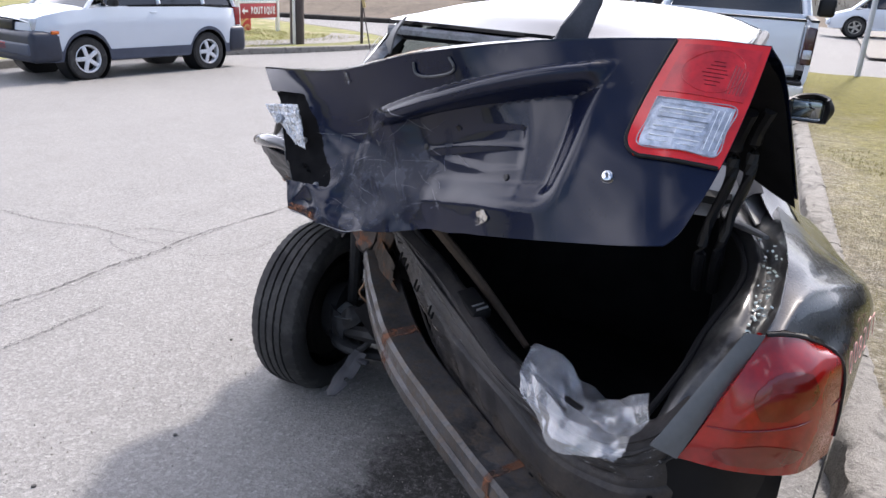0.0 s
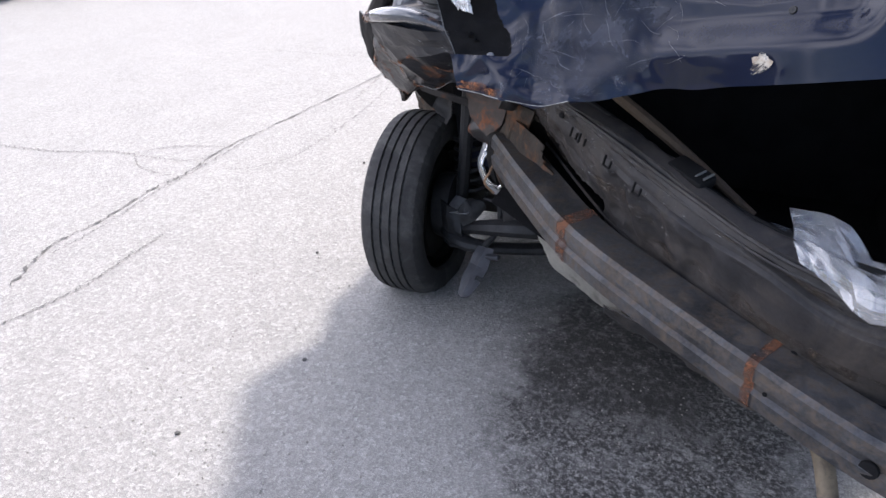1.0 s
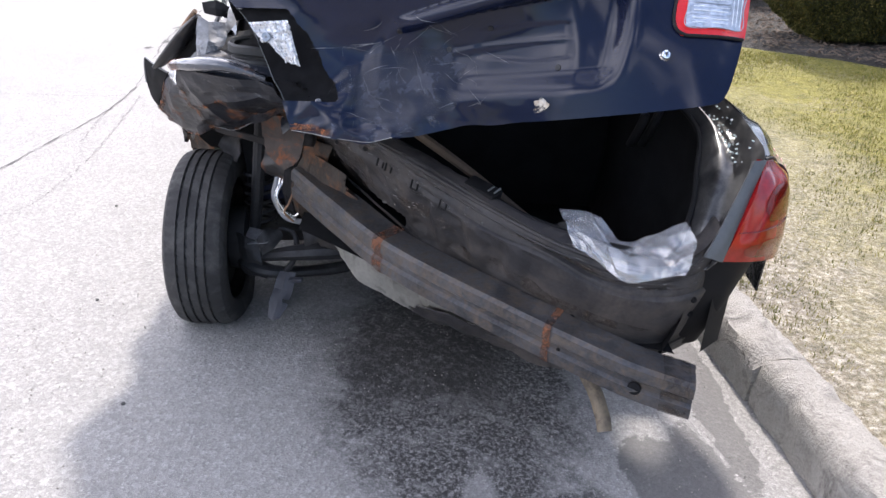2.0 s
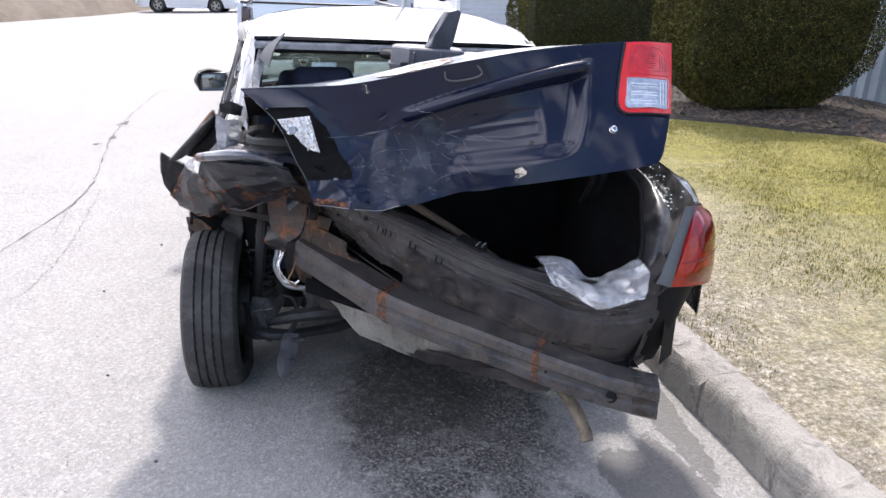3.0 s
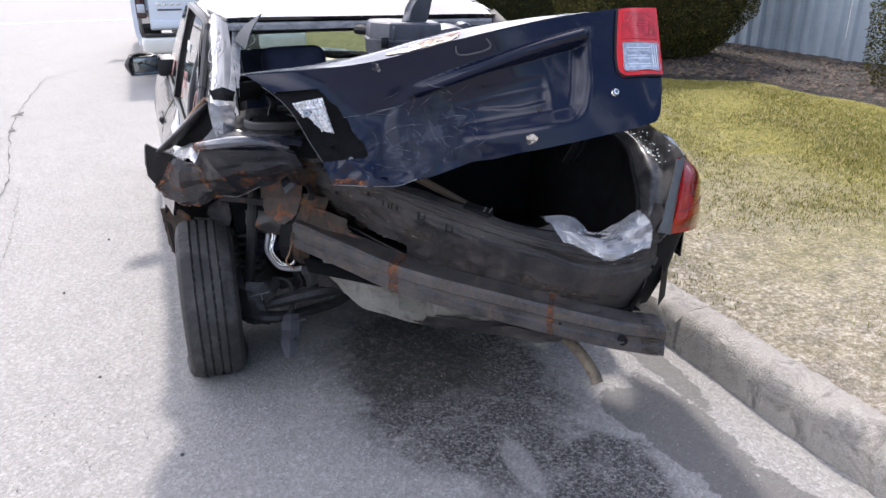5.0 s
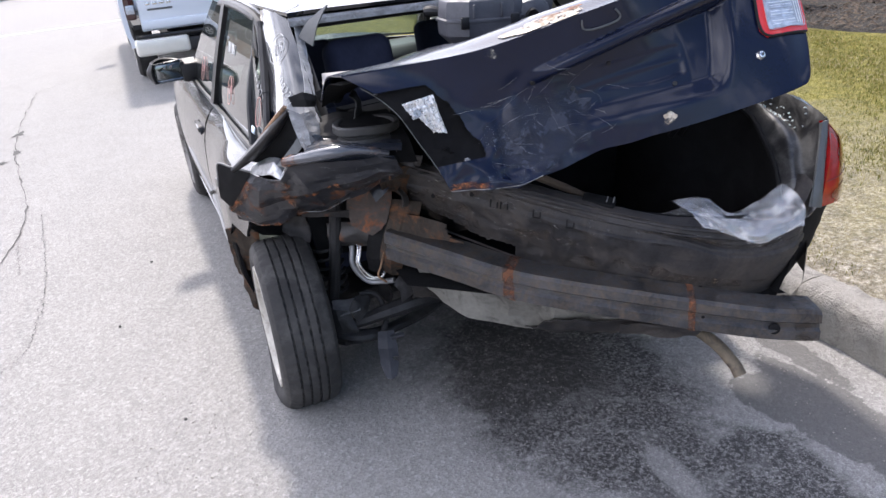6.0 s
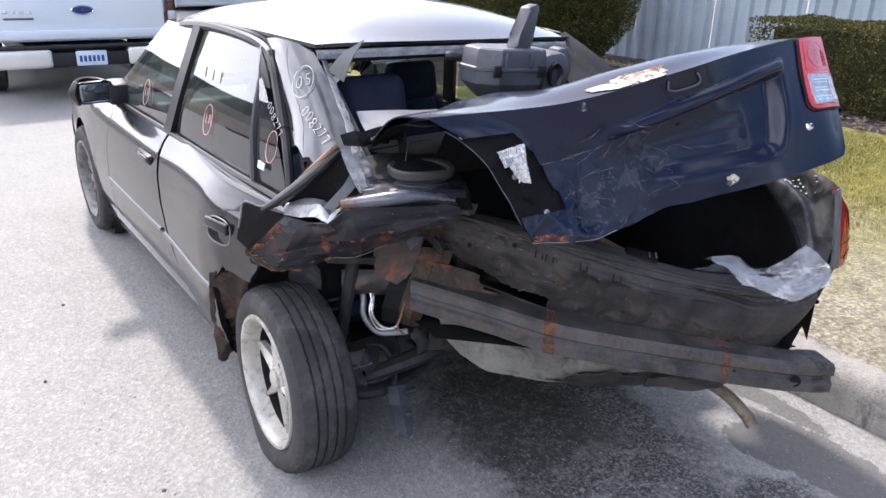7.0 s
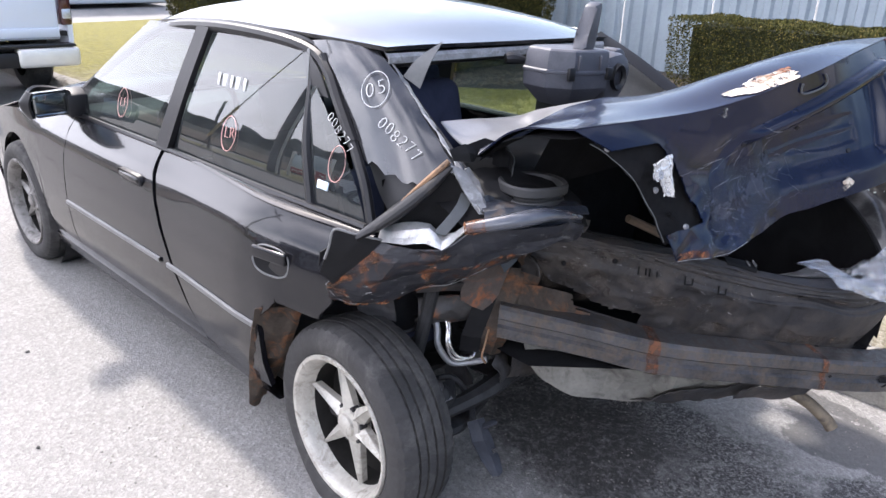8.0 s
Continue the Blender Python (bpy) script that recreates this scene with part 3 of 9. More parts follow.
def normals(g):
    nu, nv = len(g), len(g[0])
    out = []
    for i in range(nu):
        row = []
        for j in range(nv):
            a = g[min(i + 1, nu - 1)][j] - g[max(i - 1, 0)][j]
            b = g[i][min(j + 1, nv - 1)] - g[i][max(j - 1, 0)]
            n = a.cross(b)
            row.append(n.normalized() if n.length > 1e-9 else Vector((0, 0, 1)))
        out.append(row)
    return out


def dent(g, amp, freq, seed=0.0, ridge=0.5, where=None):
    """Pushes a grid in and out along its normals like beaten sheet metal; where(u, v) scales the damage."""
    ns = normals(g)
    nu, nv = len(g), len(g[0])
    for i in range(nu):
        for j in range(nv):
            p = g[i][j] * freq + Vector((seed, seed * 1.7, -seed))
            s = noise.noise(p) * (1 - ridge) + ridge * (0.5 - 2 * abs(noise.noise(p * 1.9 + Vector((7, 3, 1)))))
            k = where(i / (nu - 1), j / (nv - 1)) if where else 1.0
            g[i][j] = g[i][j] + ns[i][j] * amp * s * k
    return g


def refine(g, k):
    """Splits every cell of a grid k times without rounding it, so that folds stay straight and sharp."""
    out = []
    for i in range((len(g) - 1) * k + 1):
        a, fi = min(i // k, len(g) - 2), i / k - min(i // k, len(g) - 2)
        row = []
        for j in range((len(g[0]) - 1) * k + 1):
            b, fj = min(j // k, len(g[0]) - 2), j / k - min(j // k, len(g[0]) - 2)
            row.append(g[a][b].lerp(g[a][b + 1], fj).lerp(g[a + 1][b].lerp(g[a + 1][b + 1], fj), fi))
        out.append(row)
    return out


def crumple(rows, k=5, fold=0.012, freq=9.0, fine=0.0022, seed=0.0):
    """Sheet metal crushed into flat facets: a few corner points, broken once more at their middles, then split without rounding."""
    g = dent(refine(locs(rows), 2), fold, freq, seed, 0.55)
    return dent(refine(g, k), fine, 34, seed + 3.1, 0.5)


def strip(ps, width, side, n=16):
    """A flat ribbon of metal along a curve, turned to one side."""
    line, w = spline([loc(*p) for p in ps], n), Vector(side).normalized() * width / 2
    return [[p - w, p - w * 0.3, p + w * 0.4, p + w] for p in line]


def at_grid(grid, u, v, lift=0.0, out=(0, -0.7, 0.7)):
    """A place on a grid of points, lifted off its outer face."""
    nu, nv = len(grid), len(grid[0])
    a, b = max(0, min(nv - 1.001, u * (nv - 1))), max(0, min(nu - 1.001, v * (nu - 1)))
    j, i = int(a), int(b)
    p = grid[i][j].lerp(grid[i][j + 1], a - j).lerp(grid[i + 1][j].lerp(grid[i + 1][j + 1], a - j), b - i)
    nn = (grid[i + 1][j] - grid[i][j]).cross(grid[i][j + 1] - grid[i][j]).normalized()
    return p + (nn if nn.dot(Vector(out)) > 0 else -nn) * lift


def scrapes(grid, n, area, seed, width=0.0011, length=0.05, turn=None, lift=0.0022, out=(0, -0.7, 0.7)):
    """Many hair-thin wandering scrapes on a panel; area is (u0, u1, v0, v1)."""
    rng = random.Random(seed)
    bm = bmesh.new()
    for _ in range(n):
        u, v = rng.uniform(area[0], area[1]), rng.uniform(area[2], area[3])
        a = (rng.uniform(0, 6.28) if turn is None else rng.gauss(turn, 0.35))
        steps = rng.randint(5, 14)
        prev = None
        for k in range(steps):
            w = width * rng.uniform(0.3, 1.2) * (1 - abs(2 * k / (steps - 1) - 1) * 0.7)
            pa, pb = at_grid(grid, u, v, lift, out), at_grid(grid, u + 0.01, v + 0.01, lift, out)
            side = (pb - pa).cross(Vector((0.1, -1, 0.4))).normalized() * w
            cur = (bm.verts.new(pa - side), bm.verts.new(pa + side))
            if prev:
                bm.faces.new((*prev, cur[1], cur[0]))
            prev = cur
            a += rng.gauss(0, 0.16)
            u, v = u + math.cos(a) * length / steps, v + 1.6 * math.sin(a) * length / steps
    return bm


def sheet(g, thick=0.0, bm=None, skip=None):
    """A grid of points as a sheet of metal with real thickness; skip(u, v) leaves holes."""
    bm = bm or bmesh.new()
    nu, nv = len(g), len(g[0])
    top = [[bm.verts.new(p) for p in row] for row in g]
    keep = [[not (skip and skip((i + 0.5) / (nu - 1), (j + 0.5) / (nv - 1))) for j in range(nv - 1)] for i in range(nu - 1)]
    ns = normals(g) if thick else None
    low = [[bm.verts.new(g[i][j] - ns[i][j] * thick) for j in range(nv)] for i in range(nu)] if thick else None
    for i in range(nu - 1):
        for j in range(nv - 1):
            if not keep[i][j]:
                continue
            bm.faces.new((top[i][j], top[i + 1][j], top[i + 1][j + 1], top[i][j + 1]))
            if thick:
                bm.faces.new((low[i][j], low[i][j + 1], low[i + 1][j + 1], low[i + 1][j]))
                for di, dj, a, b in ((-1, 0, (i, j), (i, j + 1)), (1, 0, (i + 1, j), (i + 1, j + 1)), (0, -1, (i, j), (i + 1, j)), (0, 1, (i, j + 1), (i + 1, j + 1))):
                    ii, jj = i + di, j + dj
                    if not (0 <= ii < nu - 1 and 0 <= jj < nv - 1) or not keep[ii][jj]:
                        bm.faces.new((top[a[0]][a[1]], top[b[0]][b[1]], low[b[0]][b[1]], low[a[0]][a[1]]))
    loose = [v for v in bm.verts if not v.link_faces]
    bmesh.ops.delete(bm, geom=loose, context="VERTS")
    return bm


def box(size, at=(0, 0, 0), rot=(0, 0, 0), bevel=0.0, seg=2, bm=None):
    bm = bm or bmesh.new()
    made = bmesh.ops.create_cube(bm, size=1, matrix=pose(*at, *rot) @ Matrix.Diagonal((*size, 1)))["verts"]
    if bevel:
        edges = list({e for v in made for e in v.link_edges})
        bmesh.ops.bevel(bm, geom=edges, offset=bevel, segments=seg, profile=0.5, affect="EDGES")
    return bm


def tube(ps, radius, n=10, sides=8, flat=1.0, bm=None, caps=True):
    """A tube along a curve; radius is a number or a list along it."""
    bm = bm or bmesh.new()
    line = spline(ps, n)
    rad = [v.x for v in spline([(r, 0, 0) for r in radius], n)] if isinstance(radius, (list, tuple)) else [radius] * n
    up = Vector((0, 0, 1))
    rings = []
    for i, p in enumerate(line):
        d = (line[min(i + 1, n - 1)] - line[max(i - 1, 0)]).normalized()
        s = d.cross(up)
        s = s.normalized() if s.length > 1e-3 else Vector((1, 0, 0))
        u = s.cross(d)
        rings.append([bm.verts.new(p + (s * math.cos(a) + u * math.sin(a) * flat) * rad[i]) for a in (2 * math.pi * k / sides for k in range(sides))])
    for a, b in zip(rings, rings[1:]):
        for k in range(sides):
            bm.faces.new((a[k], a[(k + 1) % sides], b[(k + 1) % sides], b[k]))
    if caps:
        bm.faces.new(rings[0][::-1]), bm.faces.new(rings[-1])
    return bm


def lathe(profile, sides=40, bm=None, m=Matrix(), closed=False):
    """Turns (radius, x) pairs round the x axis."""
    bm = bm or bmesh.new()
    rings = [[bm.verts.new(m @ Vector((x, r * math.cos(2 * math.pi * k / sides), r * math.sin(2 * math.pi * k / sides)))) for k in range(sides)] for r, x in profile]
    pairs = list(zip(rings, rings[1:])) + ([(rings[-1], rings[0])] if closed else [])
    for a, b in pairs:
        for k in range(sides):
            bm.faces.new((a[k], a[(k + 1) % sides], b[(k + 1) % sides], b[k]))
    return bm


def prism(poly, depth, axis="x", at=0.0, bm=None, bevel=0.0):
    """An outline of (a, b) pairs, extruded along an axis."""
    bm = bm or bmesh.new()
    put = {"x": lambda a, b, d: (d, a, b), "y": lambda a, b, d: (a, d, b), "z": lambda a, b, d: (a, b, d)}[axis]
    one = [bm.verts.new(put(a, b, at)) for a, b in poly]
    two = [bm.verts.new(put(a, b, at + depth)) for a, b in poly]
    fs = [bm.faces.new(one), bm.faces.new(two[::-1])]
    n = len(poly)
    fs += [bm.faces.new((one[k], two[k], two[(k + 1) % n], one[(k + 1) % n])) for k in range(n)]
    if bevel:
        bmesh.ops.bevel(bm, geom=list({e for f in fs for e in f.edges}), offset=bevel, segments=2, profile=0.5, affect="EDGES")
    return bm


def writing(name, body, size, m, material, parent=None, depth=0.0008, step=0.60):
    """Marks from the built-in font, a thin mesh for each character."""
    for k, ch in enumerate(body):
        cu = bpy.data.curves.new(name, "FONT")
        cu.body, cu.size, cu.extrude, cu.offset = ch, size, depth, -0.032 * size
        cu.align_x, cu.align_y = "CENTER", "CENTER"
        tmp = bpy.data.objects.new(name + "_src", cu)
        scene.collection.objects.link(tmp)
        me = bpy.data.meshes.new_from_object(tmp)
        bpy.data.objects.remove(tmp)
        jitter = pose(0, 0.05 * size * math.sin(k * 2.1), 0, 0, 0, 6 * math.sin(k * 1.7))
        me.transform(m @ Matrix.Translation(((k - (len(body) - 1) / 2) * step * size, 0, 0)) @ jitter)
        me.materials.append(material)
        ob = new(name, me)
        if parent is not None:
            ob.parent = parent


def facing(at, out, up=(0, 0, 1)):
    """A pose at a place whose z looks along out and whose y is up."""
    z = Vector(out).normalized()
    x = Vector(up).cross(z).normalized()
    y = z.cross(x)
    return Matrix.Translation(at) @ Matrix((x, y, z)).transposed().to_4x4()


# ---- ground, kerb, verges ----
def kerb_x(y):
    return 1.20 - 0.066 * y


def road_z(x, y):
    """The carriageway falls gently away from its crown towards both gutters."""
    return -0.021 * max(0.0, -x - 1.6) - 0.036 * max(0.0, min(x, 1.6) + 0.35) if x > -9.5 else -0.166


def ground_sheet():
    bm = bmesh.new()
    xs = [-400, -120, -50, -25, -15, -11, -9.5, -7, -5, -3.5, -2.4, -1.6, -0.8, -0.35, 0, 0.8, 1.6, 3, 8, 20, 60, 150, 400]
    ys = [-200, -60, -20, -8, -4, -2, -1, 0, 1, 2, 4, 7, 10, 14, 20, 30, 60, 150, 500]
    g = [[Vector((x, y, road_z(x, y))) for y in ys] for x in xs]
    return sheet(g, 0, bm)


tagged(part("road", ground_sheet(), M["road"]), "pale worn asphalt road with an oily wet spill and painted shade under the beam", "road", kind="structure")


def verge_sheet(edge, far, z0, z1, ys, n=14):
    """A raised strip between two lines x(y), with a gentle uneven surface."""
    g = []
    for y in ys:
        a, b = edge(y), far(y)
        g.append([Vector((a + (b - a) * k / n, y, z0 + (z1 - z0) * (k / n) + (0.018 * noise.noise(Vector((a + (b - a) * k / n, y, 0)) * 1.3) if 0 < k < n else 0))) for k in range(n + 1)])
    bm = sheet(g)
    return bm


VERGE_YS = [-12 + 0.5 * k for k in range(53)]
tagged(part("grass_verge", verge_sheet(lambda y: kerb_x(y) + 0.17, lambda y: kerb_x(y) + 8, 0.10, 0.16, VERGE_YS, 30), M["verge"]), "patchy spring grass over bare soil beside the kerb", "grass verge", kind="structure")


def kerb_stone(y0, y1, seed):
    """One cast kerb length with a battered, chipped arris."""
    n = 70
    g = []
    prof = [(0.0, -0.12), (0.003, 0.01), (0.008, 0.075), (0.022, 0.108), (0.05, 0.122), (0.10, 0.126), (0.155, 0.124), (0.172, 0.115), (0.176, 0.02)]
    for i in range(n + 1):
        y = y0 + (y1 - y0) * i / n
        row = []
        for k, (dx, z) in enumerate(prof):
            chip = max(0.0, noise.noise(Vector((y * 6 + seed, k * 0.4, seed))) - 0.02) * (0.055 if k in (2, 3, 4) else 0.02)
            rough = 0.010 * noise.noise(Vector((y * 18, k * 1.3, seed))) + 0.005 * noise.noise(Vector((y * 50, k * 2.3, seed)))
            row.append(Vector((kerb_x(y) + dx + chip * 0.9 + rough, y, z - chip * 0.55 + rough * 0.6)))
        g.append(row)
    bm = sheet(g)
    for end in (g[0], g[-1]):
        bm.faces.new([bm.verts.new(p) for p in end])
    return bm


JOINT = -0.47
ends = [JOINT + k * 1.52 for k in range(-7, 0)] + [JOINT] + [JOINT + k * 1.52 for k in range(1, 9)]
for k, (a, b) in enumerate(zip(ends, ends[1:])):
    tagged(part("kerb", kerb_stone(a + 0.006, b - 0.006, 3.1 * k), M["kerb"], sharp=50), "chipped weathered concrete kerb stone", "kerb", group="kerb stones", kind="structure")


def blades(n, area, seed, h=(0.015, 0.05), tilt=0.9, dense=None):
    """Short tufts of grass over an area; area() gives a place."""
    rng = random.Random(seed)
    verts, faces = [], []
    for _ in range(n):
        x, y, z = area(rng)
        if dense and rng.random() > dense(x, y):
            continue
        for _ in range(3):
            a, hh, w = rng.random() * 6.28, rng.uniform(*h), rng.uniform(0.0012, 0.003)
            dx, dy = math.cos(a), math.sin(a)
            lean = rng.uniform(0.2, tilt) * hh
            bx, by = x + rng.uniform(-0.02, 0.02), y + rng.uniform(-0.02, 0.02)
            k = len(verts)
            verts += [(bx - dy * w, by + dx * w, z - 0.004), (bx + dy * w, by - dx * w, z - 0.004), (bx + dx * lean, by + dy * lean, z + hh)]
            faces.append((k, k + 1, k + 2))
    me = bpy.data.meshes.new("grass")
    me.from_pydata(verts, [], faces)
    return me


def lawn_place(rng):
    y = -1.6 + 7.5 * rng.random() ** 1.5 if rng.random() < 0.8 else rng.uniform(-6.0, -1.6)
    d = 0.2 + 4.6 * rng.random()
    return kerb_x(y) + d, y, 0.10 + 0.06 * (d - 0.17) / 7.83


def lawn_dense(x, y):
    d = x - kerb_x(y)
    if in_bed(x, y):
        return 0.0
    patchy = 0.5 + 0.9 * noise.noise(Vector((x * 1.1, y * 1.1, 4)))
    fade = max(0.0, min(1.0, (4.8 - d) / 1.0, (y + 6.0) / 2.5))
    return max(0.0, min(1, patchy + 0.35 * (d - 2.0))) * fade


def in_bed(x, y):
    """The mulched bed along the fence."""
    edge = 5.15 - 0.10 * (y - 3.4) if y < 3.9 else 5.1 - 1.35 * (y - 3.9)
    return x > max(edge + 0.12 * noise.noise(Vector((x, y * 1.5, 0))), 3.2 if y < 9 else 2.6)


lawn_me = blades(150000, lawn_place, 5, h=(0.008, 0.028), dense=lawn_dense)
lawn_me.materials.append(M["grass"])
straw_me = blades(45000, lambda r: (lambda y, d: (kerb_x(y) + d, y, 0.10 + 0.06 * (d - 0.17) / 7.83))(-1.6 + 7 * r.random() ** 1.5, 0.19 + 3.9 * r.random() ** 1.2), 6, h=(0.002, 0.008), tilt=3.0)
straw_me.materials.append(M["straw"])
tagged(new("straw", straw_me), "dry straw lying on the bare soil", "straw", kind="stuff")
tagged(new("grass", lawn_me), "short patchy green and straw grass", "grass", kind="stuff")


def mulch_bed():
    ys = [-6 + 0.3 * k for k in range(60)]
    g = []
    for y in ys:
        edge = 5.15 - 0.10 * (y - 3.4) if y < 3.9 else max(5.1 - 1.35 * (y - 3.9), 3.2)
        edge += 0.10 * noise.noise(Vector((0, y * 1.5, 0)))
        far = 9.2 - 0.066 * y
        g.append([Vector((edge + (far - edge) * k / 16, y, 0.10 + (0.080 + 0.02 * noise.noise(Vector((k, y * 3, 0)))) * min(1, k / 1.5))) for k in range(17)])
    return sheet(g)


tagged(part("mulch_bed", mulch_bed(), M["mulch"]), "dark bark mulch bed under the hedges", "mulch bed", kind="structure")


def chips(n, seed):
    rng = random.Random(seed)
    verts, faces = [], []
    for _ in range(n):
        y = rng.uniform(-1.0, 8.0)
        x = rng.uniform(3.6, 6.9)
        if not in_bed(x, y):
            continue
        m = pose(x, y, 0.185 + rng.uniform(-0.01, 0.012), rng.uniform(-25, 25), rng.uniform(-25, 25), rng.uniform(0, 360))
        a, b = rng.uniform(0.015, 0.05), rng.uniform(0.006, 0.014)
        k = len(verts)
        verts += [tuple(m @ Vector(v)) for v in ((-a, -b, 0), (a, -b * 0.7, 0), (a * 0.9, b, 0), (-a * 0.8, b, 0), (0, 0, b))]
        faces += [(k, k + 1, k + 4), (k + 1, k + 2, k + 4), (k + 2, k + 3, k + 4), (k + 3, k, k + 4)]
    me = bpy.data.meshes.new("bark_chips")
    me.from_pydata(verts, [], faces)
    me.materials.append(M["bark_chip"])
    return me


tagged(new("bark_chips", chips(7000, 8)), "loose bark chips on the mulch bed", "bark chips", kind="stuff")


def crack(path, width, seed, n=260):
    """A jagged open crack along a line of (x, y)."""
    line = spline([(x, y, 0) for x, y in path], n)
    g = []
    for i, p in enumerate(line):
        d = (line[min(i + 1, n - 1)] - line[max(i - 1, 0)]).normalized()
        s = Vector((-d.y, d.x, 0))
        jag = 0.024 * noise.noise(Vector((i * 0.22, seed, 0))) + 0.014 * noise.noise(Vector((i * 0.9, seed, 5)))
        w = width * 0.85 * max(0.14, 0.30 + 1.3 * noise.noise(Vector((i * 0.35, seed, 9))))
        c = p + s * jag
        g.append([Vector((q.x, q.y, road_z(q.x, q.y) + 0.0045)) for q in (c - s * w, c + s * w)])
    return sheet(g)


CRACKS = [([(-2.10, -0.55), (-2.22, -0.25), (-2.19, 0.0), (-2.21, 0.35), (-2.18, 0.55), (-2.20, 0.95), (-2.13, 1.46), (-2.0, 2.9), (-2.31, 4.75), (-2.46, 6.25), (-2.53, 8.2)], 0.012, 1.0),
          ([(-2.16, -0.3), (-2.14, 0.0), (-2.17, 0.3), (-2.15, 0.6), (-2.16, 1.1)], 0.006, 11.0),
          ([(-3.6, 0.66), (-3.16, 0.655), (-2.89, 0.72), (-2.65, 0.72)], 0.009, 2.0),
          ([(-2.65, 0.72), (-2.50, 0.58), (-2.30, 0.52), (-2.19, 0.52)], 0.006, 3.0),
          ([(-2.66, 0.735), (-2.53, 0.865), (-2.35, 0.91), (-2.19, 0.935)], 0.007, 9.0),
          ([(-2.61, 0.71), (-2.39, 0.70), (-2.25, 0.715), (-2.20, 0.83)], 0.006, 10.0),
          ([(-1.815, -0.04), (-1.82, -0.22), (-1.825, -0.5), (-1.95, -0.9)], 0.009, 4.0),
          ([(-2.01, 0.645), (-1.87, 0.71), (-1.755, 0.88), (-1.735, 1.1), (-1.75, 1.7), (-1.9, 2.9)], 0.005, 5.0),
          ([(-3.4, 3.0), (-2.37, 2.9), (-2.0, 2.94)], 0.007, 6.0),
          ([(-2.52, 8.2), (-1.95, 8.84), (-0.9, 9.0)], 0.012, 7.0), ([(-1.9, 1.85), (-1.99, 2.5), (-2.0, 2.94)], 0.006, 8.0)]
for path, w, s in CRACKS:
    tagged(part("road_crack", crack(path, w, s), M["crack"], smooth=False), "jagged open crack in the asphalt", "crack", group="road cracks", kind="structure")


def pothole(x, y, r, seed):
    bm = bmesh.new()
    n = 18
    rim = []
    for k in range(n):
        a = 2 * math.pi * k / n
        rr = r * (0.35 + 1.3 * abs(noise.noise(Vector((k * 1.9, seed, 0.4)))))
        rim.append(bm.verts.new((x + rr * math.cos(a), y + 1.4 * rr * math.sin(a), road_z(x, y) + 0.005)))
    mid = bm.verts.new((x, y, road_z(x, y) + 0.006))
    for k in range(n):
        bm.faces.new((rim[k], rim[(k + 1) % n], mid))
    return bm


for k, (x, y, r) in enumerate(((-2.33, 4.95, 0.07), (-2.40, 4.65, 0.05), (-2.42, 5.75, 0.08))):
    tagged(part("pothole", pothole(x, y, r, k), M["crack"]), "small broken-out pothole in the asphalt", "pothole", group="potholes", kind="structure")


def stone_mesh(seed):
    bm = bmesh.new()
    bmesh.ops.create_icosphere(bm, subdivisions=1, radius=0.008)
    for v in bm.verts:
        v.co = v.co * (1 + 0.5 * noise.noise(v.co * 90 + Vector((seed, 0, 0))))
        v.co.z *= 0.6
    return bm


PEBBLES = [(-0.79, -0.605), (-1.10, 0.01), (-1.35, 0.9), (-1.2, 1.6), (-0.95, -1.0)]
for k, (x, y) in enumerate(PEBBLES):
    p = tagged(part("pebble", stone_mesh(k), M["crack"]), "small dark pebble lying on the asphalt", "pebble", group="pebbles on the road")
    p.location = (x, y, road_z(x, y) + 0.004)


def grit(n, seed):
    rng = random.Random(seed)
    verts, faces = [], []
    for _ in range(n):
        x, y = rng.uniform(-1.3, 1.2), rng.uniform(-1.5, 1.0)
        a, s = rng.random() * 6.3, rng.uniform(0.0015, 0.0045)
        k = len(verts)
        verts += [(x + s * math.cos(a + 2.1 * q), y + s * math.sin(a + 2.1 * q), road_z(x, y) + 0.001) for q in range(3)] + [(x, y, road_z(x, y) + 0.001 + s)]
        faces += [(k, k + 1, k + 3), (k + 1, k + 2, k + 3), (k + 2, k, k + 3)]
    me = bpy.data.meshes.new("loose_grit")
    me.from_pydata(verts, [], faces)
    me.materials.append(M["kerb"])
    return me


tagged(new("loose_grit", grit(2600, 3)), "loose pale grit and glass crumbs on the road", "grit", kind="stuff")


# ---- fence and hedges ----
def fence_x(y):
    return 7.35 - 0.14 * (y - 3.0)


def fence_panel(y0, y1, h=2.6):
    """A corrugated sheet with trapezoid ribs."""
    pitch, prof = 0.20, ((0.0, 0.0), (0.06, 0.0), (0.085, 0.045), (0.155, 0.045), (0.18, 0.0))
    rows = []
    y = y0
    while y < y1:
        for dy, dx in prof:
            if y + dy <= y1:
                rows.append((y + dy, dx))
        y += pitch
    g = [[Vector((fence_x(yy) - dx, yy, z)) for z in (0.12, h * 0.5, h)] for yy, dx in rows]
    return sheet(g, 0.002)


fence = empty("fence_wall", "tall corrugated galvanised metal fence", "fence", kind="structure")
for k in range(16):
    part("panel", fence_panel(-5.0 + k * 1.2, -5.0 + (k + 1) * 1.2 - 0.003), M["fence"], fence, sharp=15)


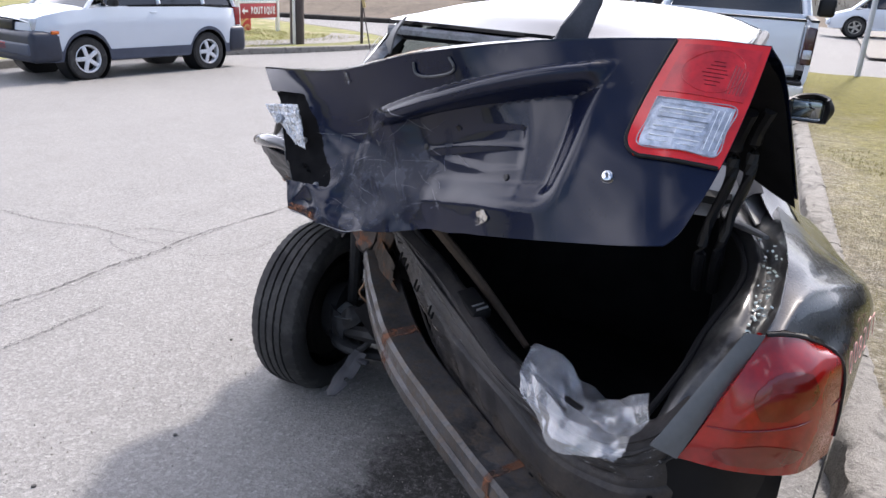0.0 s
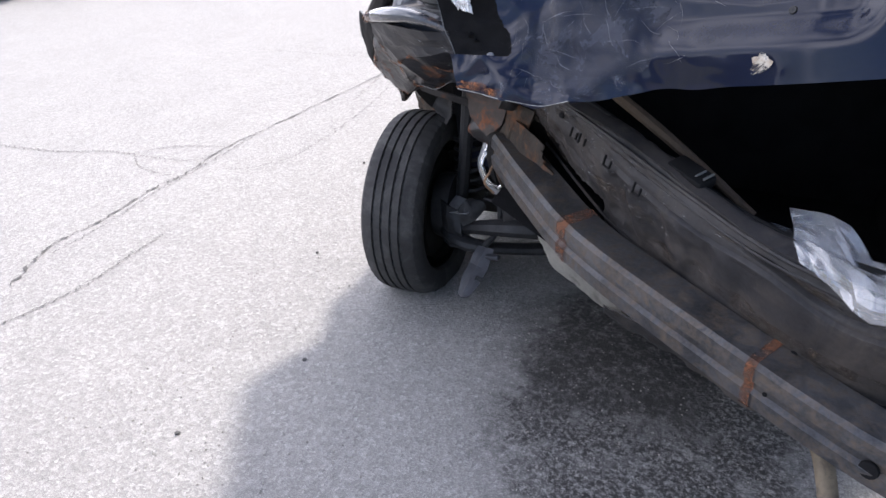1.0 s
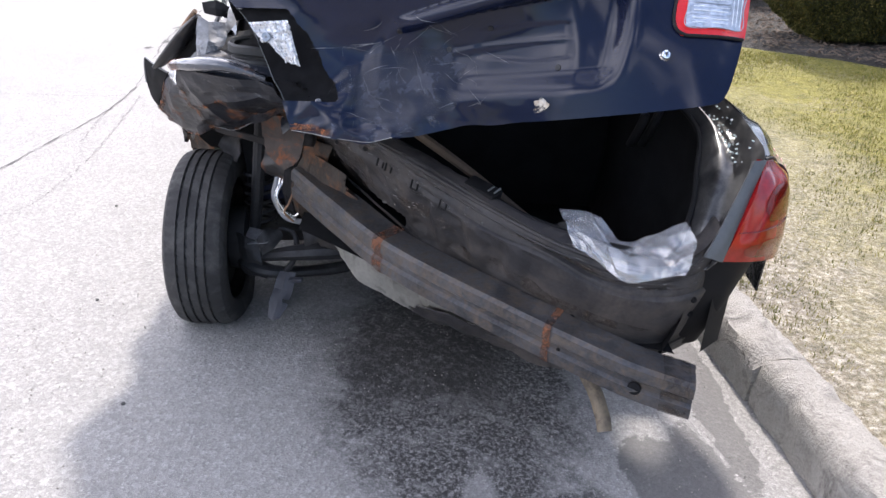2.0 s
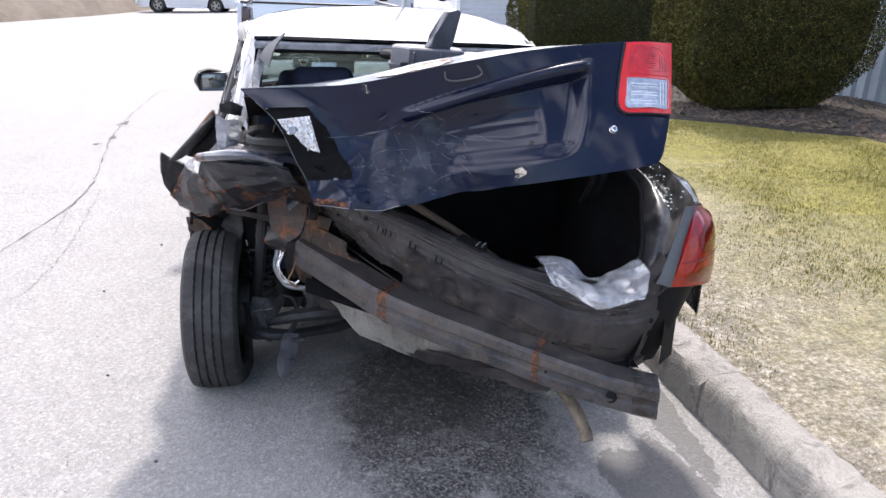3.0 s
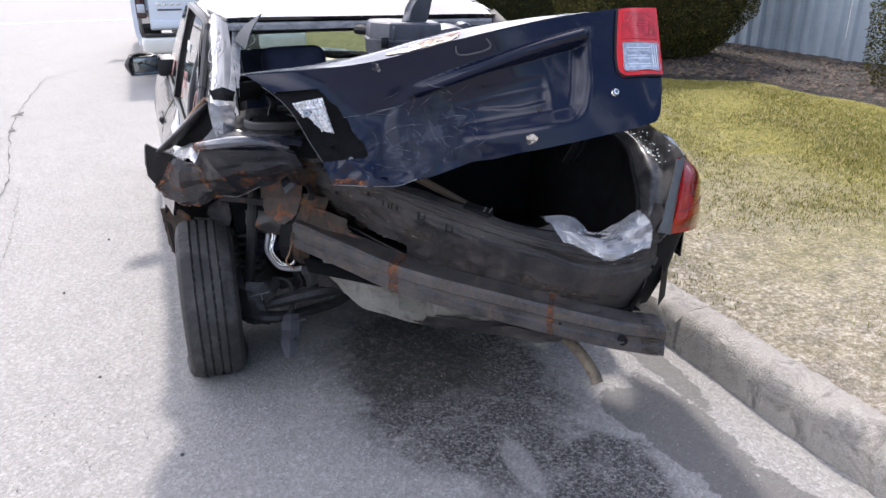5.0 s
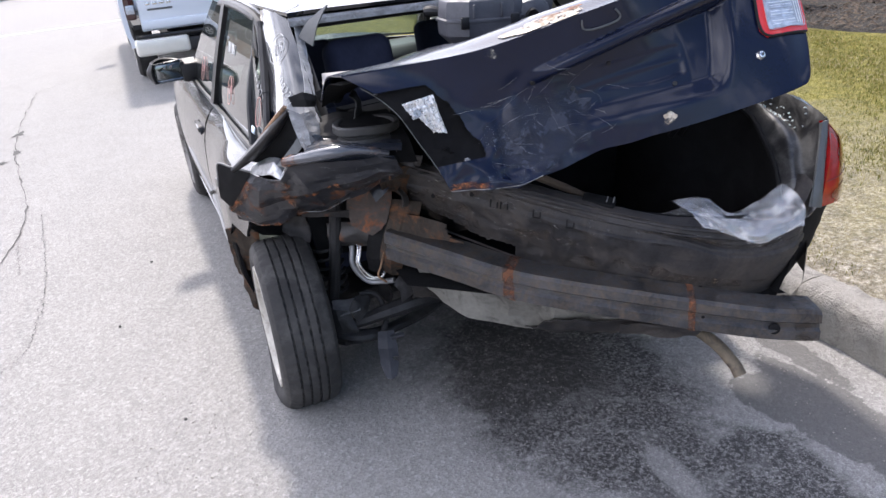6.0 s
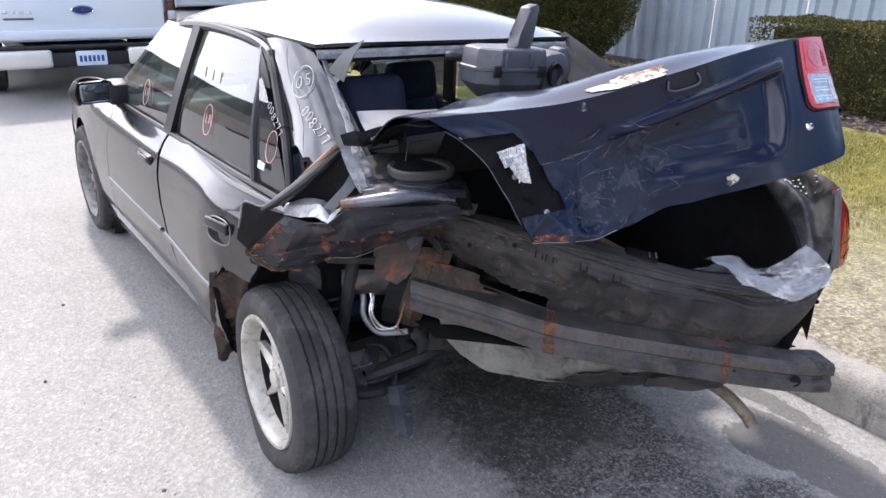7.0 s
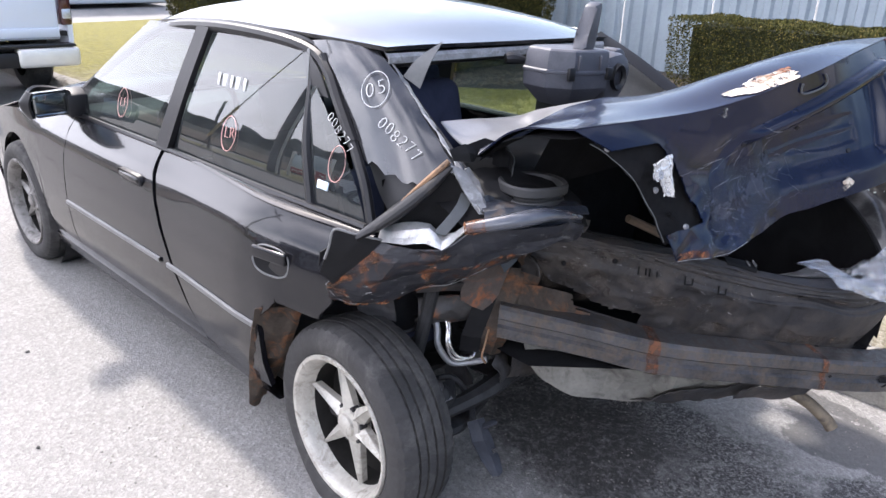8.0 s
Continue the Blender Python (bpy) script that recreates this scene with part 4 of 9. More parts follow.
def hedge(name, label, x0, x1, y0, y1, top, bottom, leaves, seed, taper=0.25, foot=None, flare=0.0):
    """A clipped hedge: twigs and a core coloured as inner shade, a dense shell of small leaves, uneven edges."""
    rng = random.Random(seed)
    root = empty(name, label, "hedge", at=Matrix.Translation(((x0 + x1) / 2, (y0 + y1) / 2, 0.14)))
    ox, oy = (x0 + x1) / 2, (y0 + y1) / 2
    verts, faces = [], []

    def shrink(z):
        k = max(0.0, 1 - (z - bottom) / (0.55 * (top - bottom)))
        return 1 - taper * k * k

    def flared(x, z):
        """Draws the far side in towards the foot."""
        return x * (1 - flare * (1 - (z - bottom) / (top - bottom)) ** 1.2) if x > 0 and z < top else x

    core = bmesh.new()
    gz = [bottom + (top - 0.05 - bottom) * k / 6 for k in range(7)]
    ring = []
    for z in gz:
        s = shrink(z) * 0.93
        loop = []
        for a in range(24):
            t = a / 24 * 2 * math.pi
            c, d = math.cos(t), math.sin(t)
            q = 1 / max(abs(c), abs(d)) * 0.94
            loop.append(core.verts.new((flared((x1 - x0) / 2 * s * min(1, max(-1, c * q)), z), (y1 - y0) / 2 * s * min(1, max(-1, d * q)), z - 0.14 + 0.03 * noise.noise(Vector((c * 3, d * 3, z * 3))))))
        ring.append(loop)
    for a, b in zip(ring, ring[1:]):
        for k in range(24):
            core.faces.new((a[k], a[(k + 1) % 24], b[(k + 1) % 24], b[k]))
    core.faces.new(ring[-1]), core.faces.new(ring[0][::-1])
    for _ in range(leaves):
        z = bottom + (top - bottom) * rng.random()
        s = shrink(z)
        hx, hy = (x1 - x0) / 2 * s, (y1 - y0) / 2 * s
        side = rng.random()
        if side < 0.30:
            x, y, z = rng.uniform(-hx, hx), rng.uniform(-hy, hy), top
            nx, ny, nz = 0, 0, 1
        elif side < 0.62:
            x, y = rng.uniform(-hx, hx), -hy
            nx, ny, nz = 0, -1, 0
        elif side < 0.90:
            x, y = -hx, rng.uniform(-hy, hy)
            nx, ny, nz = -1, 0, 0
        else:
            x, y = hx, rng.uniform(-hy, hy)
            nx, ny, nz = 1, 0, 0
        x = flared(x, z)
        bump = 0.07 * noise.noise(Vector((x * 2.2, y * 2.2, z * 2.2))) + 0.035 * noise.noise(Vector((x * 9, y * 9, z * 9))) - 0.05 * rng.random() ** 2
        x, y, z = x + nx * bump, y + ny * bump, z + nz * bump * 0.5 - 0.14
        d = Vector((rng.gauss(0, 1), rng.gauss(0, 1), rng.gauss(0, 1))) + Vector((nx, ny, nz)) * 0.8
        d.normalize()
        e = d.cross(Vector((rng.gauss(0, 1), rng.gauss(0, 1), rng.gauss(0, 1)))).normalized()
        ln, w = rng.uniform(0.014, 0.032), rng.uniform(0.005, 0.011)
        p = Vector((x, y, z))
        k = len(verts)
        verts += [tuple(p), tuple(p + d * ln * 0.5 + e * w), tuple(p + d * ln), tuple(p + d * ln * 0.5 - e * w)]
        faces.append((k, k + 1, k + 2, k + 3))
    me = bpy.data.meshes.new("leaves")
    me.from_pydata(verts, [], faces)
    me.materials.append(M["leaf"])
    ob = new("leaves", me)
    ob.parent = root
    # solid dark core added for the shade between the leaves
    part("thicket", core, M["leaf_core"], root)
    for k in range(5 if foot else 7):
        stem = bmesh.new()
        bx = (foot[0] - ox if foot else rng.uniform(-0.8, 0.8) * (x1 - x0) / 2) + rng.uniform(-0.1, 0.1)
        by = (foot[1] - oy if foot else rng.uniform(-0.3, 0.3)) + rng.uniform(-0.08, 0.08)
        tube([(bx, by, -0.03), (bx * 0.9 + rng.uniform(-0.1, 0.1), by, 0.15), (bx + rng.uniform(-0.5, 0.5), by + rng.uniform(-0.2, 0.2), bottom + 0.25)], [0.04, 0.025, 0.012], 6, 6, bm=stem)
        part("stem", stem, M["twig"], root)
    return root


# very dark green: the hedge's inner shade as a colour
M["leaf_core"] = stuff_mat("hedge_inner_shade", (0.022, 0.026, 0.010), 0.95, var=0.7, scale=9, grain=40, bump=0.8, dist=0.05)
hedge("hedge", "broad clipped evergreen hedge narrowing to its stem", 3.85, 6.20, 5.0, 6.2, 1.64, 0.22, 105000, 1, 0.42, (5.1, 5.6), 0.12)
hedge("hedge", "long clipped evergreen hedge on the mulch bed", 2.85, 5.45, 8.5, 9.7, 1.58, 0.25, 45000, 2, 0.15)
hedge("hedge", "low square-clipped hedge with a sunlit yellow-green top", 5.75, 6.75, -1.2, 3.05, 0.99, 0.22, 95000, 3, 0.06)


# ---- the wrecked saloon ----
CAR = pose(0.12, 0, 0, 0, 0, 3.3)
CAR_INV = CAR.inverted()


def loc(*p):
    """A place of the street in the car's own axes."""
    return CAR_INV @ Vector(p)


def locs(rows):
    return [[loc(*p) for p in r] for r in rows]


car = empty("wrecked_sedan", "black four-door saloon with its rear corner crushed", "car", at=CAR)


def smooth(a, b, x):
    t = max(0.0, min(1.0, (x - a) / (b - a)))
    return t * t * (3 - 2 * t)


HALF = [(0.14, 0.79), (0.22, 0.815), (0.35, 0.85), (0.50, 0.86), (0.62, 0.855), (0.72, 0.84), (0.80, 0.812), (0.85, 0.775), (0.89, 0.735)]


def half_width(y, z):
    w = float(np.interp(z, [a for a, _ in HALF], [b for _, b in HALF]))
    if y > 2.35:
        w *= 1 - 0.13 * ((y - 2.35) / 1.15) ** 2
    return w


def arch(y, cy, r, cz, low):
    d = r * r - (y - cy) ** 2
    return max(low, cz + math.sqrt(d)) if d > 0 else low


def side_grid(y_front, y_rear, lower, upper, side=-1, ny=40, nz=16, push=None):
    """A body-side panel between two edges y(z), and from lower(y) to upper(y)."""
    g = []
    for i in range(ny):
        row = []
        for k in range(nz):
            u = i / (ny - 1)
            z = 0.6
            for _ in range(3):
                y = y_front(z) + (y_rear(z) - y_front(z)) * u
                z = lower(y) + (upper(y) - lower(y)) * k / (nz - 1)
            x = half_width(y, z) + (push(y, z) if push else 0)
            row.append(Vector((side * x, y, z)))
        g.append(row)
    return g


def belt(y):
    return 0.875 - 0.012 * abs(y - 1.0) if y < 2.0 else 0.863 - 0.155 * ((y - 2.0) / 1.4) ** 1.3


def b_line(z):
    return 1.235 - 0.30 * max(0.0, (0.87 - z) / 0.55) ** 1.15


WHEEL_F, WHEEL_R = 2.70, 0.05
for side in (-1, 1):
    fender = part("front_fender", sheet(side_grid(lambda z: 3.42, lambda z: 2.03, lambda y: arch(y, WHEEL_F, 0.355, 0.32, 0.20), belt, side, 60, 14), 0.004), M["dusty"], car)
    door = part("front_door", sheet(side_grid(lambda z: 2.022, lambda z: b_line(z), lambda y: 0.255, belt, side, 30, 18), 0.02), M["dusty"], car)
    g = [[Vector((side * (half_width(y, 0.49) + dx), y, 0.49 + dz)) for dx, dz in ((0.001, -0.012), (0.009, -0.008), (0.009, 0.006), (0.001, 0.010))] for y in (1.12 + 0.9 * k / 11 for k in range(12))]
    part("side_moulding", sheet(g), M["moulding"], door, "thin side rubbing strip")
    handle = part("door_handle", box((0.022, 0.19, 0.062), (side * 0.828, 1.36, 0.742), (0, side * 8, 0), 0.02, 3), M["black"], door, "black pull handle")
    part("handle_flap", box((0.02, 0.165, 0.03), (side * 0.836, 1.36, 0.752), (0, side * 8, 0), 0.012, 3), M["dusty"], handle)
    part("rocker_panel", sheet([[Vector((side * x, y, z)) for x, z in ((0.70, 0.15), (0.79, 0.155), (0.825, 0.20), (0.835, 0.25), (0.80, 0.262))] for y in (2.33 - 1.85 * k / 20 for k in range(21))], 0.004), M["dusty"], car)


def bulge(y, z):
    """The rear door's back end is sprung outwards, most at the waist, and curls in at its lower corner."""
    k = smooth(1.15, 0.20, y)
    crease = math.exp(-(((y - 0.37 - 0.35 * (z - 0.6)) / 0.07) ** 2)) * smooth(0.80, 0.60, z)
    return k * (0.036 + 0.022 * smooth(0.60, 0.90, z)) + 0.004 * crease - 0.052 * smooth(0.58, 0.0, y)


door_top = lambda y: belt(y) + 0.008 * max(0, (0.45 - y) / 0.45)
g = side_grid(lambda z: b_line(z) - 0.028, lambda z: 0.335 + 0.095 * smooth(0.62, 0.50, z), lambda y: 0.255, door_top, -1, 50, 24, bulge)
bm = sheet(dent(g, 0.002, 3.0, 2.0, 0.2, lambda u, v: max(0, u - 0.4)), 0.02)
g = side_grid(lambda z: 0.335, lambda z: 0.045 + 0.06 * smooth(0.85, 0.66, z) + 0.05 * smooth(0.68, 0.61, z), lambda y: 0.605 + 0.02 * smooth(0.2, 0.05, y), door_top, -1, 24, 20, bulge)
rear_door = part("rear_door", sheet(g, 0.012, bm), M["dusty"], car, "rear door buckled outwards round its handle")
g = [[Vector((-(half_width(y, 0.49) + bulge(y, 0.49) + dx), y, 0.49 + dz)) for dx, dz in ((0.001, -0.012), (0.009, -0.008), (0.009, 0.006), (0.001, 0.010))] for y in (1.06 - 0.62 * k / 11 for k in range(12))]
part("side_moulding", sheet(g), M["moulding"], rear_door, "thin side rubbing strip")
hy, hz = 0.358, 0.728
hx = -(half_width(hy, hz) + bulge(hy, hz))
hm = facing((hx, hy, hz), (-1, -0.18, 0.12))


def oval(rx, ry, depth, m, sq=2.6):
    """A rounded-square dish; depth below nought sinks its middle."""
    g = []
    for k in range(33):
        a = 2 * math.pi * k / 32
        c, d = math.cos(a), math.sin(a)
        r = (abs(c) ** sq + abs(d) ** sq) ** (-1 / sq)
        g.append([m @ Vector((rx * r * c * q, ry * r * d * q, depth * (1 - q ** 3) + 0.003)) for q in (0.02, 0.35, 0.6, 0.8, 0.92, 1.0)])
    return sheet(g)


handle = part("door_handle", oval(0.072, 0.043, -0.004, hm), M["hollow"], rear_door, "dark grip cup of the rear handle")
part("handle_rim", tube([hm @ Vector((0.074 * math.cos(a) * (abs(math.cos(a)) ** 2.6 + abs(math.sin(a)) ** 2.6) ** (-1 / 2.6), 0.045 * math.sin(a) * (abs(math.cos(a)) ** 2.6 + abs(math.sin(a)) ** 2.6) ** (-1 / 2.6), 0.004)) for a in (2 * math.pi * k / 32 for k in range(33))], 0.003, 96, 6), M["moulding"], handle, "worn pale rim of the cup")
bm = box((0.140, 0.038, 0.016), (0, 0.020, 0.012), (0, 0, 0), 0.007, 4)
bm.transform(hm)
part("handle_flap", bm, M["dusty"], handle, "black pull flap")
part("door_shoulder", sheet([[Vector((-0.742 + (0.742 - half_width(y, belt(y)) - bulge(y, belt(y)) - 0.004) * q, y, 0.868 + 0.010 * math.sin(math.pi * q) + (belt(y) + 0.008 * max(0, (0.45 - y) / 0.45) - 0.868) * q)) for q in (k / 6 for k in range(7))] for y in (1.15 - 1.14 * k / 24 for k in range(25))], 0.003), M["dusty"], rear_door)
part("rear_door", sheet(side_grid(lambda z: b_line(z) - 0.016, lambda z: 0.2, lambda y: 0.255, belt, 1, 24, 14), 0.02), M["dusty"], car)
# dark shut line behind the door gap
for side in (-1, 1):
    part("door_post", sheet([[Vector((side * (half_width(1.1, z) - 0.03), b_line(z) + dy, z)) for dy in (0.05, -0.07)] for z in (0.26 + 0.6 * k / 9 for k in range(10))], 0.01), M["black"], car)


# glasshouse: roof, pillars, panes
def roof_grid():
    rows = []
    for y, zs, zm, w, bow, tip in ((0.195, 1.308, 1.312, 0.555, 0.0, 0.016), (0.45, 1.326, 1.372, 0.585, 0.03, 0.008), (0.80, 1.338, 1.408, 0.60, 0.05, 0.0), (1.15, 1.330, 1.405, 0.595, 0.05, 0.0), (1.42, 1.305, 1.378, 0.575, 0.05, 0.0), (1.56, 1.285, 1.345, 0.56, 0.05, 0.0)):
        rows.append([(-w, y, zs + tip), (-0.75 * w, y - 0.4 * bow, zs + 0.62 * (zm - zs) + 0.75 * tip), (-0.3 * w, y - bow, zm - 0.002 + 0.3 * tip), (0.3 * w, y - bow, zm - 0.002 - 0.3 * tip), (0.75 * w, y - 0.4 * bow, zs + 0.62 * (zm - zs) - 0.75 * tip), (w, y, zs - tip)])
    return patch(rows, 30, 30)


roof = part("roof", sheet(roof_grid(), 0.012), M["roof"], car, "black roof glaring under the sun")
for side in (-1, 1):
    rail = [(side * 0.672, 0.205, 1.08), (side * 0.640, 0.305, 1.175), (side * 0.619, 0.375, 1.245), (side * 0.606, 0.46, 1.294), (side * 0.618, 0.62, 1.322), (side * 0.622, 0.95, 1.328), (side * 0.608, 1.30, 1.303), (side * 0.60, 1.52, 1.255), (side * 0.645, 1.78, 1.13), (side * 0.70, 2.02, 0.985), (side * 0.735, 2.16, 0.885)]
    part("window_frame", tube(rail, 0.018, 60, 8, 1.0), M["black"], car, "black window surround")
    part("drip_rail", tube([(x * 0.965, y, z + 0.016) for x, y, z in rail], 0.009, 60, 6), M["dusty"], car)
    part("front_pillar", sheet(patch([[(side * 0.585, 1.50, 1.29), (side * 0.64, 1.80, 1.13), (side * 0.725, 2.14, 0.90)], [(side * 0.54, 1.56, 1.30), (side * 0.60, 1.86, 1.135), (side * 0.69, 2.22, 0.90)]], 6, 20), 0.015), M["dusty"], car)
    part("centre_pillar", sheet(patch([[(side * 0.617, 1.10, 1.318), (side * 0.685, 1.19, 1.09), (side * 0.742, 1.275, 0.868)], [(side * 0.617, 1.02, 1.318), (side * 0.685, 1.105, 1.09), (side * 0.742, 1.185, 0.868)]], 5, 16), 0.02), M["black"], car)
    for name, f, r in (("front_window", lambda z: 2.15 - 0.66 * ((z - 0.87) / 0.44) ** 1.15, lambda z: 1.24 - 0.17 * (z - 0.87) / 0.45), ("rear_window", lambda z: 1.17 - 0.155 * (z - 0.87) / 0.45, lambda z: 0.335 + 0.13 * (z - 0.87) / 0.45)):
        g = []
        for k in range(14):
            z = 0.87 + 0.44 * k / 13
            w = 0.738 - 0.118 * ((z - 0.87) / 0.44) ** 1.3
            g.append([Vector((side * w, f(z) + (r(z) - f(z)) * j / 15, z)) for j in range(16)])
        part(name, sheet(g), M["pane"] if side < 0 or name == "front_window" else M["windscreen"], car, "dusty tinted side window" if side < 0 else "clear side window")
    g = []
    for k in range(12):
        z = 0.885 + 0.325 * k / 11
        w = 0.733 - 0.112 * ((z - 0.87) / 0.44) ** 1.3
        y0 = 0.315 + 0.11 * (z - 0.885) / 0.325
        y1 = 0.085 + 0.31 * ((z - 0.885) / 0.325) ** 1.35
        g.append([Vector((side * w, y0 + (y1 - y0) * j / 8, z)) for j in range(9)])
    part("quarter_window", sheet(g), M["pane"], car, "small rear quarter window")
    part("window_divider", tube([(side * 0.738, 0.325, 0.875), (side * 0.70, 0.385, 1.05), (side * 0.628, 0.44, 1.235)], 0.015, 12, 8), M["black"], car)
    part("window_corner", sheet(patch([[(side * 0.648, 0.335, 1.185), (side * 0.636, 0.385, 1.245), (side * 0.620, 0.455, 1.288)], [(side * 0.648, 0.435, 1.185), (side * 0.634, 0.462, 1.240), (side * 0.620, 0.485, 1.292)]], 5, 8), 0.006), M["black"], car)
    curve = [(side * 0.605, 0.42, 1.292), (side * 0.622, 0.36, 1.225), (side * 0.665, 0.225, 1.10), (side * 0.705, 0.115, 0.99), (side * 0.728, 0.06, 0.885)]
    part("quarter_frame", tube(curve, 0.015, 24, 8), M["black"], car, "black rubber quarter window seal")
    part("belt_strip", tube([(side * 0.748, 0.06, 0.888), (side * 0.748, 0.6, 0.878), (side * 0.75, 1.2, 0.878), (side * 0.752, 1.7, 0.872), (side * 0.745, 2.15, 0.866)], 0.011, 30, 6), M["black"], car)
# rear pillars: left torn off at its foot, right whole
pillar_l = [[(-0.585, 0.50, 1.325), (-0.61, 0.37, 1.265), (-0.645, 0.235, 1.12), (-0.695, 0.10, 0.99), (-0.71, 0.03, 0.93)],
            [(-0.56, 0.36, 1.325), (-0.575, 0.24, 1.255), (-0.60, 0.10, 1.15), (-0.64, -0.02, 1.03), (-0.655, -0.08, 0.97)],
            [(-0.545, 0.24, 1.318), (-0.555, 0.13, 1.25), (-0.565, 0.0, 1.16), (-0.58, -0.12, 1.08), (-0.585, -0.19, 1.03)]]
pillar_grid = dent(patch(pillar_l, 30, 60), 0.004, 6, 4, 0.3, lambda u, v: v)
for i, (row, nrow) in enumerate(zip(pillar_grid, normals(pillar_grid))):
    pillar_grid[i] = [p + (n if n.x < 0 else -n) * (0.022 * math.sin(math.pi * i / 29) + 0.0003 * math.sin(i * 0.9 + 0.05 * j)) for j, (p, n) in enumerate(zip(row, nrow))]
part("inner_pillar", sheet([[p + Vector((0.030, 0.012, -0.012)) for p in r] for r in pillar_grid]), M["black"], car)
trimmed = [[at_grid(pillar_grid, j / 39 * min(1.0, 0.62 + 0.42 * i / 19 + 0.02 * math.sin(i * 1.9)), i / 19) for j in range(40)] for i in range(20)]
part("rear_pillar", sheet(trimmed, 0.004), M["pillar_paint"], car, "rear pillar with crayon marks, torn at its foot")
pillar_r = [[(0.585, 0.50, 1.325), (0.61, 0.37, 1.265), (0.66, 0.22, 1.12), (0.72, 0.08, 0.98), (0.78, -0.02, 0.93)],
            [(0.565, 0.36, 1.325), (0.60, 0.22, 1.25), (0.66, 0.04, 1.14), (0.73, -0.12, 1.03), (0.79, -0.24, 0.96)],
            [(0.55, 0.24, 1.318), (0.585, 0.08, 1.24), (0.63, -0.10, 1.13), (0.69, -0.28, 1.03), (0.735, -0.40, 0.985)]]
part("rear_pillar", sheet(patch(pillar_r, 14, 20), 0.004), M["dusty"], car, "whole right rear pillar")
part("pillar_trim", sheet([[p + Vector((-0.034, 0.004, -0.016)) for p in r[1:-1]] for r in patch(pillar_r, 14, 20)], 0.004), M["trim_light"], car, "pale grey inner trim of the pillar")
edge_l = [loc(-0.416, 0.215, 1.312), loc(-0.436, 0.09, 1.235), loc(-0.455, -0.04, 1.155), loc(-0.485, -0.16, 1.090), loc(-0.520, -0.245, 1.045), loc(-0.535, -0.312, 1.005)]
part("window_flange", sheet(dent([[p + Vector((dx, -0.01, dz)) for dx, dz in ((-0.006, 0.006), (0.006, 0.0), (0.022, -0.018))] for p in spline(edge_l, 40)], 0.008, 30, 1), 0.003), M["flange"], car, "ragged flange of the missing back window")
part("window_flange", sheet(dent([[Vector((-0.555 + 1.11 * k / 30, 0.194 + dy, 1.313 - 0.030 * k / 30 + dz)) for dy, dz in ((0.002, 0.003), (-0.006, -0.006), (-0.006, -0.022))] for k in range(31)], 0.004, 25, 5), 0.003), M["flange"], car, "header flange with broken glass bond")
part("header_rail", tube([(-0.54, 0.22, 1.284), (0, 0.215, 1.274), (0.54, 0.22, 1.256)], 0.012, 20, 8), M["black"], car)
part("window_flange", sheet([[p + Vector((dx, -0.008, dz)) for dx, dz in ((0.012, 0.006), (-0.010, 0.0), (-0.03, -0.02))] for p in spline([(0.55, 0.235, 1.312), (0.58, 0.08, 1.235), (0.625, -0.10, 1.125), (0.685, -0.28, 1.025)], 20)], 0.003), M["black"], car)
part("roof_lining", sheet(patch([[(-0.54, 0.24, 1.292), (0, 0.23, 1.284), (0.54, 0.24, 1.266)], [(-0.56, 0.85, 1.30), (0, 0.85, 1.37), (0.56, 0.85, 1.30)], [(-0.54, 1.5, 1.26), (0, 1.5, 1.32), (0.54, 1.5, 1.26)]], 8, 10)), M["trim_grey"], car)
part("windscreen", sheet(patch([[(-0.55, 1.57, 1.28), (0, 1.62, 1.335), (0.55, 1.57, 1.28)], [(-0.62, 1.88, 1.10), (0, 1.98, 1.12), (0.62, 1.88, 1.10)], [(-0.69, 2.22, 0.885), (0, 2.36, 0.875), (0.69, 2.22, 0.885)]], 12, 14)), M["windscreen"], car, "green-tinted windscreen with a crayon circle")
hood = [[(-0.70, 2.24, 0.875), (-0.35, 2.36, 0.895), (0, 2.40, 0.90), (0.35, 2.36, 0.895), (0.70, 2.24, 0.875)],
        [(-0.72, 2.75, 0.815), (-0.36, 2.85, 0.862), (0, 2.88, 0.87), (0.36, 2.85, 0.862), (0.72, 2.75, 0.815)],
        [(-0.66, 3.30, 0.70), (-0.34, 3.42, 0.745), (0, 3.46, 0.75), (0.34, 3.42, 0.745), (0.66, 3.30, 0.70)]]
part("bonnet", sheet(patch(hood, 14, 18), 0.01), M["dusty"], car)
nose = [[(-0.745, 3.36, 0.68), (-0.4, 3.50, 0.70), (0, 3.54, 0.70), (0.4, 3.50, 0.70), (0.745, 3.36, 0.68)],
        [(-0.77, 3.40, 0.48), (-0.42, 3.60, 0.48), (0, 3.65, 0.48), (0.42, 3.60, 0.48), (0.77, 3.40, 0.48)],
        [(-0.75, 3.36, 0.22), (-0.4, 3.54, 0.22), (0, 3.58, 0.22), (0.4, 3.54, 0.22), (0.75, 3.36, 0.22)]]
part("front_bumper", sheet(patch(nose, 10, 16), 0.01), M["dusty"], car)
part("floor_pan", box((1.5, 3.1, 0.05), (0, 1.75, 0.22), bevel=0.01), M["grime"], car)
part("dashboard", prism([(2.0, 0.62), (1.72, 0.66), (1.70, 0.84), (1.80, 0.90), (2.3, 0.86), (2.3, 0.62)], 1.36, "x", -0.68, bevel=0.03), M["black"], car)
part("firewall", box((1.4, 0.05, 0.55), (0, 2.3, 0.55)), M["black"], car)

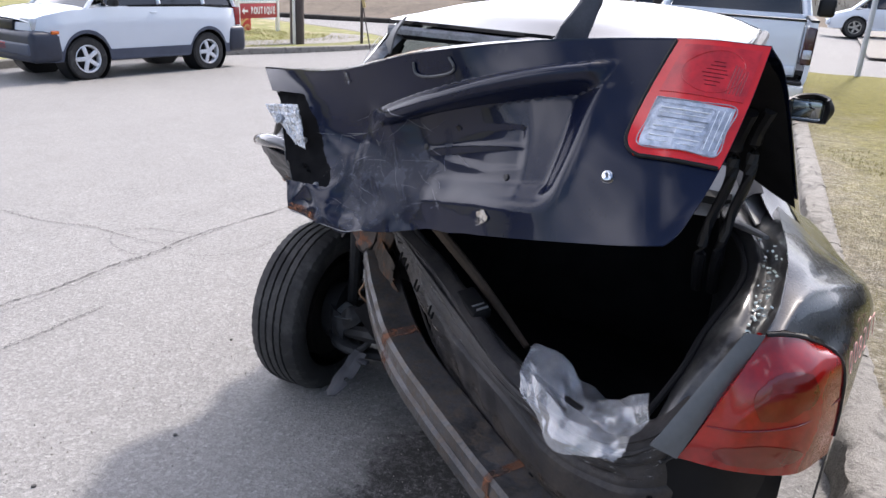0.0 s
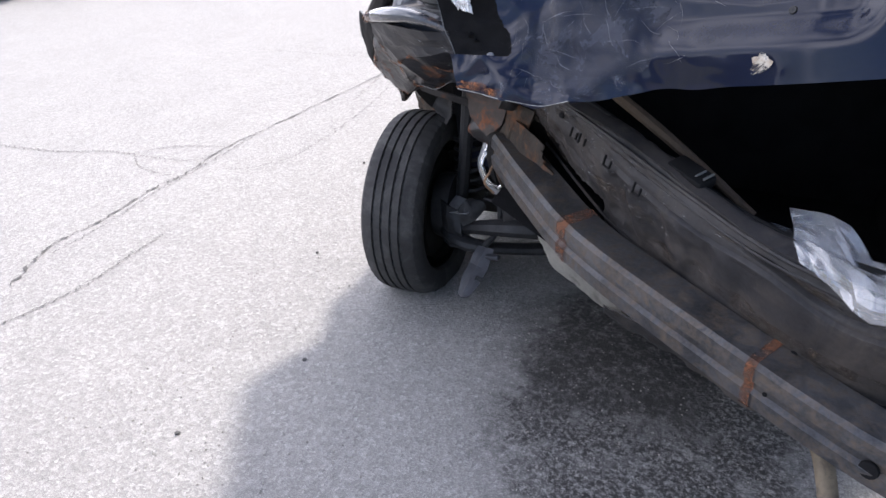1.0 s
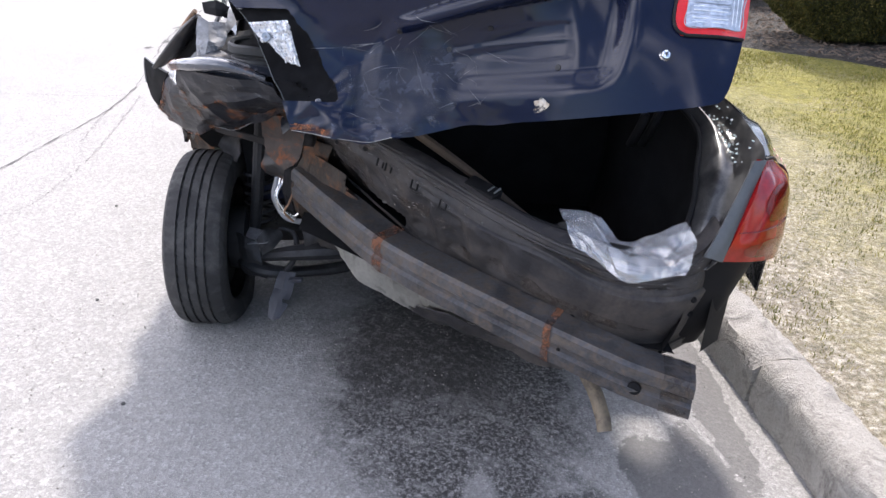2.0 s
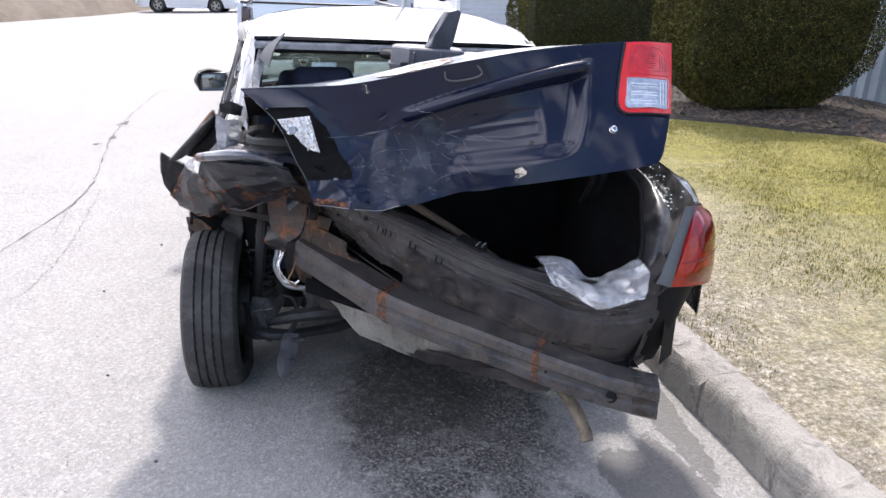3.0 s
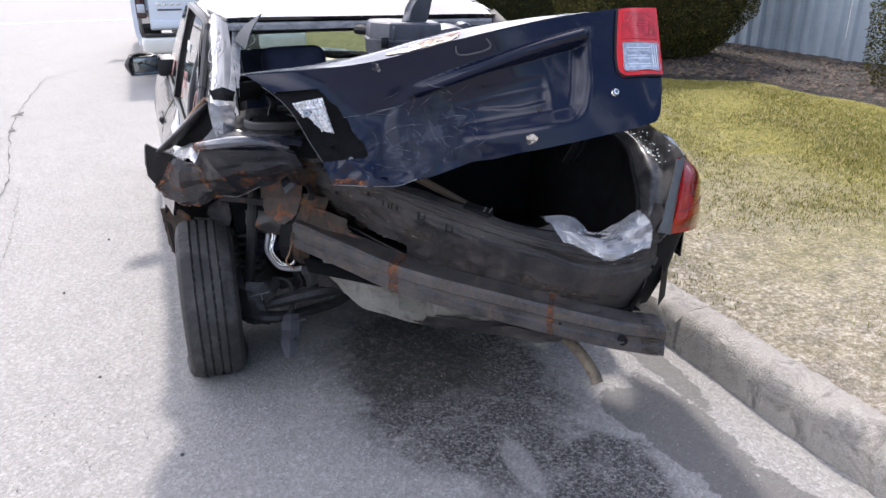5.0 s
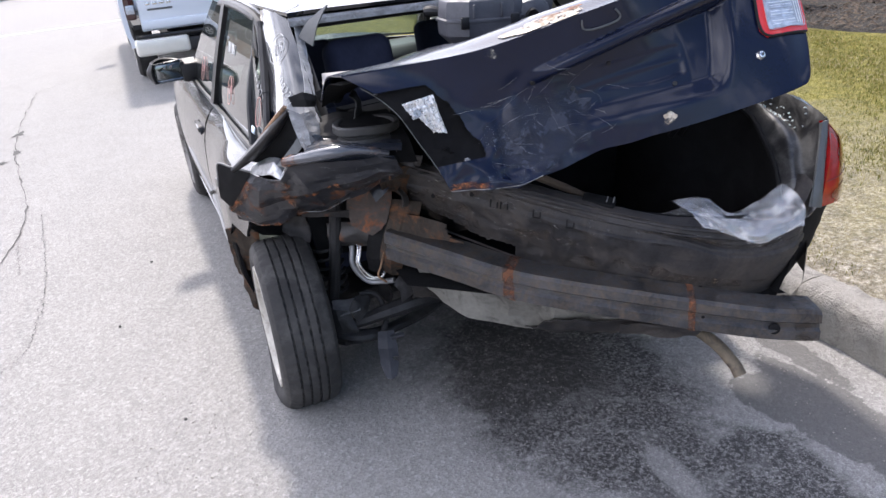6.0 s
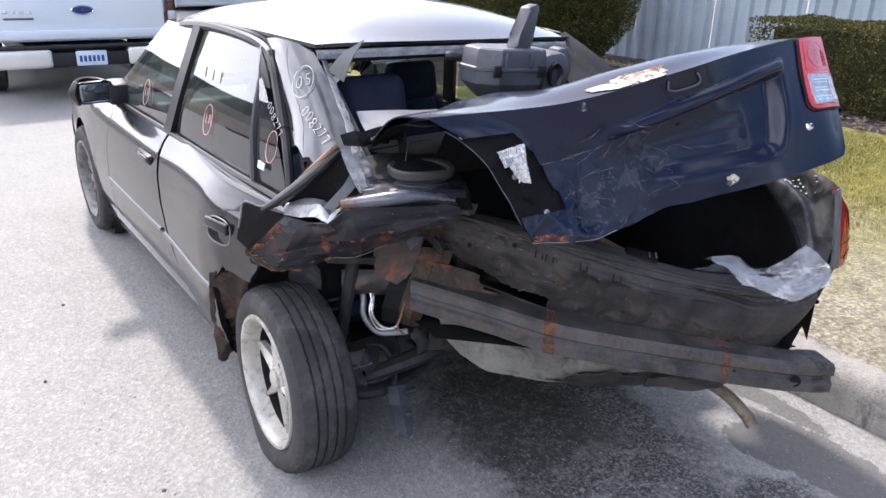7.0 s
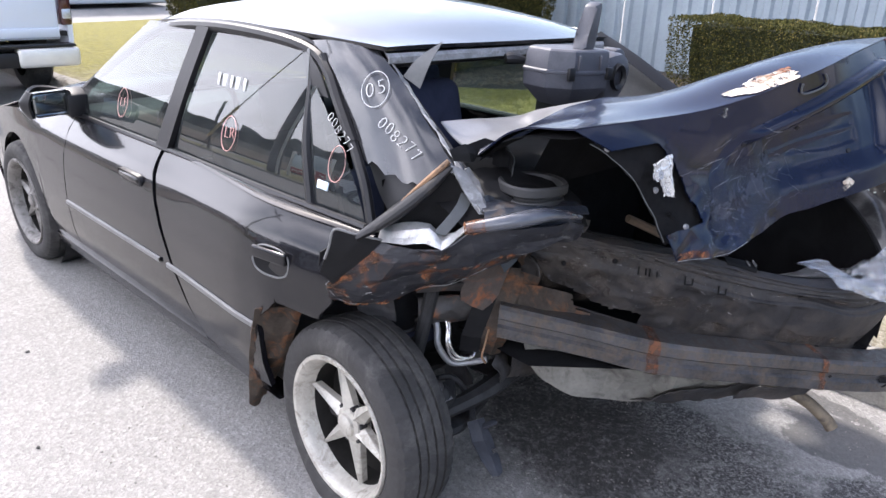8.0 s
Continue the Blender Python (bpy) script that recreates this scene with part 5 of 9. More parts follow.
for side in (-1, 1):
    door_mirror = part("door_mirror", sheet(patch([[(side * 0.77, 1.99, 0.87), (side * 0.78, 1.99, 0.92), (side * 0.79, 2.0, 0.97)], [(side * 0.80, 2.055, 0.87), (side * 0.82, 2.075, 0.935), (side * 0.82, 2.05, 0.995)], [(side * 0.90, 2.07, 0.868), (side * 0.91, 2.105, 0.94), (side * 0.90, 2.06, 1.008)], [(side * 0.955, 2.02, 0.875), (side * 0.985, 2.03, 0.94), (side * 0.955, 2.0, 1.0)], [(side * 0.955, 1.975, 0.882), (side * 0.965, 1.972, 0.94), (side * 0.95, 1.962, 0.992)]], 16, 12), 0.012), M["black"], car, "black door mirror")
    part("mirror_glass", box((0.165, 0.006, 0.105), (side * 0.868, 1.995, 0.938), (0, 0, side * -6), 0.02, 3), M["mirror"], door_mirror)
    part("mirror_arm", prism([(2.16, 0.868), (1.98, 0.868), (1.98, 0.965), (2.06, 0.99)], side * 0.09, "x", side * 0.715, bevel=0.01), M["black"], door_mirror)


# wheels
def wheel(at, spin, parent, tyre_mat, rim_mat, side=-1, camber=0.0, toe=0.0, floor=0.002):
    """Tyre with grooved tread and a deep rim with a six-pointed star; side -1 shows its face to -x."""
    hub = Matrix.Translation(at) @ pose(0, 0, 0, 0, camber, toe) @ Matrix.Diagonal((-side, 1, 1, 1)) @ pose(0, 0, 0, spin, 0, 0)
    R = 0.318
    prof = [(0.222, -0.080), (0.230, -0.094), (0.245, -0.101), (0.268, -0.104), (0.290, -0.099), (0.306, -0.088), (0.314, -0.072)]
    for c in (-0.046, -0.016, 0.016, 0.046):
        prof += [(R, c - 0.0045), (R - 0.006, c - 0.0035), (R - 0.006, c + 0.0035), (R, c + 0.0045)]
    prof += [(0.314, 0.072), (0.306, 0.088), (0.290, 0.099), (0.268, 0.104), (0.245, 0.101), (0.230, 0.094), (0.222, 0.080)]
    n = 168
    bm = lathe(prof, n)
    for v in bm.verts:
        r = math.hypot(v.co.y, v.co.z)
        k = int(round(math.atan2(v.co.z, v.co.y) / (2 * math.pi) * n))
        if 0.300 < r < 0.3165 and k % 3 == 0:
            q = (r - 0.005) / r
            v.co.y, v.co.z = v.co.y * q, v.co.z * q
    bm.transform(hub)
    sink = max(0.0, R - at[2] + floor)
    for v in bm.verts:
        # a soft tyre spreads sideways over its contact patch
        squash = max(0.0, 1 - (v.co.z - floor) / 0.11) * max(0.0, 1 - abs(v.co.y - at[1]) / 0.26)
        v.co.x = at[0] + (v.co.x - at[0]) * (1 + 4.5 * sink * squash)
        v.co.z = max(v.co.z, floor)
    w = part("wheel", bm, tyre_mat, parent, "worn black tyre", sharp=25)
    bm = lathe([(0.190, 0.085), (0.186, 0.06), (0.188, 0.0), (0.190, -0.030), (0.192, -0.046)], 60)
    bm.transform(hub)
    part("rim_barrel", bm, M["rim_dark"], w)
    bm = lathe([(0.192, -0.046), (0.197, -0.060), (0.202, -0.078), (0.207, -0.092), (0.216, -0.101), (0.226, -0.103), (0.229, -0.096), (0.224, -0.084)], 72)
    bm.transform(hub)
    part("rim", bm, rim_mat, w, "cream-silver deep alloy rim")
    for k in range(6):
        a = 2 * math.pi * k / 6
        sp = bmesh.new()
        pts = [(0.048, -0.027, -0.040), (0.195, -0.005, -0.046), (0.195, 0.005, -0.046), (0.048, 0.027, -0.040)]
        rid = [(0.045, 0.0, -0.062), (0.197, 0.0, -0.056)]
        bk = [sp.verts.new((x + 0.020, r * math.cos(a) - t * math.sin(a), r * math.sin(a) + t * math.cos(a))) for r, t, x in pts]
        fr = [sp.verts.new((x, r * math.cos(a) - t * math.sin(a), r * math.sin(a) + t * math.cos(a))) for r, t, x in pts]
        rg = [sp.verts.new((x, r * math.cos(a), r * math.sin(a))) for r, t, x in rid]
        for f in ((fr[0], fr[1], rg[1], rg[0]), (rg[0], rg[1], fr[2], fr[3]), (bk[0], bk[1], fr[1], fr[0]), (fr[3], fr[2], bk[2], bk[3]), (fr[1], bk[1], bk[2], fr[2], rg[1]), (bk[0], fr[0], rg[0], fr[3], bk[3]), bk):
            sp.faces.new(f)
        sp.transform(hub)
        part("spoke", sp, rim_mat, w)
        nut = lathe([(0.001, -0.052), (0.008, -0.052), (0.009, -0.03)], 10, m=hub @ Matrix.Translation((0, 0.056 * math.cos(a + 0.52), 0.056 * math.sin(a + 0.52))))
        part("wheel_nut", nut, M["dark_steel"], w)
    bm = lathe([(0.002, -0.074), (0.026, -0.073), (0.034, -0.068), (0.036, -0.06), (0.052, -0.056), (0.056, -0.045), (0.054, -0.01)], 28)
    bm.transform(hub)
    part("hub_cap", bm, rim_mat, w)
    bm = lathe([(0.01, 0.0), (0.12, 0.0), (0.125, 0.016), (0.185, 0.020), (0.186, 0.05), (0.01, 0.05)], 40)
    bm.transform(hub)
    part("brake_drum", bm, M["rim_dark"], w, "rusty brake behind the spokes, darkened for shade")
    return w


wheel(loc(-0.641, 0.028, 0.276), 14, car, M["tyre"], M["rim"], -1, 1.0, -3.0)
wheel((-0.755, WHEEL_F, 0.312), 20, car, M["tyre"], M["rim_front"], -1)
wheel((0.755, WHEEL_F, 0.275), 40, car, M["tyre"], M["rim"], 1, floor=-0.036)
wheel((0.755, WHEEL_R, 0.275), 0, car, M["tyre"], M["rim"], 1, floor=-0.036)
for side in (-1, 1):
    part("wheel_well", lathe([(0.37, side * 0.79), (0.37, side * 0.45), (0.02, side * 0.45)], 32, m=Matrix.Translation((0, WHEEL_F, 0.33))), M["black"], car)


# boot lid
LID = locs([[(-0.435, -0.50, 1.226), (-0.11, -0.64, 1.258), (0.16, -0.735, 1.325), (0.42, -0.75, 1.370), (0.674, -0.735, 1.391), (0.815, -0.715, 1.388)],
            [(-0.345, -0.575, 1.16), (-0.08, -0.635, 1.18), (0.18, -0.73, 1.245), (0.43, -0.785, 1.29), (0.665, -0.79, 1.30), (0.80, -0.775, 1.29)],
            [(-0.28, -0.638, 1.055), (-0.06, -0.64, 1.08), (0.20, -0.725, 1.13), (0.44, -0.83, 1.17), (0.66, -0.86, 1.19), (0.775, -0.85, 1.185)],
            [(-0.225, -0.675, 0.912), (-0.03, -0.718, 0.903), (0.20, -0.75, 0.96), (0.43, -0.86, 1.02), (0.64, -0.915, 1.065), (0.735, -0.92, 1.085)]])


NV, NU = 96, 150


def lid_face():
    g = patch(LID, NV, NU)
    ns = normals(g)
    for i in range(NV):
        for j in range(NU):
            v, u = i / (NV - 1), j / (NU - 1)
            # plate recess below its slanting grip bar
            top = 0.50 - 0.55 * (u - 0.29)
            left, right, low = 0.29 + 0.10 * max(0, v - 0.5), 0.725 - 0.07 * v, 0.90 - 0.02 * u
            inside = smooth(left, left + 0.06, u) * (1 - smooth(right - 0.045, right, u))
            k = inside * smooth(top, top + 0.03, v) * (1 - smooth(low - 0.13, low, v))
            depth = 0.036 - 0.014 * smooth(0.55, 0.9, v)
            q = (v - top + 0.060) / 0.075
            grip = 0.022 * max(0.0, 1 - q * q) ** 0.8 * smooth(left - 0.02, left + 0.03, u) * (1 - smooth(right - 0.03, right, u))
            lip = 0.0015 * math.exp(-(((u - right - 0.004) / 0.008) ** 2)) * smooth(top, top + 0.05, v) * (1 - smooth(low - 0.1, low, v))
            shield = -0.003 * smooth(0.40, 0.41, u) * (1 - smooth(0.565, 0.575, u)) * smooth(0.56 - 0.3 * (u - 0.4), 0.575 - 0.3 * (u - 0.4), v) * (1 - smooth(0.72 - 0.3 * abs(u - 0.5), 0.735 - 0.3 * abs(u - 0.5), v))
            seam = 0.0015 * math.exp(-(((u - 0.585) / 0.010) ** 2)) * k + 0.002 * math.exp(-(((v - 0.66 + 0.3 * (u - 0.4)) / 0.012) ** 2)) * k * (1 - smooth(0.56, 0.58, u))
            fold = 0.007 * math.exp(-(abs(u - 0.262 - 0.03 * math.sin(6 * v)) / 0.016)) * smooth(0.25, 0.5, v) - 0.010 * math.exp(-(abs(u - 0.215 - 0.04 * math.sin(5 * v)) / 0.030)) * smooth(0.25, 0.5, v)
            n = ns[i][j]
            out = n if n.y < 0 else -n
            g[i][j] = g[i][j] + out * (grip + lip + shield + seam + fold - k * depth)
    crush = lambda v, u: (1 - smooth(0.12, 0.48, u)) * (0.12 + 0.88 * smooth(0.3, 0.75, v)) + 0.01 + 0.14 * smooth(0.75, 1.0, v) * (1 - smooth(0.4, 0.65, u))
    g = dent(g, 0.028, 4.2, 3.3, 0.4, crush)
    g = dent(g, 0.007, 10, 8.1, 0.75, lambda v, u: crush(v, u) * smooth(0.55, 0.9, v))
    for j in range(NU):
        u = j / (NU - 1)
        g[-1][j] = g[-1][j] + Vector((0, 0, 0.014 * noise.noise(Vector((u * 14, 0, 2))) * (1 - smooth(0.3, 0.6, u))))
    # the outer lower corner is rounded
    flat = [list(r) for r in g]
    for i in range(NV):
        for j in range(NU):
            a, b = (j / (NU - 1) - 0.962) / 0.038, (i / (NV - 1) - 0.90) / 0.10
            if a > 0 and b > 0:
                k = max(a, b) / math.hypot(a, b)
                g[i][j] = at_grid(flat, 0.962 + 0.038 * a * k, 0.90 + 0.10 * b * k)
    return g


lid_grid = lid_face()


def hole_edge(v):
    """How far the hole of the knocked-out left lamp reaches into the skin."""
    return 0.088 + 0.07 * (v - 0.19) + 0.018 * noise.noise(Vector((v * 7, 0, 1))) + 0.004 * noise.noise(Vector((v * 22, 0, 1)))


for i in range(NV):
    j = int(hole_edge(i / (NV - 1)) * (NU - 1) + 0.5)
    if 0.24 < i / (NV - 1) < 0.84:
        lid_grid[i][j] = at_grid(lid_grid, hole_edge(i / (NV - 1)), i / (NV - 1))


def lamp_hole(v, u):
    return 0.24 < v < 0.84 and u < hole_edge(v)


lid = part("boot_lid", sheet(lid_grid, 0.004, skip=lamp_hole), M["paint"], car, "crushed navy-black boot lid standing half open", sharp=45)
top_rows = [[g for g in LID[0]],
            [loc(*p) for p in ((-0.445, -0.34, 1.195), (-0.13, -0.50, 1.255), (0.14, -0.56, 1.315), (0.40, -0.57, 1.345), (0.67, -0.56, 1.345), (0.845, -0.55, 1.31))],
            [loc(*p) for p in ((-0.448, -0.215, 1.115), (-0.107, -0.301, 1.228), (0.15, -0.30, 1.19), (0.40, -0.28, 1.18), (0.67, -0.26, 1.14), (0.905, -0.30, 1.04))]]
top = dent(patch(top_rows, 26, 60), 0.014, 3.5, 6.2, 0.3, lambda v, u: v * (1 - 0.6 * u))
top[0] = [Vector(p) for p in spline(lid_grid[0], 60)]
part("lid_top", sheet(top, 0.004), M["paint"], lid, "bent upper skin of the boot lid")
flap = patch([[top[-1][j] for j in (0, 4, 8, 12)],
              locs([[(-0.415, -0.10, 1.118), (-0.27, -0.12, 1.120), (-0.13, -0.11, 1.118), (-0.051, -0.089, 1.160)]])[0],
              locs([[(-0.395, -0.013, 1.152), (-0.26, 0.0, 1.138), (-0.13, 0.015, 1.124), (-0.022, 0.032, 1.116)]])[0]], 18, 26)
flap[0] = [Vector(p) for p in spline(top[-1][:13], 26)]
part("lid_flap", sheet(dent(flap, 0.004, 7, 3.0, 0.4, lambda v, u: v), 0.004), M["sky_sheen_skin"], lid, "front edge of the lid folded up towards the pillar, sky sheen painted pale")
inner = [[p + Vector((0, 0.045, -0.006)) for p in row[22:146:5]] for row in lid_grid[3:92:6]]
part("lid_inner", sheet(inner), M["liner"], lid)
under = [[p + Vector((0, 0.01, -0.022)) for p in row] for row in top]
part("lid_lining", sheet(under), M["liner"], lid, "black underside of the boot lid")
part("boot_curtain", sheet([[p + Vector((0, 0.004, -0.03)) for p in top[-1][8:49]], [loc(-0.26 + 0.95 * k / 40, -0.205, 0.972) for k in range(41)]]), M["liner"], car, "black lining behind the boot opening")


def on_lid(u, v, lift=0.0):
    """A place on the lid's rear skin."""
    i, j = min(NV - 2, int(v * (NV - 1))), min(NU - 2, int(u * (NU - 1)))
    p, n = lid_grid[i][j], (lid_grid[i + 1][j] - lid_grid[i][j]).cross(lid_grid[i][j + 1] - lid_grid[i][j]).normalized()
    n = n if n.y < 0 else -n
    return p + n * lift, n


def quad_grid(tl, tr, br, bl, nu, nv, swell=0.0, out=None, lift=0.0):
    tl, tr, br, bl = (Vector(p) for p in (tl, tr, br, bl))
    n = (tr - tl).cross(bl - tl).normalized()
    n = -n if (n.y > 0 and out is None) or (out is not None and n.dot(Vector(out)) < 0) else n
    g = []
    for i in range(nu):
        v = i / (nu - 1)
        a, b = tl.lerp(bl, v), tr.lerp(br, v)
        g.append([a.lerp(b, j / (nv - 1)) + n * (lift + swell * (1 - (2 * v - 1) ** 4) * (1 - (2 * j / (nv - 1) - 1) ** 4)) for j in range(nv)])
    return g


def on_lamp(a, b, lift):
    """A place on the right lid lamp, whose lower inner corner is rounded."""
    u0 = 0.792 - 0.040 * b
    a = a + 0.10 * max(0.0, (b - 0.88) / 0.12) ** 2 * (1 - a) ** 3
    return at_grid(lid_grid, u0 + (0.999 - u0) * a, 0.002 + 0.615 * b, lift)


def lamp_field(a0, a1, b0, b1, lift, nb, na):
    return [[on_lamp(a0 + (a1 - a0) * j / (na - 1), b0 + (b1 - b0) * i / (nb - 1), lift) for j in range(na)] for i in range(nb)]


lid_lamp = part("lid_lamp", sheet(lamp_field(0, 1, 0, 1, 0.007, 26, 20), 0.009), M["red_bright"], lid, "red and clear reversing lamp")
part("lamp_gasket", tube([on_lamp(a, b, 0.005) for a, b in ((0, 0.01), (0, 0.3), (0, 0.6), (0, 0.85), (0.01, 0.95), (0.05, 0.995), (0.15, 1), (0.5, 1), (0.98, 1))], 0.004, 60, 6), M["rubber"], lid_lamp)
part("red_lens", sheet(lamp_field(0.09, 0.93, 0.05, 0.50, 0.0090, 14, 14), 0.003), M["lens_mid"], lid_lamp)
part("clear_lens", sheet(refine(dent(lamp_field(0.10, 0.89, 0.56, 0.93, 0.0095, 7, 10), 0.004, 60, 3.0, 0.3), 3), 0.003), M["clear_lens"], lid_lamp, "clear ribbed reversing lens", sharp=6)
part("lens_ring", tube([on_lamp(0.50 + 0.33 * math.cos(q), 0.275 + 0.19 * math.sin(q), 0.0094) for q in (2 * math.pi * k / 24 for k in range(25))], 0.0007, 72, 6), M["lens_mid"], lid_lamp)
for k in range(7):
    half = 0.14 - 0.025 * abs(k - 3)
    part("lens_flute", tube([on_lamp(0.50 - half, 0.19 + 0.035 * k, 0.0092), on_lamp(0.50 + half, 0.19 + 0.035 * k, 0.0092)], 0.0008, 4, 6), M["dark_red"], lid_lamp)
for k in range(5):
    part("lens_flute", tube([on_lamp(0.70 + 0.04 * k, 0.20 + 0.01 * k, 0.0090), on_lamp(0.70 + 0.04 * k, 0.45, 0.0090)], 0.0007, 4, 6), M["dark_red"], lid_lamp)
part("lens_rim", tube([on_lamp(a, b, 0.0125) for a, b in ((0.10, 0.56), (0.5, 0.56), (0.89, 0.56), (0.89, 0.75), (0.89, 0.93), (0.5, 0.93), (0.10, 0.93), (0.10, 0.75), (0.10, 0.56))], 0.0010, 96, 6), M["lens_grey"], lid_lamp, "bright rim of the clear lens")
for k in range(9):
    part("lens_rib", tube([on_lamp(0.16, 0.60 + 0.036 * k, 0.0122), on_lamp(0.66 - 0.02 * (k % 3), 0.60 + 0.036 * k, 0.0122)], 0.0005 + 0.0004 * (k % 2), 6, 5), M["lens_white"] if k % 3 else M["lens_grey"], lid_lamp)
for k in range(6):
    part("lens_rib", tube([on_lamp(0.68 + 0.035 * k, 0.60, 0.0122), on_lamp(0.68 + 0.035 * k, 0.90, 0.0122)], 0.0006, 6, 5), M["lens_white"] if k % 2 else M["lens_grey"], lid_lamp)
p, n = on_lid(0.815, 0.62, 0.0)
p = loc(0.606, -0.868, 1.169)
bm = lathe([(0.001, 0.006), (0.007, 0.006), (0.009, 0.005), (0.010, 0.0), (0.012, -0.003)], 28, m=facing(p, n) @ pose(0, 0, 0, 0, -90, 0))
part("lid_lock", bm, M["chrome"], lid, "bright round key lock")
part("keyhole", box((0.002, 0.004, 0.008), p + n * 0.008, bevel=0), M["black"], lid)
# broken left lamp
shell = [[p - n * (0.022 if n.y < 0 else -0.022) for p, n in zip(row, nrow)] for row, nrow in zip([r[0:26] for r in lid_grid[12:86]], [r[0:26] for r in normals(lid_grid)[12:86]])]
broken = part("broken_lamp", sheet(dent(dent(shell, 0.012, 9, 2), 0.005, 24, 6), 0.004), M["liner"], lid, "black shell of the smashed left lamp")
foil = quad_grid(loc(-0.326, -0.634, 1.160), loc(-0.230, -0.622, 1.168), loc(-0.203, -0.630, 1.058), loc(-0.268, -0.628, 1.074), 44, 40, 0.0, lift=0.004)
for i, row in enumerate(foil):
    for j, p in enumerate(row):
        v, u = i / 43, j / 39
        rib = 0.0022 * max(0.0, math.sin(u * 44)) + 0.0016 * max(0.0, math.sin(v * 34)) * (1 - smooth(0.35, 0.6, v))
        bulb = 0.006 * math.exp(-(((u - 0.36) / 0.09) ** 2 + ((v - 0.36) / 0.08) ** 2))
        foil[i][j] = p + Vector((0, -1, 0.2)) * (rib - bulb + 0.006 * noise.noise(Vector((u * 3, v * 3, 5))) + 0.003 * noise.noise(Vector((u * 13, v * 13, 1))))


def foil_gone(v, u):
    """The broken rim, with a bite out of the lower inner corner."""
    edge = min(u + 0.05 * noise.noise(Vector((v * 9, 1, 2))), 1.02 - u, v + 0.03, 1.0 - v + 0.05 * noise.noise(Vector((u * 8, 0, 3))))
    bite = v > 0.50 + 0.08 * noise.noise(Vector((u * 7, 4, 0))) and u < 0.18 + 0.55 * (v - 0.45)
    return edge < 0.035 or bite


part("reflector", sheet(foil, 0.004, skip=foil_gone), M["foil"], broken, "shattered bright reflector", sharp=20)
part("bulb_socket", lathe([(0.003, 0.004), (0.010, 0.004), (0.012, 0.0), (0.012, -0.01)], 16, m=facing(loc(-0.283, -0.634, 1.128), (-0.1, -1, 0.2)) @ pose(0, 0, 0, 0, -90, 0)), M["lens_grey"], broken)
# grey tube draws the highlight on the shell's left edge
part("shell_rim_glint", tube([r[0] + Vector((0, -0.001, 0)) for r in shell[::8]], 0.0012, 40, 6), M["pale_plastic"], broken, "edge of the lamp shell, its highlight painted grey")
for a, b in ((0.10, 0.06), (0.62, 0.30), (0.92, 0.55), (0.35, 0.94)):
    q = at_grid(shell, b, a, 0.004)
    part("shell_clip", lathe([(0.0006, 0.003), (0.006, 0.003), (0.008, 0.0), (0.008, -0.004)], 12, m=facing(q, (-0.2, -1, 0.2)) @ pose(0, 0, 0, 0, -90, 0)), M["scratch"], broken)
# scars: flaked primer on the upper skin and a white scrap at the lower edge
def blob_on(grid, u0, v0, ru, rv, lift, seed, ragged=0.45, rings=7, n=44, out=(0, -0.7, 0.7)):
    """A ragged fleck of paint or primer lying on a grid of points."""
    at = lambda u, v: at_grid(grid, u, v, lift, out)
    g = []
    for k in range(n + 1):
        a = 2 * math.pi * (k % n) / n
        rr = 1 + ragged * (noise.noise(Vector((math.cos(a) * 1.6, math.sin(a) * 1.6, seed))) * 1.4 + 0.6 * noise.noise(Vector((math.cos(a) * 6, math.sin(a) * 6, seed))))
        g.append([at(u0 + ru * rr * q / rings * math.cos(a), v0 + rv * rr * q / rings * math.sin(a)) for q in range(rings + 1)])
    return sheet(g)


part("paint_scar", blob_on(top, 0.335, 0.13, 0.080, 0.11, 0.0065, 3, 0.32, 9, 60), M["primer_flake"], lid, "flaked white primer with rust")
part("paint_scar", blob_on(top, 0.36, 0.17, 0.040, 0.05, 0.0080, 9, 0.6), M["rust_flake"], lid, "rusting scrape in the upper skin")
part("paint_scar", blob_on(lid_grid, 0.535, 0.925, 0.014, 0.030, 0.0035, 5, 0.5), M["primer_flake"], lid, "white scraped scar near the lower edge")
part("paint_scar", blob_on(lid_grid, 0.225, 0.06, 0.009, 0.05, 0.0035, 6, 0.7), M["dust_flake"], lid, "white scraped crease")
part("paint_scar", blob_on(lid_grid, 0.06, 0.975, 0.050, 0.020, 0.0035, 7, 0.7), M["rust_flake"], lid, "rusting torn edge")
part("dulled_paint", blob_on(lid_grid, 0.275, 0.80, 0.115, 0.18, 0.0012, 14, 0.22, 16, 80), M["dull_flake"], lid, "dull scuffed paint over the crushed corner")
part("bared_paint", blob_on(lid_grid, 0.22, 0.955, 0.15, 0.030, 0.0015, 21, 0.45, 10, 70), M["scuff_flake"], lid, "scuffed paint along the bent lower edge")
tagged(part("scratch", scrapes(lid_grid, 40, (0.14, 0.42, 0.55, 0.97), 3, 0.00045, 0.06), M["scratch"], lid), "fine pale scratches", kind="stuff")
tagged(part("scratch", scrapes(lid_grid, 14, (0.24, 0.34, 0.35, 0.85), 5, 0.0006, 0.08, 1.4), M["scratch"], lid), "fine pale scratches", kind="stuff")
part("bare_edge", tube([at_grid(lid_grid, u, 0.996, 0.001) for u in (0.0, 0.05, 0.10, 0.15, 0.20, 0.25)], 0.0009, 90, 5), M["bare"], lid, "scraped bare edge of the lid")
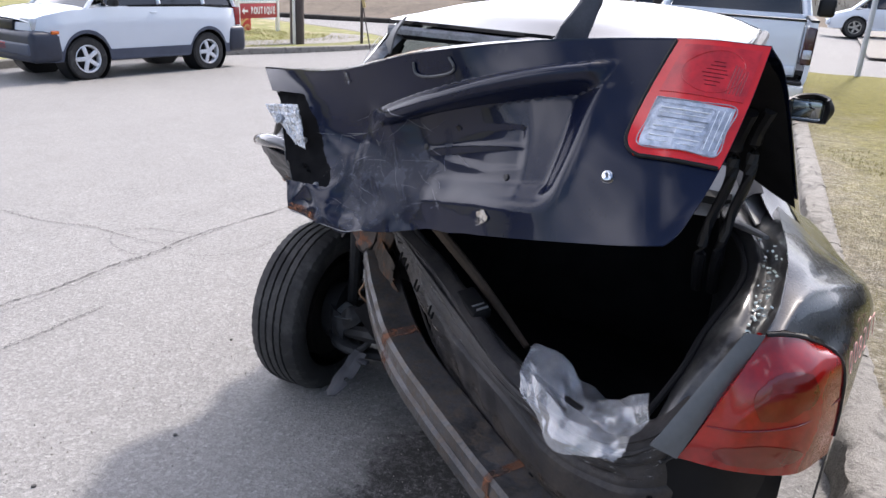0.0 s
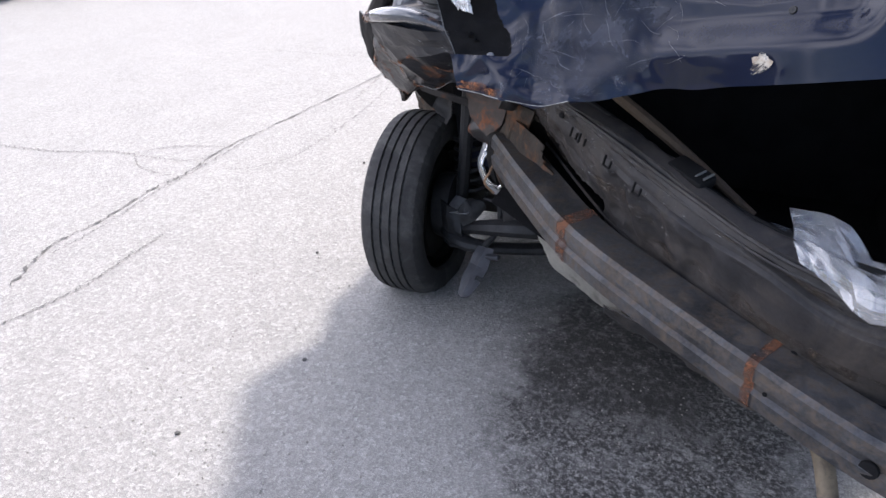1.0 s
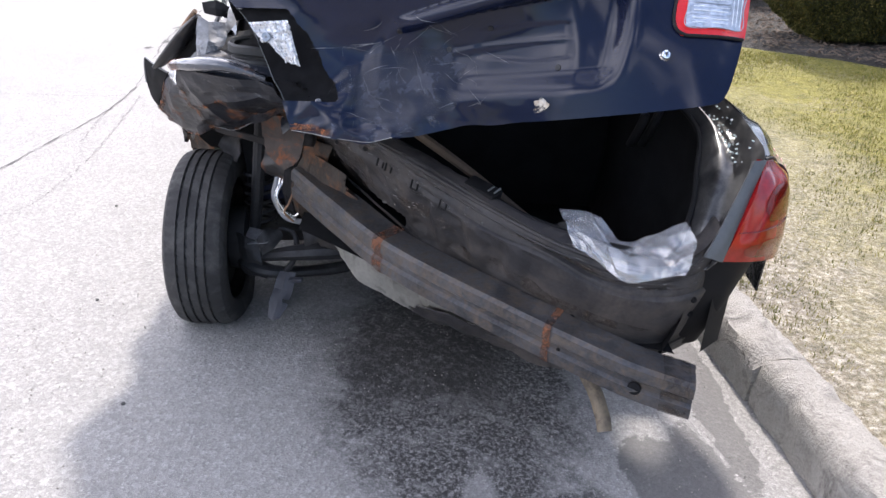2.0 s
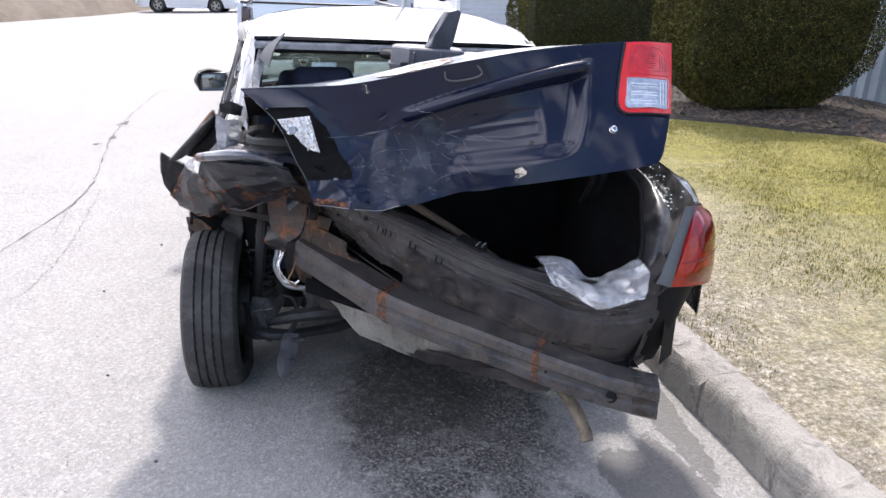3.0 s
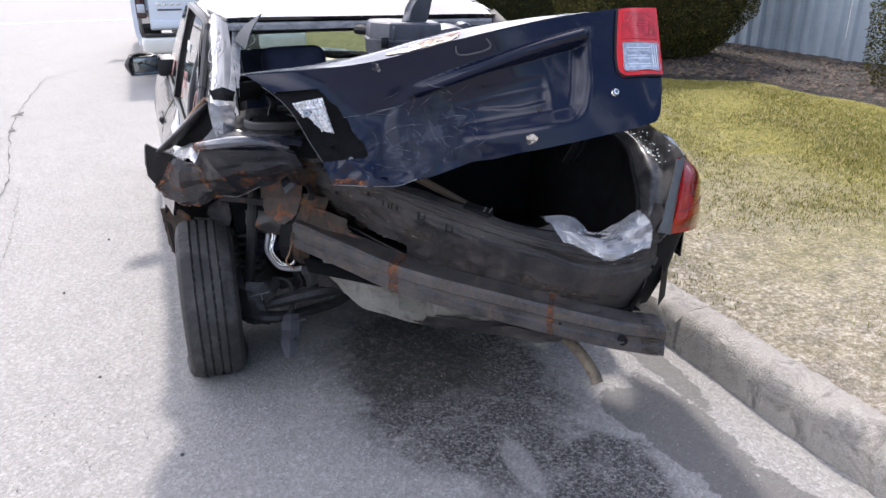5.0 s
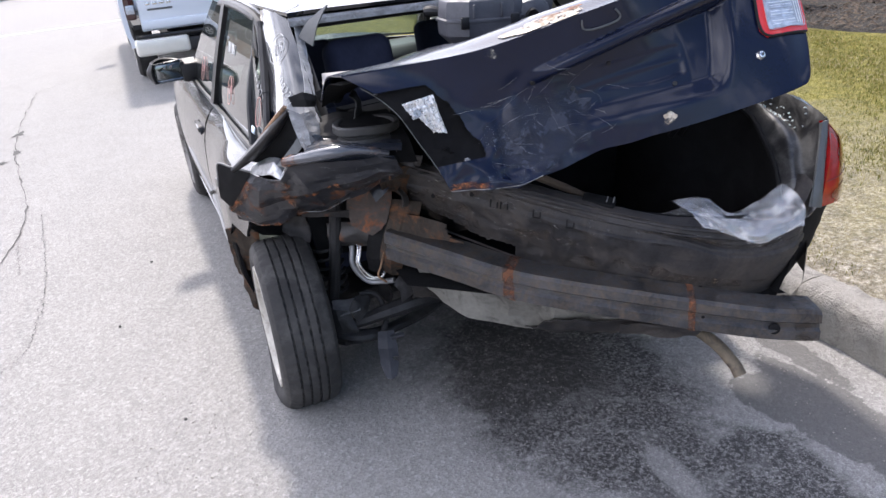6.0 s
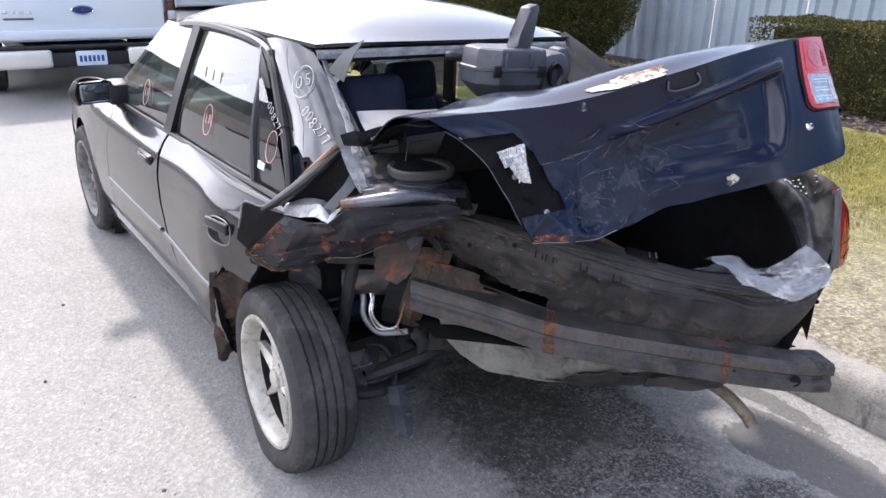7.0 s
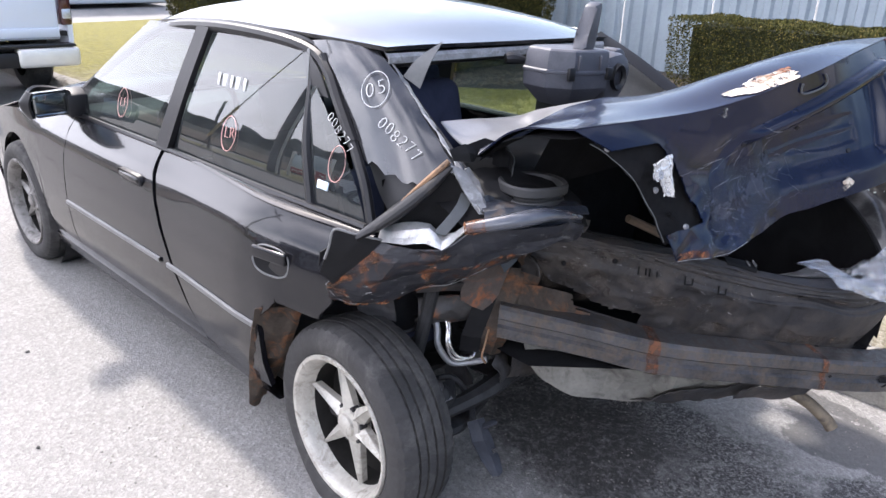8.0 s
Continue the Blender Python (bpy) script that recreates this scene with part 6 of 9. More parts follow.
emblem = tube([on_lid(a, b, 0.004)[0] for a, b in ((0.395, 0.06), (0.392, 0.15), (0.41, 0.19), (0.45, 0.19), (0.465, 0.15), (0.46, 0.06))], 0.0028, 30, 6)
part("badge_ghost", emblem, M["pale_plastic"], lid, "faint outline left by a missing badge")
for k, (a, b) in enumerate(((0.285, 0.50), (0.43, 0.56), (0.555, 0.76), (0.36, 0.66))):
    q, n = on_lid(a, b, 0.002)
    part("bolt_hole", lathe([(0.0005, 0.001), (0.006, 0.001), (0.007, -0.002)], 12, m=facing(q, n) @ pose(0, 0, 0, 0, -90, 0)), M["black"], lid)
for arm in ([(0.79, -0.50, 1.25), (0.767, -0.42, 1.17), (0.766, -0.42, 1.09), (0.738, -0.42, 0.98), (0.732, -0.42, 0.90), (0.73, -0.34, 0.80)], [(0.825, -0.50, 1.26), (0.803, -0.42, 1.19), (0.802, -0.42, 1.10), (0.782, -0.42, 1.01), (0.770, -0.42, 0.91), (0.765, -0.34, 0.80)]):
    part("hinge_arm", tube([loc(*p) for p in arm], 0.014, 22, 8, 0.8), M["black"], car, "black boot hinge arm")


# boot tub
part("boot_floor", sheet(patch([[loc(-0.28, -0.30, 0.47), loc(0.2, -0.68, 0.45), loc(0.76, -0.89, 0.42)], [loc(-0.28, 0.05, 0.47), loc(0.2, 0.05, 0.45), loc(0.78, 0.05, 0.43)]], 5, 8)), M["liner"], car)
part("boot_bulkhead", sheet(patch([[loc(-0.55, 0.05, 1.00), loc(0.1, 0.05, 1.02), loc(0.8, 0.05, 1.0)], [loc(-0.5, 0.05, 0.40), loc(0.1, 0.05, 0.40), loc(0.8, 0.05, 0.40)]], 5, 8)), M["liner"], car)
LIP = [(0.735, -0.90, 0.69), (0.768, -0.80, 0.785), (0.797, -0.71, 0.853), (0.830, -0.61, 0.902), (0.838, -0.52, 0.925), (0.812, -0.42, 0.952), (0.765, -0.34, 0.975), (0.74, -0.20, 0.975)]
inside = LIP + [(0.745, 0.06, 0.985)]
part("boot_side", sheet(patch([[loc(*p) for p in inside], [loc(x + 0.02, y, z * 0.5 + 0.2) for x, y, z in inside], [loc(x - 0.01, y + 0.02, 0.40) for x, y, z in inside]], 8, 34)), M["liner"], car)
part("boot_side", sheet(dent(patch([[loc(-0.46, 0.05, 1.0), loc(-0.31, -0.12, 0.96), loc(-0.19, -0.26, 0.88)], [loc(-0.40, 0.10, 0.4), loc(-0.24, 0.0, 0.45), loc(-0.14, -0.10, 0.5)]], 10, 12), 0.03, 5, 2)), M["liner"], car)
part("parcel_shelf", sheet(patch([[loc(-0.26, -0.12, 0.985), loc(0.1, -0.20, 1.0), loc(0.76, -0.20, 0.97)], [loc(-0.34, 0.12, 0.985), loc(0.1, 0.12, 1.0), loc(0.74, 0.16, 0.985)]], 6, 14), 0.02), M["shelf"], car, "grey parcel shelf below the missing back window")
SEAL = [loc(-0.17, -0.30, 0.875), loc(0.05, -0.46, 0.815), loc(0.22, -0.575, 0.755), loc(0.36, -0.69, 0.715), loc(0.50, -0.79, 0.700), loc(0.62, -0.85, 0.695), loc(0.70, -0.885, 0.70)] + [loc(x - 0.004, y, z + 0.004) for x, y, z in LIP[1:7]]
part("rubber_seal", tube(SEAL, 0.007, 70, 8), M["hollow"], car, "black rubber boot seal")
part("timber_offcut", tube([loc(-0.02, -0.40, 0.90), loc(0.129, -0.462, 0.82), loc(0.266, -0.522, 0.74), loc(0.40, -0.592, 0.66)], [0.012, 0.014, 0.012, 0.008], 16, 8), M["wood_stud"], car, "brown rolled edge of torn boot lining")
SILL = [(-0.23, -0.29, 0.875), (-0.05, -0.44, 0.825), (0.09, -0.53, 0.79), (0.20, -0.61, 0.755), (0.30, -0.695, 0.722), (0.41, -0.79, 0.697), (0.54, -0.857, 0.683), (0.66, -0.905, 0.675), (0.75, -0.92, 0.72), (0.80, -0.91, 0.78)]
part("boot_sill", sheet(dent(patch([[loc(*p) for p in SILL], [loc(x - 0.0, y + 0.05, z + 0.012) for x, y, z in SILL], [loc(x, y + 0.10, z - 0.035) for x, y, z in SILL]], 8, 60), 0.010, 10, 3, 0.5, lambda v, u: 1 - u), 0.004), M["grime"], car)
panel = locs([SILL,
              [(-0.23, -0.23, 0.80), (-0.06, -0.415, 0.765), (0.08, -0.555, 0.732), (0.185, -0.635, 0.695), (0.30, -0.715, 0.66), (0.41, -0.797, 0.645), (0.55, -0.877, 0.60), (0.67, -0.92, 0.60), (0.76, -0.93, 0.62), (0.84, -0.88, 0.64)],
              [(-0.20, -0.19, 0.70), (-0.03, -0.37, 0.63), (0.10, -0.53, 0.62), (0.20, -0.615, 0.60), (0.31, -0.71, 0.60), (0.42, -0.785, 0.57), (0.555, -0.867, 0.54), (0.67, -0.90, 0.52), (0.755, -0.89, 0.51), (0.84, -0.83, 0.52)],
              [(-0.17, -0.15, 0.61), (0.0, -0.33, 0.54), (0.12, -0.47, 0.50), (0.22, -0.56, 0.47), (0.32, -0.65, 0.44), (0.43, -0.73, 0.42), (0.56, -0.81, 0.39), (0.68, -0.83, 0.38), (0.76, -0.81, 0.37), (0.84, -0.76, 0.37)]])
PV, PU = 48, 170
g = patch(panel, PV, PU)
ns = normals(g)
for i in range(PV):
    for j in range(PU):
        v, u = i / (PV - 1), j / (PU - 1)
        rib = 0.011 * smooth(0.42, 0.50, v) * (1 - smooth(0.78, 0.86, v)) * smooth(0.1, 0.9, math.sin(u * 62) * 0.5 + 0.5) * smooth(0.14, 0.2, u) * (1 - smooth(0.50, 0.58, u))
        step = 0.016 * smooth(0.14, 0.17, v) - 0.008 * smooth(0.36, 0.40, v) - 0.012 * smooth(0.88, 0.92, v)
        groove = 0.010 * math.exp(-(((v - 0.27) / 0.035) ** 2)) * smooth(0.50, 0.54, u) * (1 - smooth(0.80, 0.84, u))
        g[i][j] = g[i][j] - ns[i][j] * (rib + step + groove) * (1 if ns[i][j].y < 0 else -1)
dent(g, 0.010, 7, 5.5, 0.7, lambda v, u: 0.15 + 0.85 * (1 - smooth(0.15, 0.6, u)))
dent(g, 0.010, 13, 2.2, 0.6, lambda v, u: 1 - smooth(0.10, 0.42, u))
dent(g, 0.003, 24, 1.5, 0.6, lambda v, u: 0.25 + (1 - smooth(0.1, 0.5, u)))


def panel_gone(v, u):
    """Torn lower inner corner beside the beam mount."""
    return v > 0.62 + 1.1 * (u - 0.02) + 0.05 * noise.noise(Vector((u * 30, v * 9, 1))) and u < 0.17


rear_panel = part("rear_panel", sheet(g, 0.004, skip=panel_gone), M["grime"], car, "grimy buckled rear panel")
panel_grid = g
for k, p in enumerate(((-0.012, -0.462, 0.757), (0.012, -0.484, 0.751), (0.086, -0.557, 0.732), (0.163, -0.623, 0.703))):
    m = facing(loc(*p), loc(-0.62, -0.74, 0.26) - loc(0, 0, 0), (0.1, -0.1, 1))
    bm = bmesh.new()
    for size, at in (((0.004, 0.024, 0.006), (-0.011, 0, 0.006)), ((0.026, 0.004, 0.006), (0, -0.011, 0.006)), ((0.004, 0.018, 0.006), (0.011, -0.002, 0.006))):
        if k < 2 and size[0] > 0.02:
            continue
        box(size, at, (0, 0, 4), 0.001, 1, bm)
    bm.transform(m)
    part("panel_slot", bm, M["hollow"], rear_panel, "dark clip slot")
for v, r in ((0.155, 0.0035), (0.05, 0.005), (0.90, 0.004)):
    part("panel_seam", tube([at_grid(panel_grid, u, v + 0.012 * math.sin(9 * u), 0.002) for u in (0.02, 0.2, 0.4, 0.6, 0.8, 0.97)], r, 70, 6), M["grime"], rear_panel)
tagged(part("scratch", scrapes(panel_grid, 150, (0.02, 0.40, 0.05, 0.7), 11, 0.0017, 0.035), M["dust_flake"], rear_panel), "fine pale scratches", kind="stuff")
tagged(part("scratch", scrapes(panel_grid, 60, (0.35, 0.95, 0.03, 0.30), 12, 0.0014, 0.05, 0.0), M["dust_flake"], rear_panel), "fine pale scratches", kind="stuff")
for k, (u, v, ru, rv) in enumerate(((0.10, 0.22, 0.05, 0.12), (0.05, 0.55, 0.05, 0.2), (0.25, 0.60, 0.08, 0.06), (0.60, 0.22, 0.12, 0.03), (0.52, 0.80, 0.2, 0.05), (0.78, 0.28, 0.06, 0.03))):
    part("rust_patch", blob_on(panel_grid, u, v, ru, rv, 0.002, 70 + k, 0.6, 6, 40), M["brown_flake"], rear_panel)
for u, v in ((0.045, 0.42), (0.105, 0.30), (0.90, 0.42), (0.93, 0.62), (0.62, 0.86)):
    q = at_grid(panel_grid, u, v, 0.003)
    part("panel_hole", lathe([(0.0005, 0.002), (0.007, 0.002), (0.008, -0.003)], 14, m=facing(q, (-0.5, -0.85, 0.1)) @ pose(0, 0, 0, 0, -90, 0)), M["liner"], rear_panel)
latch = part("boot_latch", box((0.10, 0.05, 0.028), loc(0.265, -0.615, 0.748), (10, 12, -42), 0.008, 2), M["hollow"], car, "black boot latch on the sill")
for dx in (-0.02, 0.0, 0.02):
    part("latch_bar", box((0.004, 0.03, 0.006), loc(0.285 + dx * 0.8, -0.632 - dx * 0.6, 0.757), (10, 12, -42), 0.001, 1), M["moulding"], latch)
part("channel_edge", tube([loc(x + 0.012, y + 0.055, z - 0.004) for x, y, z in SILL[3:8]], 0.004, 40, 6), M["moulding"], car, "worn edge of the drain channel")
# right rear corner
part("corner_bracket", sheet(dent(patch([[loc(0.76, -0.905, 0.715), loc(0.80, -0.918, 0.715), loc(0.87, -0.90, 0.70), loc(0.955, -0.82, 0.69)], [loc(0.775, -0.878, 0.57), loc(0.83, -0.875, 0.57), loc(0.875, -0.855, 0.56), loc(0.94, -0.76, 0.55)], [loc(0.775, -0.785, 0.385), loc(0.83, -0.785, 0.385), loc(0.87, -0.765, 0.385), loc(0.91, -0.70, 0.41)]], 16, 16), 0.004, 8, 4), 0.006), M["hollow"], car, "torn black bumper bracket")
part("grey_trim", sheet(quad_grid(loc(0.866, -0.846, 0.932), loc(0.898, -0.838, 0.932), loc(0.802, -0.938, 0.712), loc(0.756, -0.945, 0.728), 10, 5, 0.006, lift=0.004), 0.01), M["pale_plastic"], car, "flat grey lamp surround")
LAMP = locs([[(0.900, -0.832, 0.931), (0.928, -0.802, 0.926), (0.962, -0.755, 0.908), (0.998, -0.70, 0.878)],
             [(0.868, -0.888, 0.86), (0.930, -0.862, 0.862), (0.990, -0.80, 0.858), (1.035, -0.70, 0.85)],
             [(0.826, -0.922, 0.76), (0.908, -0.902, 0.755), (0.998, -0.82, 0.750), (1.048, -0.70, 0.745)],
             [(0.802, -0.932, 0.710), (0.895, -0.910, 0.702), (0.99, -0.83, 0.680), (1.045, -0.71, 0.668)]])
tail = part("tail_lamp", sheet(patch(LAMP, 24, 26), 0.02), M["red_lens"], car, "large red tail lamp")
inner_lamp = patch(LAMP, 24, 26)
part("lamp_bowl", blob_on(inner_lamp, 0.46, 0.40, 0.24, 0.13, 0.0015, 2, 0.10, 8, 40), M["dark_red"], tail)
part("lamp_bowl", blob_on(inner_lamp, 0.40, 0.80, 0.26, 0.12, 0.0015, 5, 0.10, 8, 40), M["dark_red"], tail)
part("lamp_seam", tube([at_grid(inner_lamp, u, 0.60 - 0.06 * u, 0.0015) for u in (0.02, 0.3, 0.6, 0.97)], 0.0012, 40, 5), M["dark_red"], tail)
part("lamp_gasket", tube([inner_lamp[0][k] for k in range(0, 26, 5)] + [inner_lamp[k][25] for k in range(4, 24, 5)], 0.004, 60, 6), M["rubber"], tail)
QTR = locs([[(0.901, -0.828, 0.936), (0.915, -0.68, 0.968), (0.905, -0.54, 0.998), (0.872, -0.28, 1.005), (0.86, -0.02, 0.985)],
            [(0.940, -0.778, 0.924), (0.968, -0.65, 0.948), (0.972, -0.48, 0.955), (0.94, -0.25, 0.955), (0.90, 0.0, 0.945)],
            [(0.998, -0.694, 0.882), (1.045, -0.55, 0.892), (1.085, -0.34, 0.870), (1.03, -0.14, 0.87), (0.985, 0.05, 0.872)],
            [(1.045, -0.69, 0.80), (1.082, -0.50, 0.78), (1.098, -0.31, 0.77), (1.04, -0.10, 0.76), (0.985, 0.05, 0.76)],
            [(1.045, -0.69, 0.50), (1.075, -0.45, 0.50), (1.085, -0.30, 0.56), (1.03, -0.10, 0.62), (0.975, 0.05, 0.64)]])
quarter = patch(QTR, 48, 48)
for i in range(48):
    for j in range(48):
        v, u = i / 47, j / 47
        # one long crease to the shoulder with the skin sunk in front of it
        line = 0.16 + 0.34 * smooth(0.15, 0.62, u)
        quarter[i][j] = quarter[i][j] + Vector((0.4, 0, 1)) * (0.004 * math.exp(-abs(v - line) / 0.035) - 0.004 * math.exp(-(((v - line + 0.12) / 0.08) ** 2)) * smooth(0.25, 0.5, u) * (1 - smooth(0.60, 0.75, u)))
part("quarter_panel", sheet(dent(quarter, 0.002, 4, 7, 0.3), 0.004), M["quarter_paint"], car, "creased right rear quarter panel")
part("corner_wall", sheet([[loc(0.83, -0.88, z), loc(0.90, -0.82, z), loc(0.985, -0.66, z)] for z in (0.80, 0.6, 0.42)]), M["hollow"], car)
EDGE = [(0.80, -0.93, 0.715), (0.845, -0.89, 0.83), (0.898, -0.832, 0.932), (0.912, -0.72, 0.962), (0.907, -0.56, 0.992), (0.888, -0.42, 1.000), (0.868, -0.28, 1.003), (0.86, -0.16, 0.99)]
gutter = dent(patch([[loc(*p) for p in LIP], [loc(x * 0.7 + ex * 0.3, y * 0.7 + ey * 0.3, z * 0.65 + ez * 0.35 + 0.006) for (x, y, z), (ex, ey, ez) in zip(LIP, EDGE)], [loc(x * 0.4 + ex * 0.6, y * 0.4 + ey * 0.6, z * 0.5 + ez * 0.5 - 0.022) for (x, y, z), (ex, ey, ez) in zip(LIP, EDGE)], [loc(x * 0.15 + ex * 0.85, y * 0.15 + ey * 0.85, ez - 0.016) for (x, y, z), (ex, ey, ez) in zip(LIP, EDGE)], [loc(*p) for p in EDGE]], 22, 50), 0.004, 12, 3)
part("boot_gutter", sheet(gutter, 0.003), M["gutter"], car, "dusty drain channel round the boot opening")
part("gutter_rail", tube([loc(0.77, -0.345, 0.978), loc(0.815, -0.40, 0.985), loc(0.862, -0.465, 0.990)], [0.010, 0.013, 0.008], 14, 8, 0.6), M["moulding"], car, "pale bent end of the shelf rail")
part("pillar_trim", sheet(patch([[loc(0.66, -0.09, 1.05), loc(0.77, -0.095, 1.05), loc(0.838, -0.105, 1.035)], [loc(0.66, -0.14, 0.995), loc(0.77, -0.145, 0.995), loc(0.840, -0.155, 0.99)], [loc(0.66, -0.20, 0.94), loc(0.76, -0.205, 0.945), loc(0.805, -0.212, 0.955)]], 12, 16), 0.004), M["trim_light"], car, "pale rounded foot of the cabin trim")
for k in range(48):
    rng = random.Random(k)
    q = at_grid(gutter, rng.gauss(0.52, 0.10), rng.gauss(0.55, 0.12), 0.004)
    part("glass_crumb", box((rng.uniform(0.002, 0.006),) * 2 + (0.003,), q, (rng.uniform(-30, 30), rng.uniform(-30, 30), rng.uniform(0, 90))), M["shard"], car)


# bumper beam
def sweep(line, prof, n, bm=None):
    bm = bm or bmesh.new()
    pts = spline(line, n)
    rings = []
    for i, p in enumerate(pts):
        d = (pts[min(i + 1, n - 1)] - pts[max(i - 1, 0)])
        d.z = 0
        d.normalize()
        s = Vector((d.y, -d.x, 0))
        rings.append([bm.verts.new(p + s * a + Vector((0, 0, b))) for a, b in prof])
    m = len(prof)
    for a, b in zip(rings, rings[1:]):
        for k in range(m):
            bm.faces.new((a[k], a[(k + 1) % m], b[(k + 1) % m], b[k]))
    return bm


BEAM = [loc(-0.285, -0.175, 0.580), loc(-0.13, -0.375, 0.545), loc(0.045, -0.555, 0.497), loc(0.367, -0.785, 0.440), loc(0.623, -0.930, 0.388), loc(0.785, -0.985, 0.358)]
PROF = [(0.022, -0.054), (0.034, -0.046), (0.036, -0.014), (0.026, -0.006), (0.026, 0.008), (0.036, 0.016), (0.034, 0.044), (0.024, 0.054), (-0.06, 0.056), (-0.066, 0.05), (-0.06, 0.046), (0.018, 0.044), (0.018, -0.044), (-0.06, -0.046), (-0.066, -0.05), (-0.06, -0.056)]
bm = sweep(BEAM, PROF, 80)
for v in bm.verts:
    k = 0.006 * noise.noise(v.co * 9) + (0.012 * noise.noise(v.co * 5) if v.co.x < -0.1 else 0)
    v.co += Vector((0.2, -0.8, 0.3)) * k
beam = part("bumper_beam", bm, M["beam"], car, "bent steel bumper beam, rust at its welds")
full = spline(BEAM, 81)
for a, b in ((28, 30), (52, 53)):
    part("rust_weld", sweep(full[a : b + 1], [(x * 1.05 + 0.001, z * 1.03) for x, z in PROF], 8), M["weld_flake"], beam)
part("beam_end_rust", sweep(full[72:80], [(x * 1.05 + 0.001, z * 1.03) for x, z in PROF], 10), M["brown_flake"], beam)
for (x, y, z), r in (((0.640, -0.975, 0.372), 0.017), ((-0.198, -0.318, 0.560), 0.013), ((-0.245, -0.250, 0.556), 0.008), ((0.463, -0.872, 0.415), 0.005), ((0.50, -0.89, 0.42), 0.006)):
    part("beam_hole", lathe([(0.0005, 0.002), (r, 0.002), (r + 0.001, -0.004)], 18, m=facing(loc(x, y, z), (-0.5, -0.85, 0.05)) @ pose(0, 0, 0, 0, -90, 0)), M["liner"], beam)
mount = [[(-0.245, -0.20, 0.690), (-0.195, -0.255, 0.685), (-0.135, -0.305, 0.665), (-0.085, -0.345, 0.640)], [(-0.250, -0.215, 0.640), (-0.200, -0.270, 0.635), (-0.140, -0.320, 0.618), (-0.090, -0.360, 0.600)], [(-0.262, -0.215, 0.600), (-0.210, -0.280, 0.592), (-0.150, -0.335, 0.580), (-0.100, -0.380, 0.572)]]
part("beam_mount", sheet(crumple(mount, 5, 0.006, 14, 0.0015, 2.0), 0.004, skip=lambda v, u: u > 0.74 + 0.10 * noise.noise(Vector((v * 9, u * 4, 2))) and v < 0.45), M["rail_brown"], car, "rusty torn beam mount", sharp=16)
low = locs([[(-0.225, -0.195, 0.560), (-0.10, -0.33, 0.520), (0.04, -0.47, 0.480), (0.20, -0.61, 0.440), (0.40, -0.74, 0.390)],
            [(-0.207, -0.230, 0.445), (-0.085, -0.325, 0.400), (0.05, -0.445, 0.362), (0.20, -0.57, 0.338), (0.40, -0.69, 0.345)],
            [(-0.172, -0.235, 0.365), (-0.085, -0.310, 0.305), (0.04, -0.405, 0.272), (0.165, -0.495, 0.255), (0.40, -0.65, 0.310)]])
part("floor_skirt", sheet(dent(refine(dent(patch(low, 5, 16), 0.030, 9, 9, 0.6), 4), 0.004, 30, 2, 0.5), 0.003), M["grey_sheet"], car, "pale dirty sheet hanging under the beam", sharp=12)
g = patch(locs([[(0.10, -0.55, 0.345), (0.3, -0.66, 0.34), (0.50, -0.72, 0.33)], [(0.08, -0.45, 0.27), (0.3, -0.56, 0.25), (0.5, -0.62, 0.25)], [(0.02, -0.15, 0.27), (0.3, -0.2, 0.26), (0.55, -0.2, 0.27)]]), 14, 24)
part("spare_well", sheet(dent(g, 0.02, 7, 3, 0.5), 0.004), M["grime"], car)
part("silencer", tube([loc(0.30, -0.44, 0.28), loc(0.42, -0.50, 0.27), loc(0.60, -0.58, 0.27), loc(0.68, -0.60, 0.27)], [0.06, 0.095, 0.095, 0.06], 16, 16, 0.7), M["grime"], car)
part("tail_pipe", tube([loc(0.50, -0.55, 0.25), loc(0.56, -0.66, 0.255), loc(0.60, -0.77, 0.225), loc(0.618, -0.845, 0.18), loc(0.622, -0.875, 0.15)], 0.021, 20, 12), M["copper"], car, "brown corroded tail pipe")


# torn left rear corner
torn = [[(-0.69, -0.12, 0.905), (-0.655, -0.20, 0.90), (-0.62, -0.275, 0.912), (-0.595, -0.34, 0.972), (-0.50, -0.412, 0.985), (-0.40, -0.447, 0.985), (-0.305, -0.455, 0.965)],
        [(-0.735, -0.06, 0.845), (-0.672, -0.165, 0.862), (-0.602, -0.255, 0.875), (-0.558, -0.325, 0.915), (-0.47, -0.392, 0.930), (-0.37, -0.432, 0.940), (-0.295, -0.44, 0.940)],
        [(-0.775, 0.0, 0.768), (-0.685, -0.12, 0.800), (-0.598, -0.215, 0.842), (-0.535, -0.31, 0.862), (-0.445, -0.392, 0.905), (-0.35, -0.435, 0.925), (-0.285, -0.43, 0.925)],
        [(-0.758, 0.015, 0.735), (-0.683, -0.055, 0.735), (-0.572, -0.175, 0.785), (-0.495, -0.225, 0.800), (-0.412, -0.295, 0.845), (-0.33, -0.36, 0.885), (-0.275, -0.39, 0.90)],
        [(-0.738, 0.035, 0.700), (-0.695, 0.008, 0.668), (-0.562, -0.135, 0.738), (-0.49, -0.165, 0.752), (-0.41, -0.225, 0.79), (-0.33, -0.30, 0.845), (-0.27, -0.35, 0.885)],
        [(-0.70, 0.09, 0.715), (-0.65, 0.06, 0.690), (-0.53, -0.06, 0.735), (-0.46, -0.10, 0.752), (-0.38, -0.16, 0.79), (-0.30, -0.24, 0.845), (-0.25, -0.30, 0.88)]]
g = crumple(torn, 6, 0.026, 9.0, 0.0022, 4.2)
torn_ob = part("torn_quarter", sheet(g, 0.004), M["torn_rust"], car, "crumpled rear wing, scratched and rusting", sharp=10)
